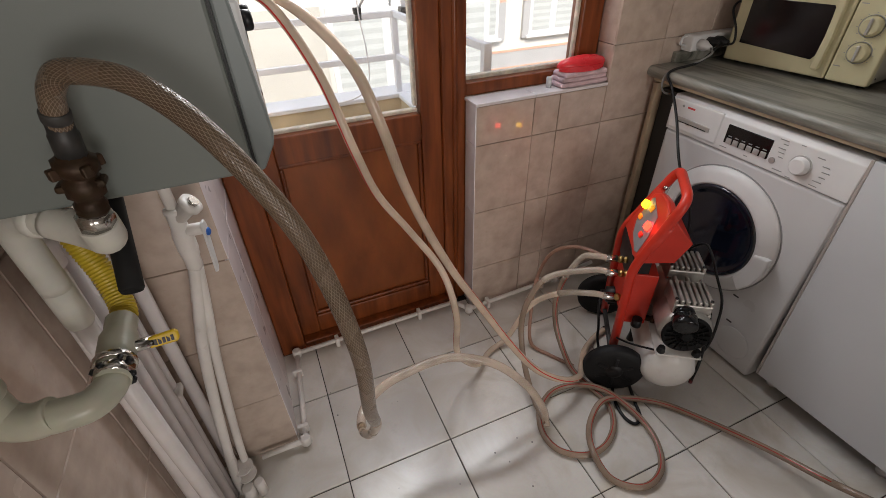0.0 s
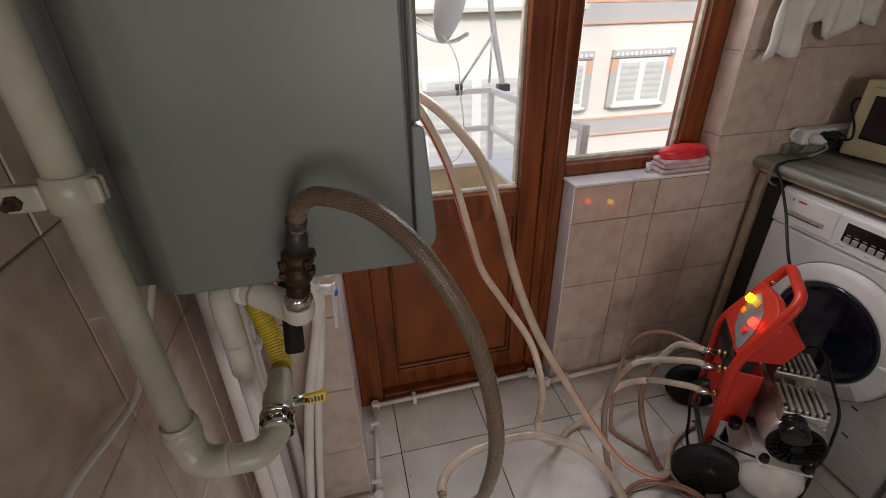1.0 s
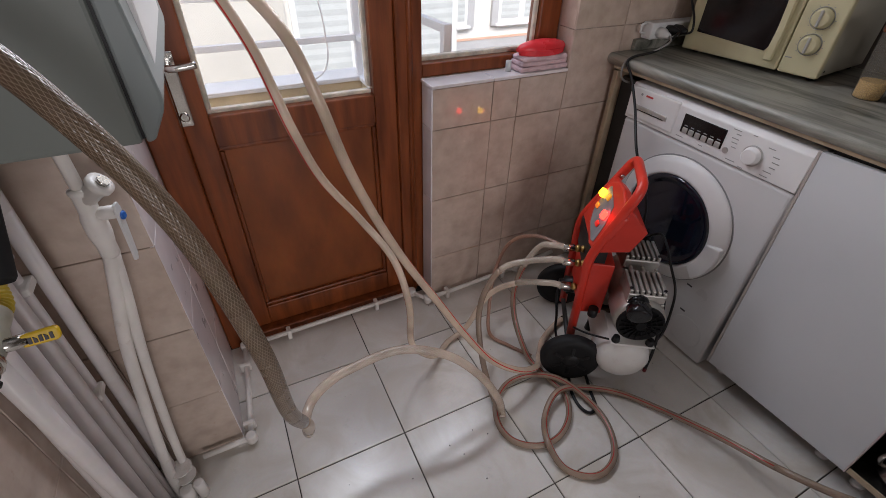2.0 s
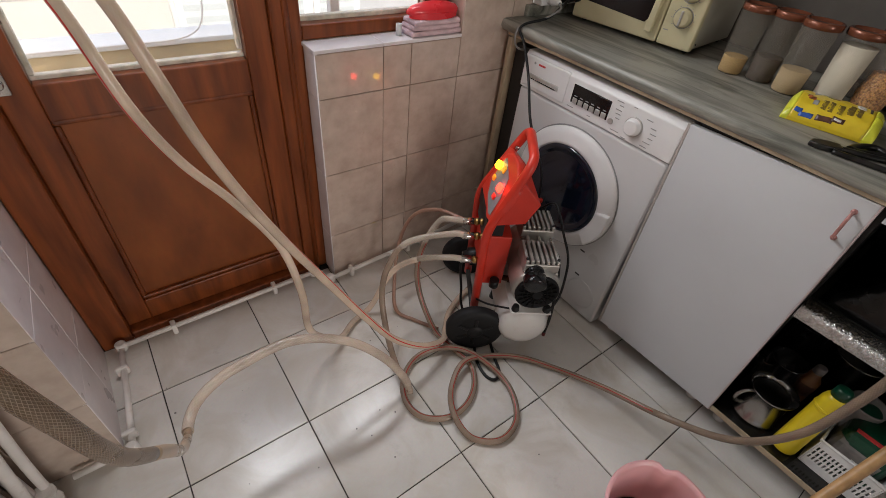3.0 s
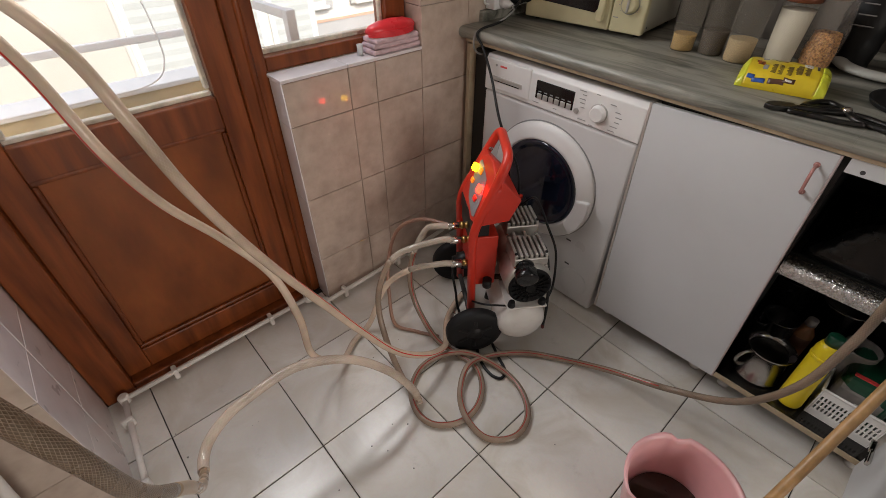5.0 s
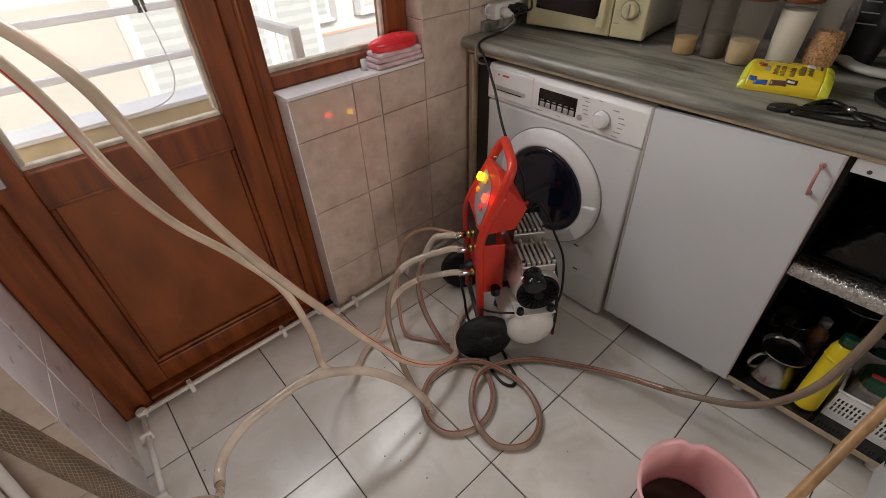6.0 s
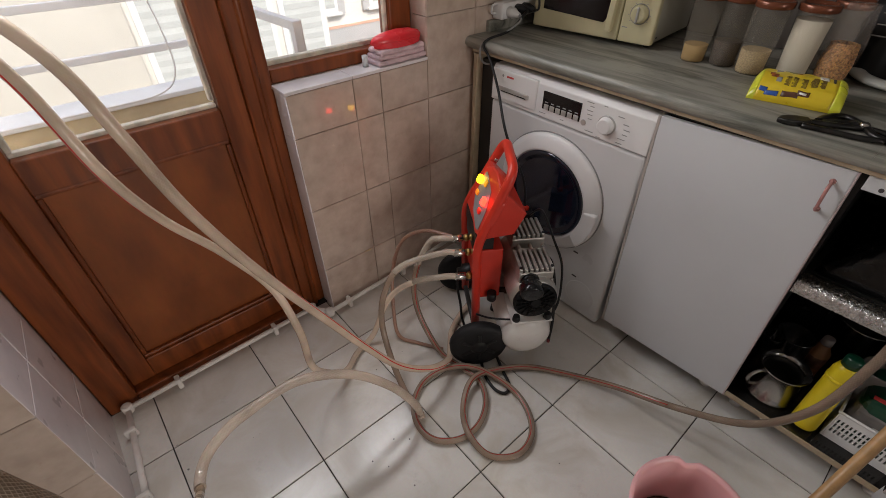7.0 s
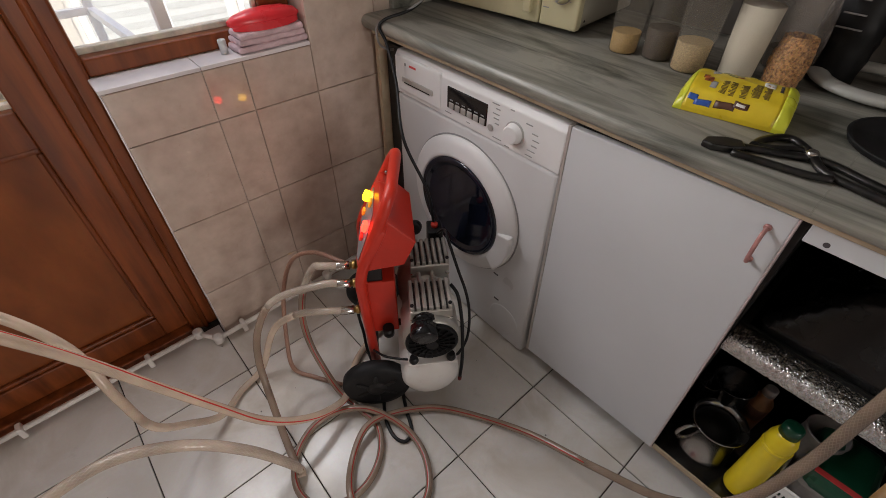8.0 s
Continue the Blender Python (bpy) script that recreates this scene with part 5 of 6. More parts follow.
part("power_cord", made(sweep, [(0.943, -0.10, 0.987), (0.945, -0.118, 1.0), (0.950, -0.105, 1.04), (0.975, -0.055, 1.09), (1.03, -0.03, 1.11), (1.10, -0.02, 1.08)], 0.004, 8, 6), DARK, oven, "black power cord")
worktop_things = [counter, strip, corn, darkbag, ring, pack, pl, pan] + [ob for ob in scene.objects if ob.name.startswith("storage_jar")]
for ob in worktop_things:
    ob.matrix_basis = Matrix.Translation((0, 0, 0.007)) @ ob.matrix_basis
solid("grey_power_cord", made(sweep, [(0.862, -0.10, 0.984), (0.84, -0.125, 0.972), (0.77, -0.115, 0.942), (0.715, -0.095, 0.930), (0.690, -0.088, 0.91), (0.694, -0.084, 0.872), (0.712, -0.082, 0.850), (0.740, -0.080, 0.838), (0.775, -0.080, 0.832)], 0.0035, 8, 6), CABLE_GREY, "thin grey power cord over the worktop edge", "cable")


# ---- red flushing machine on wheels ----
MM = Matrix(((0.83, 0.56, 0, 0.256), (-0.56, 0.83, 0, -0.556), (0, 0, 1, 0), (0, 0, 0, 1)))
machine = thing("flushing_machine", MM @ Vector((0.08, 0.18, 0)), "red wheeled pipe-flushing machine with compressor, switched on", "machine")


def mp(name, bm, material, parent=None, label=""):
    bmesh.ops.transform(bm, matrix=MM, verts=bm.verts)
    return part(name, bm, material, parent or machine, label)


NA, FA = 0.066, 0.294
path_ = bent([(0.014, NA, 0.085), (0.003, NA, 0.480), (0.098, NA + 0.008, 0.728), (0.124, FA - 0.010, 0.724), (0.003, FA, 0.480), (0.014, FA, 0.085)], 0.045, 6)
mp("tube_frame", made(sweep, path_, 0.0145, 14, 1, smooth=False), RED, None, "bent red steel tube with handle")
mp("axle", made(rod, (0.012, -0.02, 0.1), (0.012, 0.395, 0.1), 0.009, 12), GREY_METAL)
for y, s in ((-0.004, -1), (0.375, 1)):
    w = mp("wheel", made(lathe, (0.012, y - 0.021, 0.1), (0, 1, 0), [(0, 0.078), (0.003, 0.094), (0.010, 0.100), (0.032, 0.100), (0.039, 0.094), (0.042, 0.078)], 40), RUBBER, None, "solid black rubber wheel")
    mp("hub", made(lathe, (0.012, y + s * 0.020, 0.1), (0, s, 0), [(-0.004, 0.070), (0.0, 0.066), (0.0005, 0.030), (0.006, 0.026), (0.008, 0.012)], 28), DARK, w)
    for k in range(6):
        a = 2 * math.pi * k / 6
        mp("rib", B((-0.006, -0.003, 0.028), (0.006, 0.004, 0.066), 0.002, m=Matrix.Translation((0.012, y + s * 0.021, 0.1)) @ Matrix.Rotation(a, 4, "Y")), DARK, w)
mp("recess_plate", B((0.004, NA + 0.016, 0.448), (0.060, FA - 0.016, 0.500), 0.002), DARK)
mp("lower_housing", B((0.016, NA + 0.010, 0.244), (0.092, FA - 0.010, 0.452), 0.003, 2), RED, None, "red sheet-metal housing")
# console wedge between the tubes
cons = bmesh.new()
slab(cons, [(0.006, 0.502), (0.072, 0.655), (0.084, 0.656), (0.152, 0.582), (0.120, 0.508), (0.030, 0.496)], (0, NA + 0.010, 0), (1, 0, 0), (0, 0, 1), (0, 1, 0), FA - NA - 0.020, 0.0035)
console = mp("console", cons, RED, None, "red sloping control console")
S2, N2 = Vector((0.42, 0, 0.9075)), Vector((-0.9075, 0, 0.42))
P2 = Vector((-0.012, 0, 0.495)) - N2 * 0.0175
AV = Vector((0, 1, 0))
face = bmesh.new()
slab(face, [(0.0066 + 0.9 * a, b) for a, b in ((0.062, 0.030), (0.104, 0.018), (0.200, 0.035), (0.253, 0.066), (0.273, 0.125), (0.278, 0.172), (0.235, 0.196), (0.170, 0.203), (0.112, 0.193), (0.058, 0.164), (0.052, 0.10))], P2 - N2 * 0.012, AV, S2, N2, 0.028, 0.007)
mp("front_plate", face, RED, console)
lab = bmesh.new()
slab(lab, [(0.0066 + 0.9 * a, b) for a, b in ((0.082, 0.042), (0.105, 0.034), (0.195, 0.050), (0.238, 0.076), (0.254, 0.125), (0.256, 0.160), (0.244, 0.168), (0.140, 0.150), (0.100, 0.10))], P2 + N2 * 0.0165, AV, S2, N2, 0.0012, 0)
mp("label_plate", lab, LABEL_GREY, console, "grey label sheet")


def cap(a, s, w, h, depth, material, label):
    bm = bmesh.new()
    slab(bm, [(a - w, s - h), (a + w, s - h), (a + w, s + h), (a - w, s + h)], P2 + N2 * 0.0177, AV, S2, N2, depth, 0.003)
    mp("switch", bm, material, console, label)


ORANGE_YELLOW = mat("dim_yellow_cap", (0.85, 0.42, 0.03), 0.3, var=0.05, emit=0.35)
DARK_RED = mat("dark_red_plastic", (0.16, 0.012, 0.012), 0.4, var=0.15)
cap(0.231, 0.134, 0.0115, 0.0115, 0.016, YELLOW_LIT, "lit yellow push button")
cap(0.187, 0.146, 0.009, 0.011, 0.006, ORANGE_YELLOW, "yellow rocker switch")
cap(0.212, 0.097, 0.011, 0.008, 0.007, ORANGE_LIT, "orange rocker switch")
cap(0.130, 0.113, 0.0115, 0.012, 0.013, RED_LIT, "red push button")
cap(0.133, 0.077, 0.011, 0.008, 0.007, RED_DIM, "red rocker switch")
mp("bolt", made(lathe, (0.094, FA - 0.018, 0.66), (0, -1, 0), [(0, 0.007), (0.006, 0.007), (0.008, 0.004)], 10), CHROME)
PORTS = ((0.150, 0.452), (0.105, 0.428), (0.078, 0.350))
for a, z in PORTS:
    q = mp("port", made(lathe, (0.004, a, z), (-1, 0, 0), [(0, 0.012), (0.006, 0.012), (0.007, 0.009), (0.013, 0.009), (0.014, 0.0125), (0.024, 0.0125), (0.025, 0.009), (0.032, 0.009)], 8), BRASS, None, "brass hose port")
    mp("hose_clip", made(lathe, (-0.026, a, z), (-1, 0, 0), [(0, 0.0105), (0.001, 0.0122), (0.012, 0.0118), (0.013, 0.0124), (0.034, 0.0124), (0.036, 0.0118)], 18), CHROME, q)
mp("small_port", made(lathe, (0.004, 0.185, 0.425), (-1, 0, 0), [(0, 0.010), (0.03, 0.010), (0.032, 0.007), (0.045, 0.007)], 10), CHROME)
mp("port_block", B((0.006, 0.10, 0.40), (0.022, 0.272, 0.475), 0.003), GREY_METAL)
# compressor: tank, motor, finned cylinders
tank = mp("air_tank", made(lathe, (0.172, -0.056, 0.150), (0, 1, 0), [(0, 0.001), (0.004, 0.042), (0.012, 0.067), (0.026, 0.081), (0.045, 0.086), (0.31, 0.086), (0.33, 0.078), (0.343, 0.05), (0.350, 0.001)], 40), TANK, None, "white painted steel air tank")
for y in (0.09, 0.24):
    for x in (0.125, 0.205):
        mp("tank_foot", made(lathe, (x, y, 0.0), (0, 0, 1), [(0, 0.016), (0.03, 0.012), (0.092, 0.010)], 12), DARK, tank)
mp("drain_cap", B((0.206, -0.012, 0.074), (0.220, 0.004, 0.092), 0.004), DARK_RED, tank)
for k in range(4):
    mp("print_mark", made(rod, (0.213 + 0.004 * k, -0.0305 + 0.0015 * k, 0.182 - 0.004 * k), (0.215 + 0.004 * k, -0.0305 + 0.0015 * k, 0.177 - 0.004 * k), 0.0012, 6), DARK_PRINT, tank)
mount = mp("mount_plate", B((0.110, -0.046, 0.230), (0.246, 0.25, 0.238), 0.002), TANK)
for y in (-0.034, 0.235):
    for x in (0.126, 0.230):
        mp("rubber_foot", made(lathe, (x, y, 0.2375), (0, 0, 1), [(0, 0.012), (0.004, 0.0135), (0.014, 0.012), (0.022, 0.010)], 12), DARK, mount)
motor = mp("motor", made(lathe, (0.176, -0.034, 0.330), (0, 1, 0), [(0, 0.062), (0.004, 0.074), (0.02, 0.077), (0.10, 0.077), (0.102, 0.070), (0.17, 0.070), (0.172, 0.077), (0.25, 0.077), (0.265, 0.065)], 36), ALU, None, "silver compressor motor")
fan = mp("fan_guard", made(lathe, (0.176, -0.035, 0.330), (0, -1, 0), [(0, 0.070), (0.008, 0.070), (0.011, 0.064), (0.008, 0.060), (0.008, 0.020), (0.012, 0.018), (0.013, 0.001)], 36), GUARD_BLACK, motor, "black round fan guard")
for k in range(18):
    a = 2 * math.pi * k / 18
    mp("guard_rib", B((-0.0012, -0.003, 0.020), (0.0012, 0.002, 0.062), m=Matrix.Translation((0.176, -0.046, 0.330)) @ Matrix.Rotation(a, 4, "Y")), GUARD_BLACK, fan)
for r in (0.032, 0.046):
    mp("guard_ring", made(lathe, (0.176, -0.045, 0.330), (0, -1, 0), [(0, r - 0.0012), (0.003, r - 0.0012), (0.003, r + 0.0012), (0, r + 0.0012)], 30, cap=False), GUARD_BLACK, fan)
mp("motor_hub", made(lathe, (0.176, -0.049, 0.330), (0, -1, 0), [(0, 0.018), (0.004, 0.016)], 20), GUARD_BLACK, fan)
for y0, y1, dz, dx in ((-0.012, 0.094, -0.002, 0.0), (0.136, 0.240, 0.014, 0.012)):
    head = mp("cylinder_head", B((0.124 + dx, y0, 0.365 + dz), (0.234 + dx, y1, 0.424 + dz), 0.004), ALU, None, "finned aluminium cylinder head")
    for k in range(7):
        x = 0.125 + dx + 0.0163 * k
        mp("fin", B((x, y0 + 0.003, 0.420 + dz), (x + 0.0108, y1 - 0.003, 0.437 + dz), 0.0028), ALU, head)
    # Dark sheet laid between the fins as their shade.
    mp("fin_bed", B((0.126 + dx, y0 + 0.004, 0.4235 + dz), (0.232 + dx, y1 - 0.004, 0.4255 + dz)), GREY_METAL, head)
    for x in (0.130, 0.228):
        mp("head_bolt", made(lathe, (x + dx, y0 + 0.004, 0.392 + dz), (0, -1, 0), [(0, 0.006), (0.008, 0.006)], 8), CHROME, head)
        mp("top_bolt", made(lathe, (x + dx, y0 + 0.012, 0.436 + dz), (0, 0, 1), [(0, 0.005), (0.004, 0.005)], 8), DARK, head)
    mp("base", B((0.132 + dx, y0 + 0.006, 0.330), (0.222 + dx, y1 - 0.006, 0.366 + dz), 0.003), ALU, head)
for x in (0.158, 0.196):
    mp("air_rod", made(rod, (x, 0.08, 0.412), (x, 0.162, 0.412), 0.006, 10), ALU)
mp("air_filter", made(lathe, (0.160, -0.002, 0.392), (-0.08, -1, -0.22), [(0, 0.030), (0.018, 0.032), (0.020, 0.028), (0.028, 0.028), (0.030, 0.036), (0.060, 0.036), (0.064, 0.033), (0.066, 0.024), (0.064, 0.001)], 32), GLOSS_BLACK, None, "glossy black air filter cap")
swb = mp("pressure_switch", B((0.20, 0.265, 0.36), (0.245, 0.325, 0.445), 0.004), DARK, None, "black pressure switch box with red button")
mp("switch_button", made(lathe, (0.222, 0.295, 0.445), (0, 0, 1), [(0, 0.011), (0.01, 0.011), (0.012, 0.008)], 14), RED, swb)
mp("gauge", made(lathe, (0.165, 0.29, 0.455), (-0.3, -1, 0.3), [(0, 0.02), (0.02, 0.02), (0.022, 0.016)], 18), DARK)
mp("motor_cable", made(sweep, [(0.226, 0.275, 0.43), (0.240, 0.21, 0.50), (0.245, 0.15, 0.505), (0.262, 0.10, 0.455), (0.281, 0.055, 0.400), (0.292, 0.045, 0.319), (0.286, 0.025, 0.24), (0.258, 0.005, 0.195), (0.236, -0.008, 0.215)], 0.0042, 8, 6), DARK)
mp("start_cable", made(sweep, [(0.244, 0.10, 0.395), (0.262, 0.075, 0.372), (0.271, 0.045, 0.30), (0.272, 0.020, 0.23), (0.270, 0.0, 0.16), (0.264, -0.012, 0.095)], 0.0052, 8, 6), DARK)
mp("cable_end", made(lathe, (0.264, -0.012, 0.097), (-0.05, -0.1, -1), [(0, 0.006), (0.014, 0.006), (0.016, 0.004)], 10), DARK_RED, None, "dark red cable end")
mp("tank_hose", made(sweep, [(0.012, 0.05, 0.19), (0.045, 0.01, 0.212), (0.085, -0.01, 0.222), (0.118, -0.02, 0.226)], 0.0035, 8, 6), DARK)
mp("front_pump", made(lathe, (0.05, 0.235, 0.225), (-1, 0, 0), [(0, 0.03), (0.03, 0.032), (0.06, 0.03), (0.065, 0.018), (0.08, 0.016)], 18), DARK, None, "black pump body")
mp("pump_cable", made(sweep, [(-0.02, 0.235, 0.23), (-0.035, 0.20, 0.20), (-0.025, 0.17, 0.12), (-0.02, 0.15, 0.06), (0.0, 0.10, 0.012)], 0.005, 8, 6), DARK)
mp("base_frame", B((0.006, FA - 0.05, 0.165), (0.10, FA - 0.03, 0.18), 0.003), DARK)
mp("valve_knob", made(lathe, (0.092, 0.09, 0.262), (1, -0.2, 0), [(0, 0.010), (0.02, 0.010), (0.022, 0.014), (0.032, 0.014)], 12), OLD_BRASS)
mp("mount_bush", made(lathe, (0.062, 0.06, 0.28), (0, 0, -1), [(0, 0.016), (0.03, 0.016), (0.032, 0.012)], 14), DARK)
solid("machine_power_cord", made(sweep, [MM @ Vector((0.222, 0.30, 0.44)), MM @ Vector((0.205, 0.315, 0.56)), (0.585, -0.33, 0.70), (0.655, -0.215, 0.80), (0.688, -0.135, 0.878), (0.691, -0.10, 0.912), (0.715, -0.10, 0.931), (0.80, -0.12, 0.950), (0.902, -0.103, 0.994)], 0.0045, 10, 8), DARK, "black power cord from the machine to the socket strip", "cable")
solid("machine_floor_cord", made(sweep, [MM @ Vector((0.03, 0.05, 0.006)), (0.245, -0.62, 0.006), (0.225, -0.69, 0.006), (0.24, -0.728, 0.006), (0.275, -0.715, 0.006), (0.30, -0.66, 0.006), (0.33, -0.60, 0.006)], 0.0055, 10, 8), DARK, "black cord looped on the floor", "cable")

# ---- hoses ----
def port_at(k):
    a, z = PORTS[k]
    return MM @ Vector((-0.05, a, z)), MM @ Vector((-0.10, a, z + 0.004))


def hose(name, pts, r, seg, per, material, label, clear=0.0, clear_end=0.0, collars=(), end_material=None):
    """A hose as one thing; the first or last stretch may be clear where it is pushed on its port."""
    line = spline(pts, per)
    t = thing(name, line[len(line) // 2], label, "hose")
    acc = [0.0]
    for a, b in zip(line, line[1:]):
        acc.append(acc[-1] + (b - a).length)
    cuts = [0] + ([next(i for i, d in enumerate(acc) if d > clear)] if clear else [])
    cuts += ([max(i for i, d in enumerate(acc) if d < acc[-1] - clear_end)] if clear_end else []) + [len(line) - 1]
    for i, (a, b) in enumerate(zip(cuts, cuts[1:])):
        end = (clear and i == 0) or (clear_end and b == len(line) - 1)
        part("hose_end" if end else "tube", made(sweep, line[a:b + 1], r, seg, 1, smooth=False), HOSE_CLEAR if clear and i == 0 else (end_material or HOSE_CLEAR) if end else material, t)
    for d, mt in collars:
        i = min(len(line) - 2, next((i for i, q in enumerate(acc) if q >= d), len(line) - 2))
        ax = (line[i + 1] - line[i]).normalized()
        part("hose_clip", made(lathe, line[i] - ax * 0.005, ax, [(0, r + 0.0006), (0.001, r + 0.0014), (0.009, r + 0.0014), (0.010, r + 0.0006)], seg), mt, t)
    return t


# Shaded tone above, lit tone on the last half metre and the arch.
hose("braided_drain_hose", [(-0.7985, -0.823, 1.228), (-0.795, -0.828, 1.245), (-0.786, -0.837, 1.264), (-0.766, -0.857, 1.277), (-0.720, -0.894, 1.270), (-0.677, -0.923, 1.224), (-0.638, -0.939, 1.134), (-0.616, -0.944, 0.999), (-0.612, -0.904, 0.841), (-0.598, -0.820, 0.677), (-0.602, -0.731, 0.518), (-0.608, -0.640, 0.388), (-0.608, -0.598, 0.338), (-0.605, -0.572, 0.322)], 0.0092, 18, 12, HOSE_BIG, "thick dirty braided hose arching from the brass coupling, upper part toned as shaded", clear_end=0.50, end_material=HOSE_LOW, collars=((0.012, GREY_METAL),))
hose("braided_floor_hose", [(-0.606, -0.578, 0.325), (-0.602, -0.556, 0.317), (-0.592, -0.534, 0.316), (-0.572, -0.515, 0.324), (-0.535, -0.500, 0.337), (-0.471, -0.488, 0.348), (-0.330, -0.489, 0.356), (-0.202, -0.533, 0.317), (-0.108, -0.576, 0.219), (-0.049, -0.603, 0.100), (-0.030, -0.605, 0.024), (-0.035, -0.62, 0.0125)], 0.0125, 16, 8, HOSE_ARCH, "tan braided hose arching over the floor")
p3a, p3b = port_at(2)
hose("clear_hose", [(-0.690, -0.400, 1.250), (-0.643, -0.351, 1.276), (-0.583, -0.296, 1.247), (-0.521, -0.332, 1.124), (-0.480, -0.370, 0.966), (-0.428, -0.317, 0.818), (-0.347, -0.292, 0.675), (-0.279, -0.346, 0.554), (-0.262, -0.409, 0.430), (-0.254, -0.393, 0.258), (-0.201, -0.342, 0.119), (-0.129, -0.317, 0.036), (-0.051, -0.260, 0.0125), (0.030, -0.249, 0.042), (0.099, -0.276, 0.207), (0.156, -0.352, 0.308), p3b, p3a], 0.0103, 16, 8, HOSE_PALE_RED, "clear tan hose with a red line from boiler to machine", clear_end=0.16)
hose("clear_hose", [(-0.690, -0.370, 1.240), (-0.644, -0.315, 1.272), (-0.583, -0.254, 1.262), (-0.521, -0.323, 1.220), (-0.465, -0.399, 1.144), (-0.432, -0.434, 1.036), (-0.396, -0.432, 0.902), (-0.341, -0.417, 0.752), (-0.270, -0.414, 0.593), (-0.193, -0.449, 0.451), (-0.119, -0.484, 0.318), (-0.040, -0.525, 0.201), (0.063, -0.543, 0.112), (0.163, -0.522, 0.050), (0.220, -0.468, 0.022), (0.280, -0.410, 0.014), (0.360, -0.370, 0.014), (0.430, -0.350, 0.014)], 0.0110, 16, 8, HOSE_PALE, "clear tan hose hanging from the boiler to the floor", collars=((0.02, CHROME), (2.3, CHROME)))
p1a, p1b = port_at(0)
hose("machine_hose", [p1a, p1b, (0.245, -0.335, 0.425), (0.207, -0.316, 0.34), (0.183, -0.314, 0.235), (0.173, -0.345, 0.147), (0.174, -0.401, 0.072), (0.180, -0.47, 0.018), (0.195, -0.56, 0.013), (0.205, -0.64, 0.013), (0.165, -0.71, 0.013), (0.095, -0.752, 0.013), (0.02, -0.752, 0.013), (-0.045, -0.705, 0.013), (-0.058, -0.635, 0.013), (-0.02, -0.56, 0.013), (0.06, -0.515, 0.013), (0.145, -0.53, 0.024), (0.215, -0.595, 0.036), (0.262, -0.70, 0.016), (0.255, -0.80, 0.013), (0.20, -0.88, 0.013), (0.115, -0.90, 0.013), (0.045, -0.845, 0.013), (0.035, -0.765, 0.038), (0.09, -0.68, 0.020), (0.175, -0.630, 0.036), (0.268, -0.645, 0.022), (0.370, -0.708, 0.015), (0.446, -0.810, 0.017), (0.518, -0.968, 0.043), (0.547, -1.146, 0.106), (0.553, -1.299, 0.216), (0.562, -1.378, 0.370), (0.588, -1.402, 0.540), (0.608, -1.402, 0.690), (0.628, -1.402, 0.815), (0.670, -1.405, 0.920), (0.735, -1.42, 0.962), (0.83, -1.44, 0.966)], 0.0102, 14, 7, HOSE_BROWN, "brown braided hose coiled on the floor", clear=0.20, clear_end=1.12, end_material=HOSE_PLAIN)
p2a, p2b = port_at(1)
hose("machine_hose", [p2a, p2b, (0.12, -0.335, 0.385), (0.055, -0.325, 0.30), (0.022, -0.342, 0.205), (0.002, -0.400, 0.11), (-0.018, -0.49, 0.045), (-0.030, -0.57, 0.026), (-0.032, -0.615, 0.030)], 0.0102, 14, 8, HOSE_BROWN, "brown clear hose from the middle port to the floor", clear=0.22)
sp = MM @ Vector((-0.041, 0.185, 0.425))
hose("thin_red_hose", [sp, (0.286, -0.262, 0.408), (0.239, -0.185, 0.345), (0.187, -0.18, 0.23), (0.135, -0.24, 0.10), (0.11, -0.30, 0.02), (0.15, -0.37, 0.008), (0.20, -0.45, 0.008)], 0.007, 12, 8, braided("thin_red_hose", (0.36, 0.20, 0.14), (0.5, 0.3, 0.22), 5, 0.02, 0.3, 0.35), "thin reddish hose looping to the floor")

# ---- on the window sill ----
towel = thing("folded_towel", (0.44, 0.04, 0.8885), "folded pale pink towel on the window sill", "towel")
for k, (z0, z1) in enumerate(((0.8892, 0.905), (0.905, 0.921), (0.921, 0.9365))):
    bm = bmesh.new()
    box(bm, (0.326 + 0.006 * k, 0.003 + 0.004 * (k % 2), z0), (0.524 - 0.004 * k, 0.080, z1), 0.0065, 4)
    bmesh.ops.subdivide_edges(bm, edges=[e for e in bm.edges if e.calc_length() > 0.03], cuts=14, use_grid_fill=True)
    for v in bm.verts:
        d = Vector(noise.noise_vector(v.co * 26 + Vector((k * 5.0, 0, 0)))) * 0.0035 + Vector(noise.noise_vector(v.co * 70)) * 0.0012
        v.co += Vector((d.x, d.y, d.z * 0.5))
        v.co.z = min(max(v.co.z, z0 + 0.0002), z1 + 0.0005)
        v.co.y = min(v.co.y, 0.083)
    for f in bm.faces:
        f.smooth = True
    part("fold", bm, PINK_CLOTH, towel)
soap = thing("soap_box", (0.43, 0.04, 0.936), "bright red plastic soap box on a towel", "soap box")
part("base", made(slab, [(0.072 * math.cos(a), 0.036 * math.sin(a)) for a in (2 * math.pi * k / 24 for k in range(24))], (0.428, 0.040, 0.9365), (1.25, 0, 0), (0, 1.05, 0), (0, 0, 1), 0.018, 0.003), RED_DISH, soap)
part("lid", made(lathe, (0.345, 0.040, 0.947), (1, 0, 0), [(0, 0.006), (0.015, 0.018), (0.045, 0.027), (0.085, 0.030), (0.125, 0.026), (0.150, 0.016), (0.160, 0.004)], 24), RED_DISH, soap)
lidob = soap.children[-1]
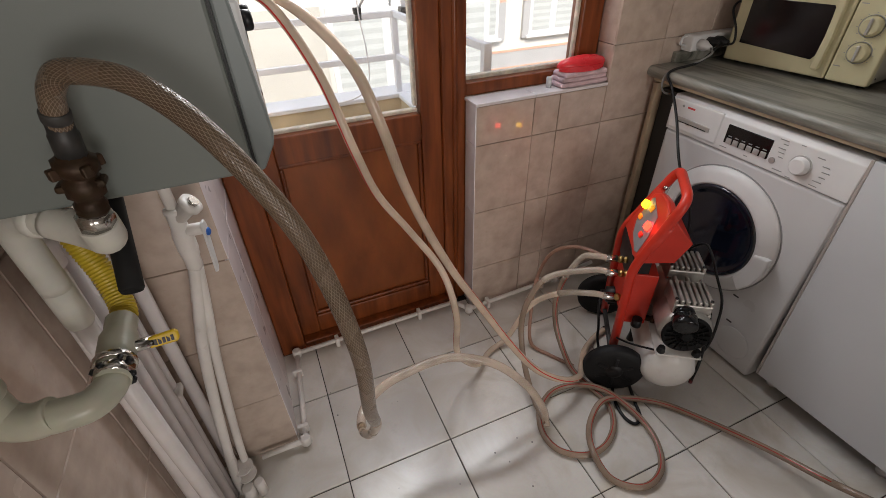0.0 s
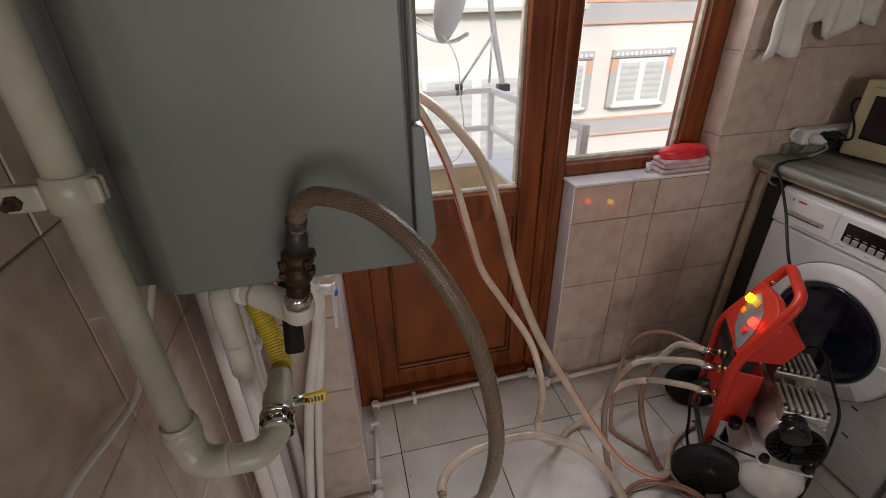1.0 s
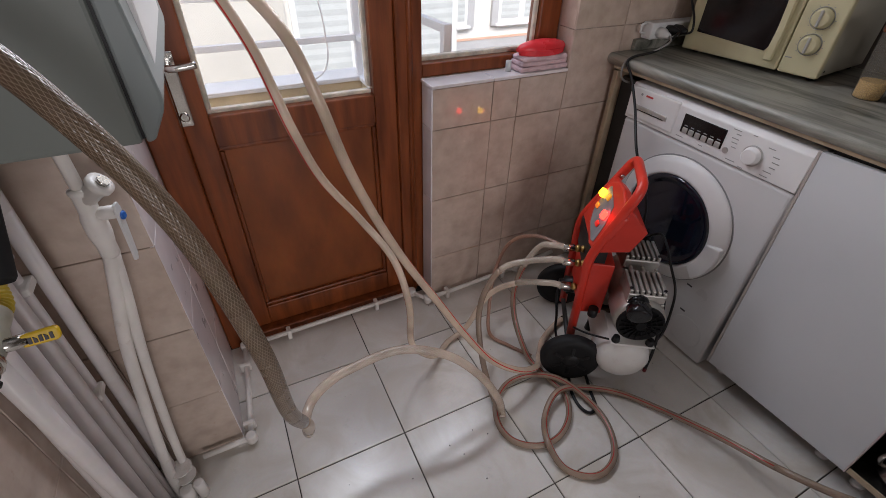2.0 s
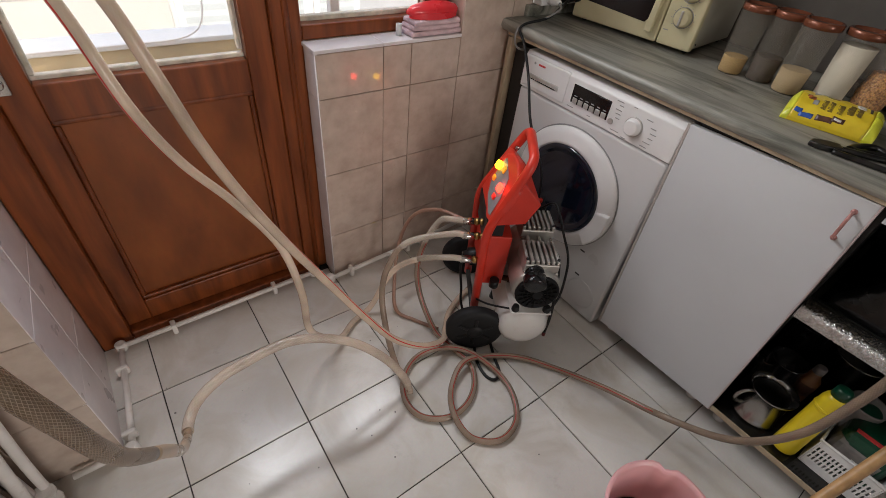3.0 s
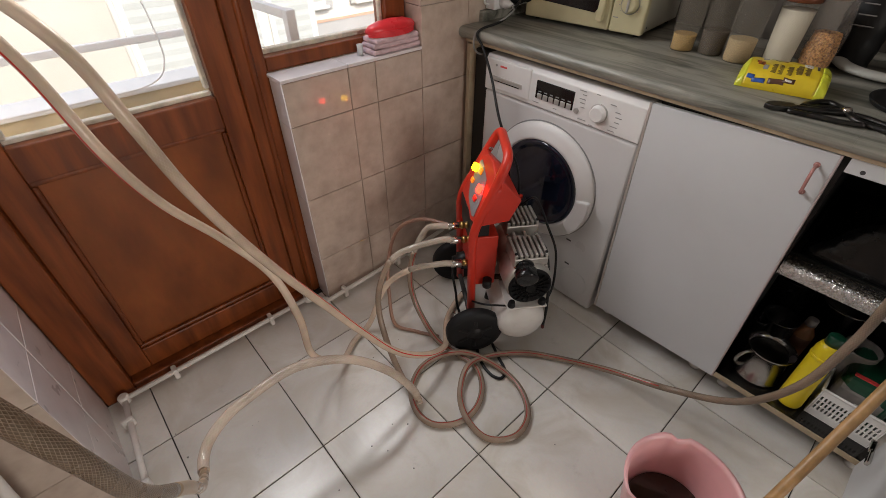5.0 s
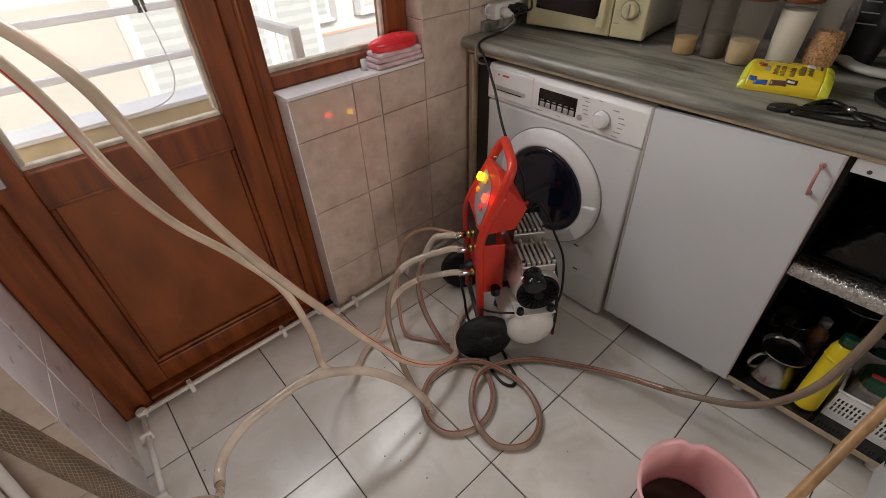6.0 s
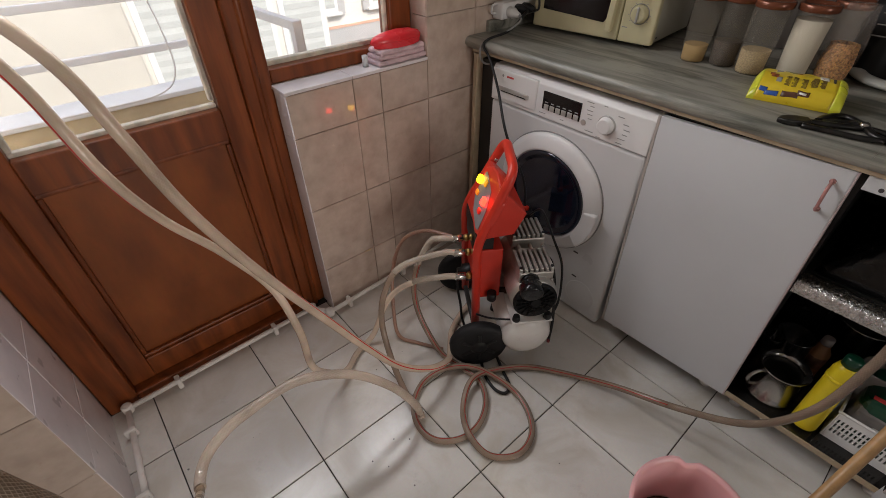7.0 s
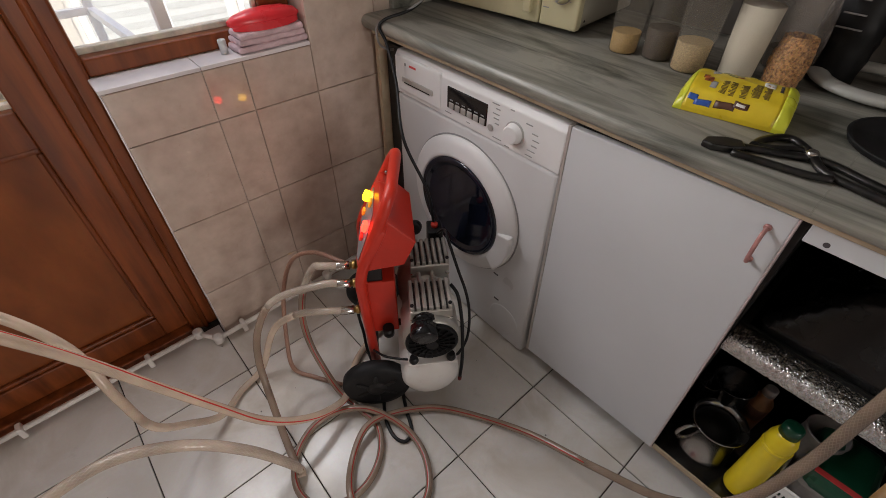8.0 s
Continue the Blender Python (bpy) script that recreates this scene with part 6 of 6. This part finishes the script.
lidob.data.transform(Matrix.Translation((0.425, 0.04, 0.956)) @ Matrix.Diagonal((1.22, 1.12, 0.9, 1)) @ Matrix.Translation((-0.425, -0.04, -0.947)))
solid("small_metal_tube", made(lathe, (0.304, 0.048, 0.8885), (0, 0, 1), [(0, 0.010), (0.034, 0.010), (0.034, 0.008), (0.002, 0.008)], 16), GALV, "short bare metal tube standing on the sill", "tube")

# ---- bucket and stick ----
def bucket_shell():
    bm = bmesh.new()
    C = Vector((0.191, -1.308, 0.0))
    prof = [(h, q * 0.95) for h, q in ((0.0, 0.085), (0.02, 0.095), (0.10, 0.108), (0.20, 0.124), (0.25, 0.131), (0.256, 0.138), (0.262, 0.139), (0.262, 0.131), (0.25, 0.126), (0.20, 0.120), (0.10, 0.104), (0.012, 0.088), (0.010, 0.001))]
    n = 56
    rows = []
    for h, r in prof:
        row = []
        for k in range(n):
            a = 2 * math.pi * k / n
            lip = 0.0
            for at in (math.radians(30), math.radians(150), math.radians(270)):
                d = (a - at + math.pi) % (2 * math.pi) - math.pi
                lip += 0.35 * math.exp(-(d / 0.45) ** 2) - math.exp(-(d / 0.11) ** 2)
            w = lip * 0.013 * max(0.0, (h - 0.15) / 0.11)
            row.append(bm.verts.new(C + Vector(((r + w) * math.cos(a), (r + w) * math.sin(a), h + 0.4 * w))))
        rows.append(row)
    for a, b in zip(rows, rows[1:]):
        for k in range(n):
            bm.faces.new((a[k], a[(k + 1) % n], b[(k + 1) % n], b[k])).smooth = True
    bm.faces.new(rows[0][::-1])
    bm.faces.new(rows[-1])
    return bm


bucket = thing("bucket", (0.191, -1.308, 0), "pink plastic bucket of brown dirty water", "bucket")
part("shell", bucket_shell(), PINK_PLASTIC, bucket)
part("water", made(lathe, (0.191, -1.308, 0.090), (0, 0, 1), [(0, 0.0925), (0.032, 0.098)], 40), DIRTY_WATER, bucket, "still brown water")
stick = solid("wooden_stick", made(lathe, (0.341, -1.453, 0.319), Vector((0.693, -1.515, 0.601)) - Vector((0.341, -1.453, 0.319)), [(-0.30, 0.0115), (0.0, 0.0117), (0.55, 0.0118), (0.60, 0.0122), (0.61, 0.008)], 18), STICK, "turned wooden stick leaning on the cabinet", "stick")

# ---- inside the open cabinet ----
CZ = 0.1045
jug = thing("steel_pot", (0.83, -1.30, CZ), "small dented steel coffee pot", "pot")
part("body", made(lathe, (0.825, -1.300, CZ), (0, 0, 1), [(0, 0.060), (0.003, 0.069), (0.010, 0.070), (0.016, 0.064), (0.06, 0.060), (0.100, 0.056), (0.116, 0.066), (0.120, 0.067), (0.121, 0.065), (0.102, 0.053), (0.06, 0.057), (0.016, 0.060), (0.012, 0.001)], 36), STEEL, jug)
# Inner wall in the same near-black as the cabinet boards.
part("inside", made(lathe, (0.825, -1.300, CZ + 0.013), (0, 0, 1), [(0, 0.001), (0.002, 0.0595), (0.046, 0.0562), (0.089, 0.0522), (0.0885, 0.0512), (0.046, 0.0552), (0.004, 0.0585), (0.004, 0.001)], 30), CAB_IN, jug, "dark inside")
part("handle", made(sweep, [(0.782, -1.266, CZ + 0.106), (0.762, -1.250, CZ + 0.106), (0.748, -1.240, CZ + 0.082), (0.756, -1.246, CZ + 0.052), (0.778, -1.264, CZ + 0.045)], 0.0065, 8, 5), STEEL, jug)
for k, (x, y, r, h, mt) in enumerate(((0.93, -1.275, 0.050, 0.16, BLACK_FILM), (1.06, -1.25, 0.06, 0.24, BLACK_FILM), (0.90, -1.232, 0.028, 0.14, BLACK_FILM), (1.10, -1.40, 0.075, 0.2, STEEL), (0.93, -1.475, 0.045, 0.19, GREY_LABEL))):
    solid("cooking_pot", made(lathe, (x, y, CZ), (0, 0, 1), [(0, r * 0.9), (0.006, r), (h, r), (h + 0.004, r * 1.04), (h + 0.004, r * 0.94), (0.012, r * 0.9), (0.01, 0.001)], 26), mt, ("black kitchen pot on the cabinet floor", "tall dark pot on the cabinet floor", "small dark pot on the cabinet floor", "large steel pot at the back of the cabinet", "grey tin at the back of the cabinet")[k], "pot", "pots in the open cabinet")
tonic = thing("small_bottle", (0.955, -1.345, CZ), "small brown bottle with dark label and grey cap", "bottle")
part("body", made(lathe, (0.955, -1.345, CZ), (0, 0, 1), [(0, 0.026), (0.004, 0.029), (0.13, 0.029), (0.15, 0.018), (0.165, 0.014)], 20), VENEER, tonic)
part("label", made(lathe, (0.955, -1.345, CZ + 0.075), (0, 0, 1), [(0, 0.0293), (0.0005, 0.0298), (0.045, 0.0298), (0.0455, 0.0293)], 20), BROWN_PRINT, tonic)
part("cap", made(lathe, (0.955, -1.345, CZ + 0.165), (0, 0, 1), [(0, 0.016), (0.022, 0.015), (0.024, 0.011)], 16), GREY_LABEL, tonic, "grey screw cap")
bottle = thing("cleaner_bottle", (0.778, -1.409, CZ), "tall yellow cleaner bottle standing beside the basket", "bottle")
b0 = Vector((0.778, -1.409, CZ + 0.003))
bd = Vector((0.026, 0.008, 0.275)).normalized()
part("body", made(lathe, b0, bd, [(0, 0.026), (0.004, 0.031), (0.012, 0.033), (0.11, 0.032), (0.19, 0.031), (0.228, 0.030), (0.246, 0.024), (0.254, 0.016)], 28), YELLOW_BOTTLE, bottle)
part("shoulder_grip", made(lathe, b0 + bd * 0.196, bd, [(0, 0.0312), (0.003, 0.0325), (0.008, 0.0325), (0.011, 0.0312)], 28), YELLOW_BOTTLE, bottle)
part("cap", made(lathe, b0 + bd * 0.250, bd, [(0, 0.021), (0.026, 0.020), (0.030, 0.015), (0.031, 0.001)], 18), GREEN_CAP, bottle, "dark green screw cap")
basket = thing("plastic_basket", (0.86, -1.53, CZ), "white perforated plastic basket in the cabinet", "basket")
bx0, bx1, by0, by1, bz = 0.782, 1.014, -1.610, -1.452, 0.112
part("floor", B((bx0, by0, CZ), (bx1, by1, CZ + 0.004), 0.001), WHITE_PLASTIC, basket)
part("side", B((bx0, by1 - 0.004, CZ + 0.004), (bx1, by1, CZ + bz), 0.0015), WHITE_PLASTIC, basket)
part("side", B((bx0, by0, CZ + 0.004), (bx1, by0 + 0.004, CZ + bz), 0.0015), WHITE_PLASTIC, basket)
part("side", B((bx1 - 0.004, by0 + 0.004, CZ + 0.004), (bx1, by1 - 0.004, CZ + bz), 0.0015), WHITE_PLASTIC, basket)
for z0, z1 in ((0.004, 0.030), (0.045, 0.050), (0.065, 0.070), (0.085, bz)):
    part("front_band", B((bx0, by0 + 0.004, CZ + z0), (bx0 + 0.004, by1 - 0.004, CZ + z1), 0.001), WHITE_PLASTIC, basket)
for k in range(16):
    y = by0 + 0.004 + (by1 - by0 - 0.008 - 0.0050) * k / 15
    part("front_slat", B((bx0 + 0.0003, y, CZ + 0.029), (bx0 + 0.0037, y + 0.0050, CZ + 0.086)), WHITE_PLASTIC, basket)
part("rim", made(sweep, [(bx0, by0, CZ + bz), (bx1, by0, CZ + bz), (bx1, by1, CZ + bz), (bx0, by1, CZ + bz), (bx0, by0, CZ + bz)], 0.005, 8, 1, smooth=False), WHITE_PLASTIC, basket)
det = thing("detergent_bottle", (0.8840, -1.5400, CZ + 0.005), "dark green detergent bottle lying in the basket", "bottle")
part("body", B((0.8090, -1.6000, CZ + 0.006), (0.9940, -1.4680, CZ + 0.175), 0.03, 4), GREEN_CAP, det)
part("label", B((0.8070, -1.5880, CZ + 0.040), (0.9790, -1.4665, CZ + 0.150), 0.022, 3), GREY_LABEL, det, "worn grey paper label")
part("label_band", B((0.8240, -1.5850, CZ + 0.1745), (0.8390, -1.4850, CZ + 0.1765), 0.0005), RED_PRINT, det)
part("warning_sign", B((0.8062, -1.5450, CZ + 0.080), (0.8072, -1.5250, CZ + 0.100)), WHITE_PRINT, det)
cloths = thing("cleaning_cloth", (0.80, -1.66, CZ), "crumpled pale cleaning cloth in the cabinet", "cloth")
part("fold", bag(0.82, -1.665, CZ + 0.0005, 0.055, 0.07, 21), WHITE_CLOTH, cloths)

# ---- cloth hanging by the window ----
def hanging_cloth():
    bm = bmesh.new()
    rows = []
    nu, nv = 44, 26
    for i in range(nu):
        u = i / (nu - 1)
        x = 0.575 + 0.37 * u
        low = 1.245 + 0.11 * u + 0.018 * math.sin(u * 17) + (0.04 if 0.36 < u < 0.5 else 0.0)
        row = []
        for j in range(nv):
            v = j / (nv - 1)
            z = low + (1.95 - low) * v
            y = -0.035 - 0.016 * math.sin(u * 26 + v * 2.2) * (1 - 0.5 * v) - 0.006 * math.sin(v * 19 + u * 9)
            row.append(bm.verts.new((x + (0.05 * v - 0.02) * (1 - u) + 0.004 * math.sin(v * 31 + i), y, z)))
        rows.append(row)
    for a, b in zip(rows, rows[1:]):
        for j in range(nv - 1):
            bm.faces.new((a[j], a[j + 1], b[j + 1], b[j])).smooth = True
    return bm


cloth = solid("hanging_cloth", hanging_cloth(), WHITE_CLOTH, "thin white cloth hanging on the tiled wall", "cloth")
mod = cloth.modifiers.new("thick", "SOLIDIFY")
mod.thickness = 0.0015
solid("wall_hook", made(sweep, [(0.82, 0.004, 1.97), (0.82, -0.03, 1.965), (0.82, -0.05, 1.955), (0.82, -0.055, 1.94)], 0.005, 8, 5), CHROME, "small steel wall hook holding a cloth", "hook")

# ---- outside ----
ground = solid("ground", B((-60, 0.32, -9.1), (60, 90, -9.0)), ASPHALT, "street far below between the buildings", "ground", kind="structure")
balc = thing("balcony_parapet", (-0.3, 1.0, 0), "low white-topped balcony parapet with ochre stains", "parapet")
part("slab", B((-1.6, 0.31, -0.20), (0.45, 1.65, -0.02)), OCHRE, balc)
part("front_wall", B((-1.6, 1.435, -0.02), (0.42, 1.60, 0.485)), OCHRE, balc)
part("side_wall", B((0.20, 0.31, -0.02), (0.42, 1.43, 0.485)), OCHRE, balc)
part("coping", B((-1.6, 1.425, 0.485), (0.44, 1.62, 0.512), 0.006), WHITE_PAINT, balc, "white painted coping")
part("coping", B((0.185, 0.31, 0.485), (0.44, 1.423, 0.512), 0.006), WHITE_PAINT, balc, "white painted coping")
rail = thing("balcony_railing", (0.17, 1.47, 0.61), "white painted square-tube balcony railing", "railing")
for x, y in ((0.205, 1.47), (-1.3, 1.47), (0.27, 0.45)):
    part("post", B((x - 0.018, y - 0.018, 0.505), (x + 0.018, y + 0.018, 0.966), 0.003), WHITE_PAINT, rail)
for z in (0.72, 0.948):
    part("rail", B((-1.6, 1.455, z - 0.016), (0.187, 1.485, z + 0.016), 0.003), WHITE_PAINT, rail)
    bm = bmesh.new()
    slab(bm, [(-0.015, -0.016), (0.015, -0.016), (0.015, 0.016), (-0.015, 0.016)], (0.21, 1.451, z), (1, 0.06, 0), (0, 0, 1), Vector((0.058, -0.98, 0)), 1.0, 0.003)
    part("rail", bm, WHITE_PAINT, rail)
dish = thing("satellite_dish", (0.120, 1.590, 1.000), "white satellite dish on a galvanised bracket", "satellite dish")
part("mast", made(sweep, [(0.295, 1.500, 0.930), (0.275, 1.510, 1.050), (0.235, 1.530, 1.250), (0.205, 1.540, 1.450), (0.190, 1.540, 1.650)], 0.018, 12, 6), GALV, dish)
part("strut", made(rod, (0.000, 1.470, 0.980), (0.232, 1.530, 1.260), 0.008, 8), GALV, dish)
part("strut", made(rod, (0.190, 1.470, 0.990), (0.225, 1.530, 1.300), 0.007, 8), GALV, dish)
part("clamp", B((-0.025, 1.455, 0.930), (0.020, 1.485, 0.995), 0.004), TOOL_STEEL, dish)
part("clamp", B((0.255, 1.470, 0.935), (0.330, 1.530, 0.975), 0.004), TOOL_STEEL, dish)
part("reflector", made(lathe, (0.045, 1.60, 1.44), (-0.80, 0.55, 0.22), [(0, 0.03), (0.010, 0.10), (0.030, 0.18), (0.06, 0.25), (0.056, 0.252), (0.025, 0.182), (0.005, 0.10), (-0.006, 0.03)], 36, cap=True), DISH, dish)
part("feed_arm", made(sweep, [(0.080, 1.570, 1.260), (0.020, 1.720, 1.210), (-0.080, 1.920, 1.220), (-0.230, 2.070, 1.320)], 0.012, 10, 6), GALV, dish)
solid("aerial_cable", made(sweep, [(-0.280, 1.720, 1.400), (-0.080, 1.570, 1.260), (-0.010, 1.470, 1.120), (0.000, 1.450, 0.950), (0.010, 1.410, 0.800), (0.000, 1.390, 0.620), (-0.100, 1.390, 0.530), (-0.380, 1.390, 0.518), (-0.880, 1.390, 0.518)], 0.004, 8, 6), PVC, "thin white aerial cable along the railing", "cable")


def facade_window(parent, x0, x1, z0, z1, y, mullions, blind=True):
    w = part("window", B((x0, y - 0.03, z0), (x1, y + 0.02, z1), 0.01), WHITE_PAINT, parent)
    n = mullions + 1
    step = (x1 - x0) / n
    for k in range(n):
        a, b = x0 + step * k + 0.07, x0 + step * (k + 1) - 0.07
        part("pane", B((a, y - 0.034, z0 + 0.08), (b, y - 0.031, z1 - 0.08)), BLIND_B, w)
        m = max(3, int((z1 - z0) / 0.14))
        for j in range(m):
            za = z0 + 0.08 + (z1 - z0 - 0.16) * j / m
            part("blind_band", B((a, y - 0.037, za), (b, y - 0.0345, za + (z1 - z0 - 0.16) / m * 0.5)), BLIND_A, w)
    return w


house = thing("neighbour_building", (2, 7, -9), "cream rendered apartment house across the gap", "building")
part("wall", B((-9.0, 5.0, -9.0), (2.75, 14, 6.5)), FACADE, house)
part("wall", B((2.752, 7.0, -9.0), (16, 14, 6.5)), FACADE, house)
part("beige_panel", B((-9.0, 4.95, -2.2), (0.36, 4.999, 0.58)), FACADE_BEIGE, house)
part("ledge", B((-9.0, 4.88, 1.30), (2.75, 4.999, 1.36), 0.01), FACADE_BEIGE, house)
facade_window(house, 0.42, 1.98, -0.62, 0.56, 4.97, 1)
facade_window(house, 2.06, 2.70, -0.62, 0.56, 4.97, 0)
facade_window(house, -2.2, -0.4, 1.9, 3.2, 4.97, 1)
for z0, z1 in ((-1.04, -0.72), (1.03, 1.38), (-3.2, -2.8)):
    part("grey_band", B((2.77, 6.97, z0), (16, 6.999, z1)), FACADE_GREY, house)
    for z in (z0, z1):
        part("salmon_line", B((2.77, 6.96, z - 0.02), (16, 6.998, z + 0.02)), FACADE_PINK, house)
for x in (2.92, 4.68, 6.80, 8.95):
    facade_window(house, x, x + 1.08, -0.46, 0.40, 6.96, 1)
    part("shutter_strip", B((x - 0.14, 6.93, -0.50), (x, 6.998, 0.15)), FACADE_GREY, house)
    part("shutter_strip", B((x + 1.08, 6.93, -0.50), (x + 1.22, 6.998, 0.15)), FACADE_GREY, house)
    part("salmon_block", B((x - 0.14, 6.93, 0.152), (x, 6.998, 0.40)), FACADE_PINK, house)
    part("salmon_block", B((x + 1.08, 6.93, 0.152), (x + 1.22, 6.998, 0.40)), FACADE_PINK, house)
    part("lintel", B((x - 0.14, 6.91, 0.42), (x + 1.22, 6.998, 0.56), 0.01), FACADE_GREY, house)
    for k in range(13):
        part("dentil", B((x - 0.10 + 0.1 * k, 6.89, 0.46), (x - 0.04 + 0.1 * k, 6.912, 0.52)), WHITE_PAINT, house)
    part("sill", B((x - 0.05, 6.88, -0.51), (x + 1.13, 6.998, -0.46), 0.01), WHITE_PAINT, house)

# ---- grit on the floor ----
grit = bmesh.new()
_g = random.Random(12)
for k in range(18):
    gx, gy, q = _g.uniform(-0.70, 0.70), _g.uniform(-1.05, 0.0), _g.uniform(0.0012, 0.003)
    lathe(grit, (gx, gy, 0.0), (_g.uniform(-0.4, 0.4), _g.uniform(-0.4, 0.4), 1), [(0, q), (q * 0.5, q * 1.1), (q * 0.8, q * 0.4)], 5)
solid("floor_grit", grit, GREY_LABEL, "small dark crumbs of dirt scattered over the floor tiles", "dirt", kind="stuff")

# ---- tiles ----
PITCH = 0.2672
zs = [0.0, 0.2085] + [0.2085 + PITCH * k for k in range(1, 9)] + [ZC]
low = [0.0, 0.2085, 0.4757, 0.7429, 0.8765]
tile_field(wall_north, WALL_TILE, [0.0, 0.222, 0.325, 0.522], low, lambda u, v: (u, 0.006, v), (0, -1, 0))
tile_field(wall_north, WALL_TILE, [0.522, 0.744, 0.966, 1.188, XE], zs, lambda u, v: (u, 0.006, v), (0, -1, 0))
tile_field(wall_north, SILL, [0.0, 0.082], low, lambda u, v: (0.006, u, v), (-1, 0, 0))
tile_field(wall_north, WALL_TILE, [0.006, 0.085], [0.8895, 1.01, 1.277, 1.544, 1.811, 2.10], lambda u, v: (0.528, u, v), (-1, 0, 0))
tile_field(pipe_chase, WALL_TILE, [XW, -0.972, -0.794], [0.0, 0.245, 0.496, 0.747, 0.998, 1.249, 1.50, 1.751, 2.0, 2.25, ZC], lambda u, v: (u, -0.319, v), (0, -1, 0))
# Side towards the door: daylight is put into the paler tile colour.
tile_field(pipe_chase, DAYLIT_TILE, [-0.325, -0.14, 0.055], [0.0, 0.245, 0.496, 0.747, 0.998, 1.249, 1.50, 1.751, 2.0, 2.25, ZC], lambda u, v: (-0.800, u, v), (1, 0, 0))
tile_field(wall_west, WALL_TILE, [-1.87, -1.66, -1.445, -1.23, -1.015, -0.80, -0.585, -0.325], [0.0, 0.235, 0.487, 0.739, 0.991, 1.243, 1.495, 1.747, 2.0, 2.25, ZC], lambda u, v: (XW - 0.006, u, v), (1, 0, 0))
FP = 0.3345
fx = [XW] + [-0.0035 + FP * k for k in range(-3, 5)] + [XE]
fy = [-2.75] + [-0.525 + FP * k for k in range(-6, 2)] + [0.06]
for i in range(len(fx) - 1):
    for j in range(len(fy) - 1):
        tile(floor, FLOOR_TILE, ((fx[i] + fx[i + 1]) / 2, (fy[j] + fy[j + 1]) / 2, -0.006), (0, 0, 1), fx[i + 1] - fx[i] - 0.0012, fy[j + 1] - fy[j] - 0.0012)
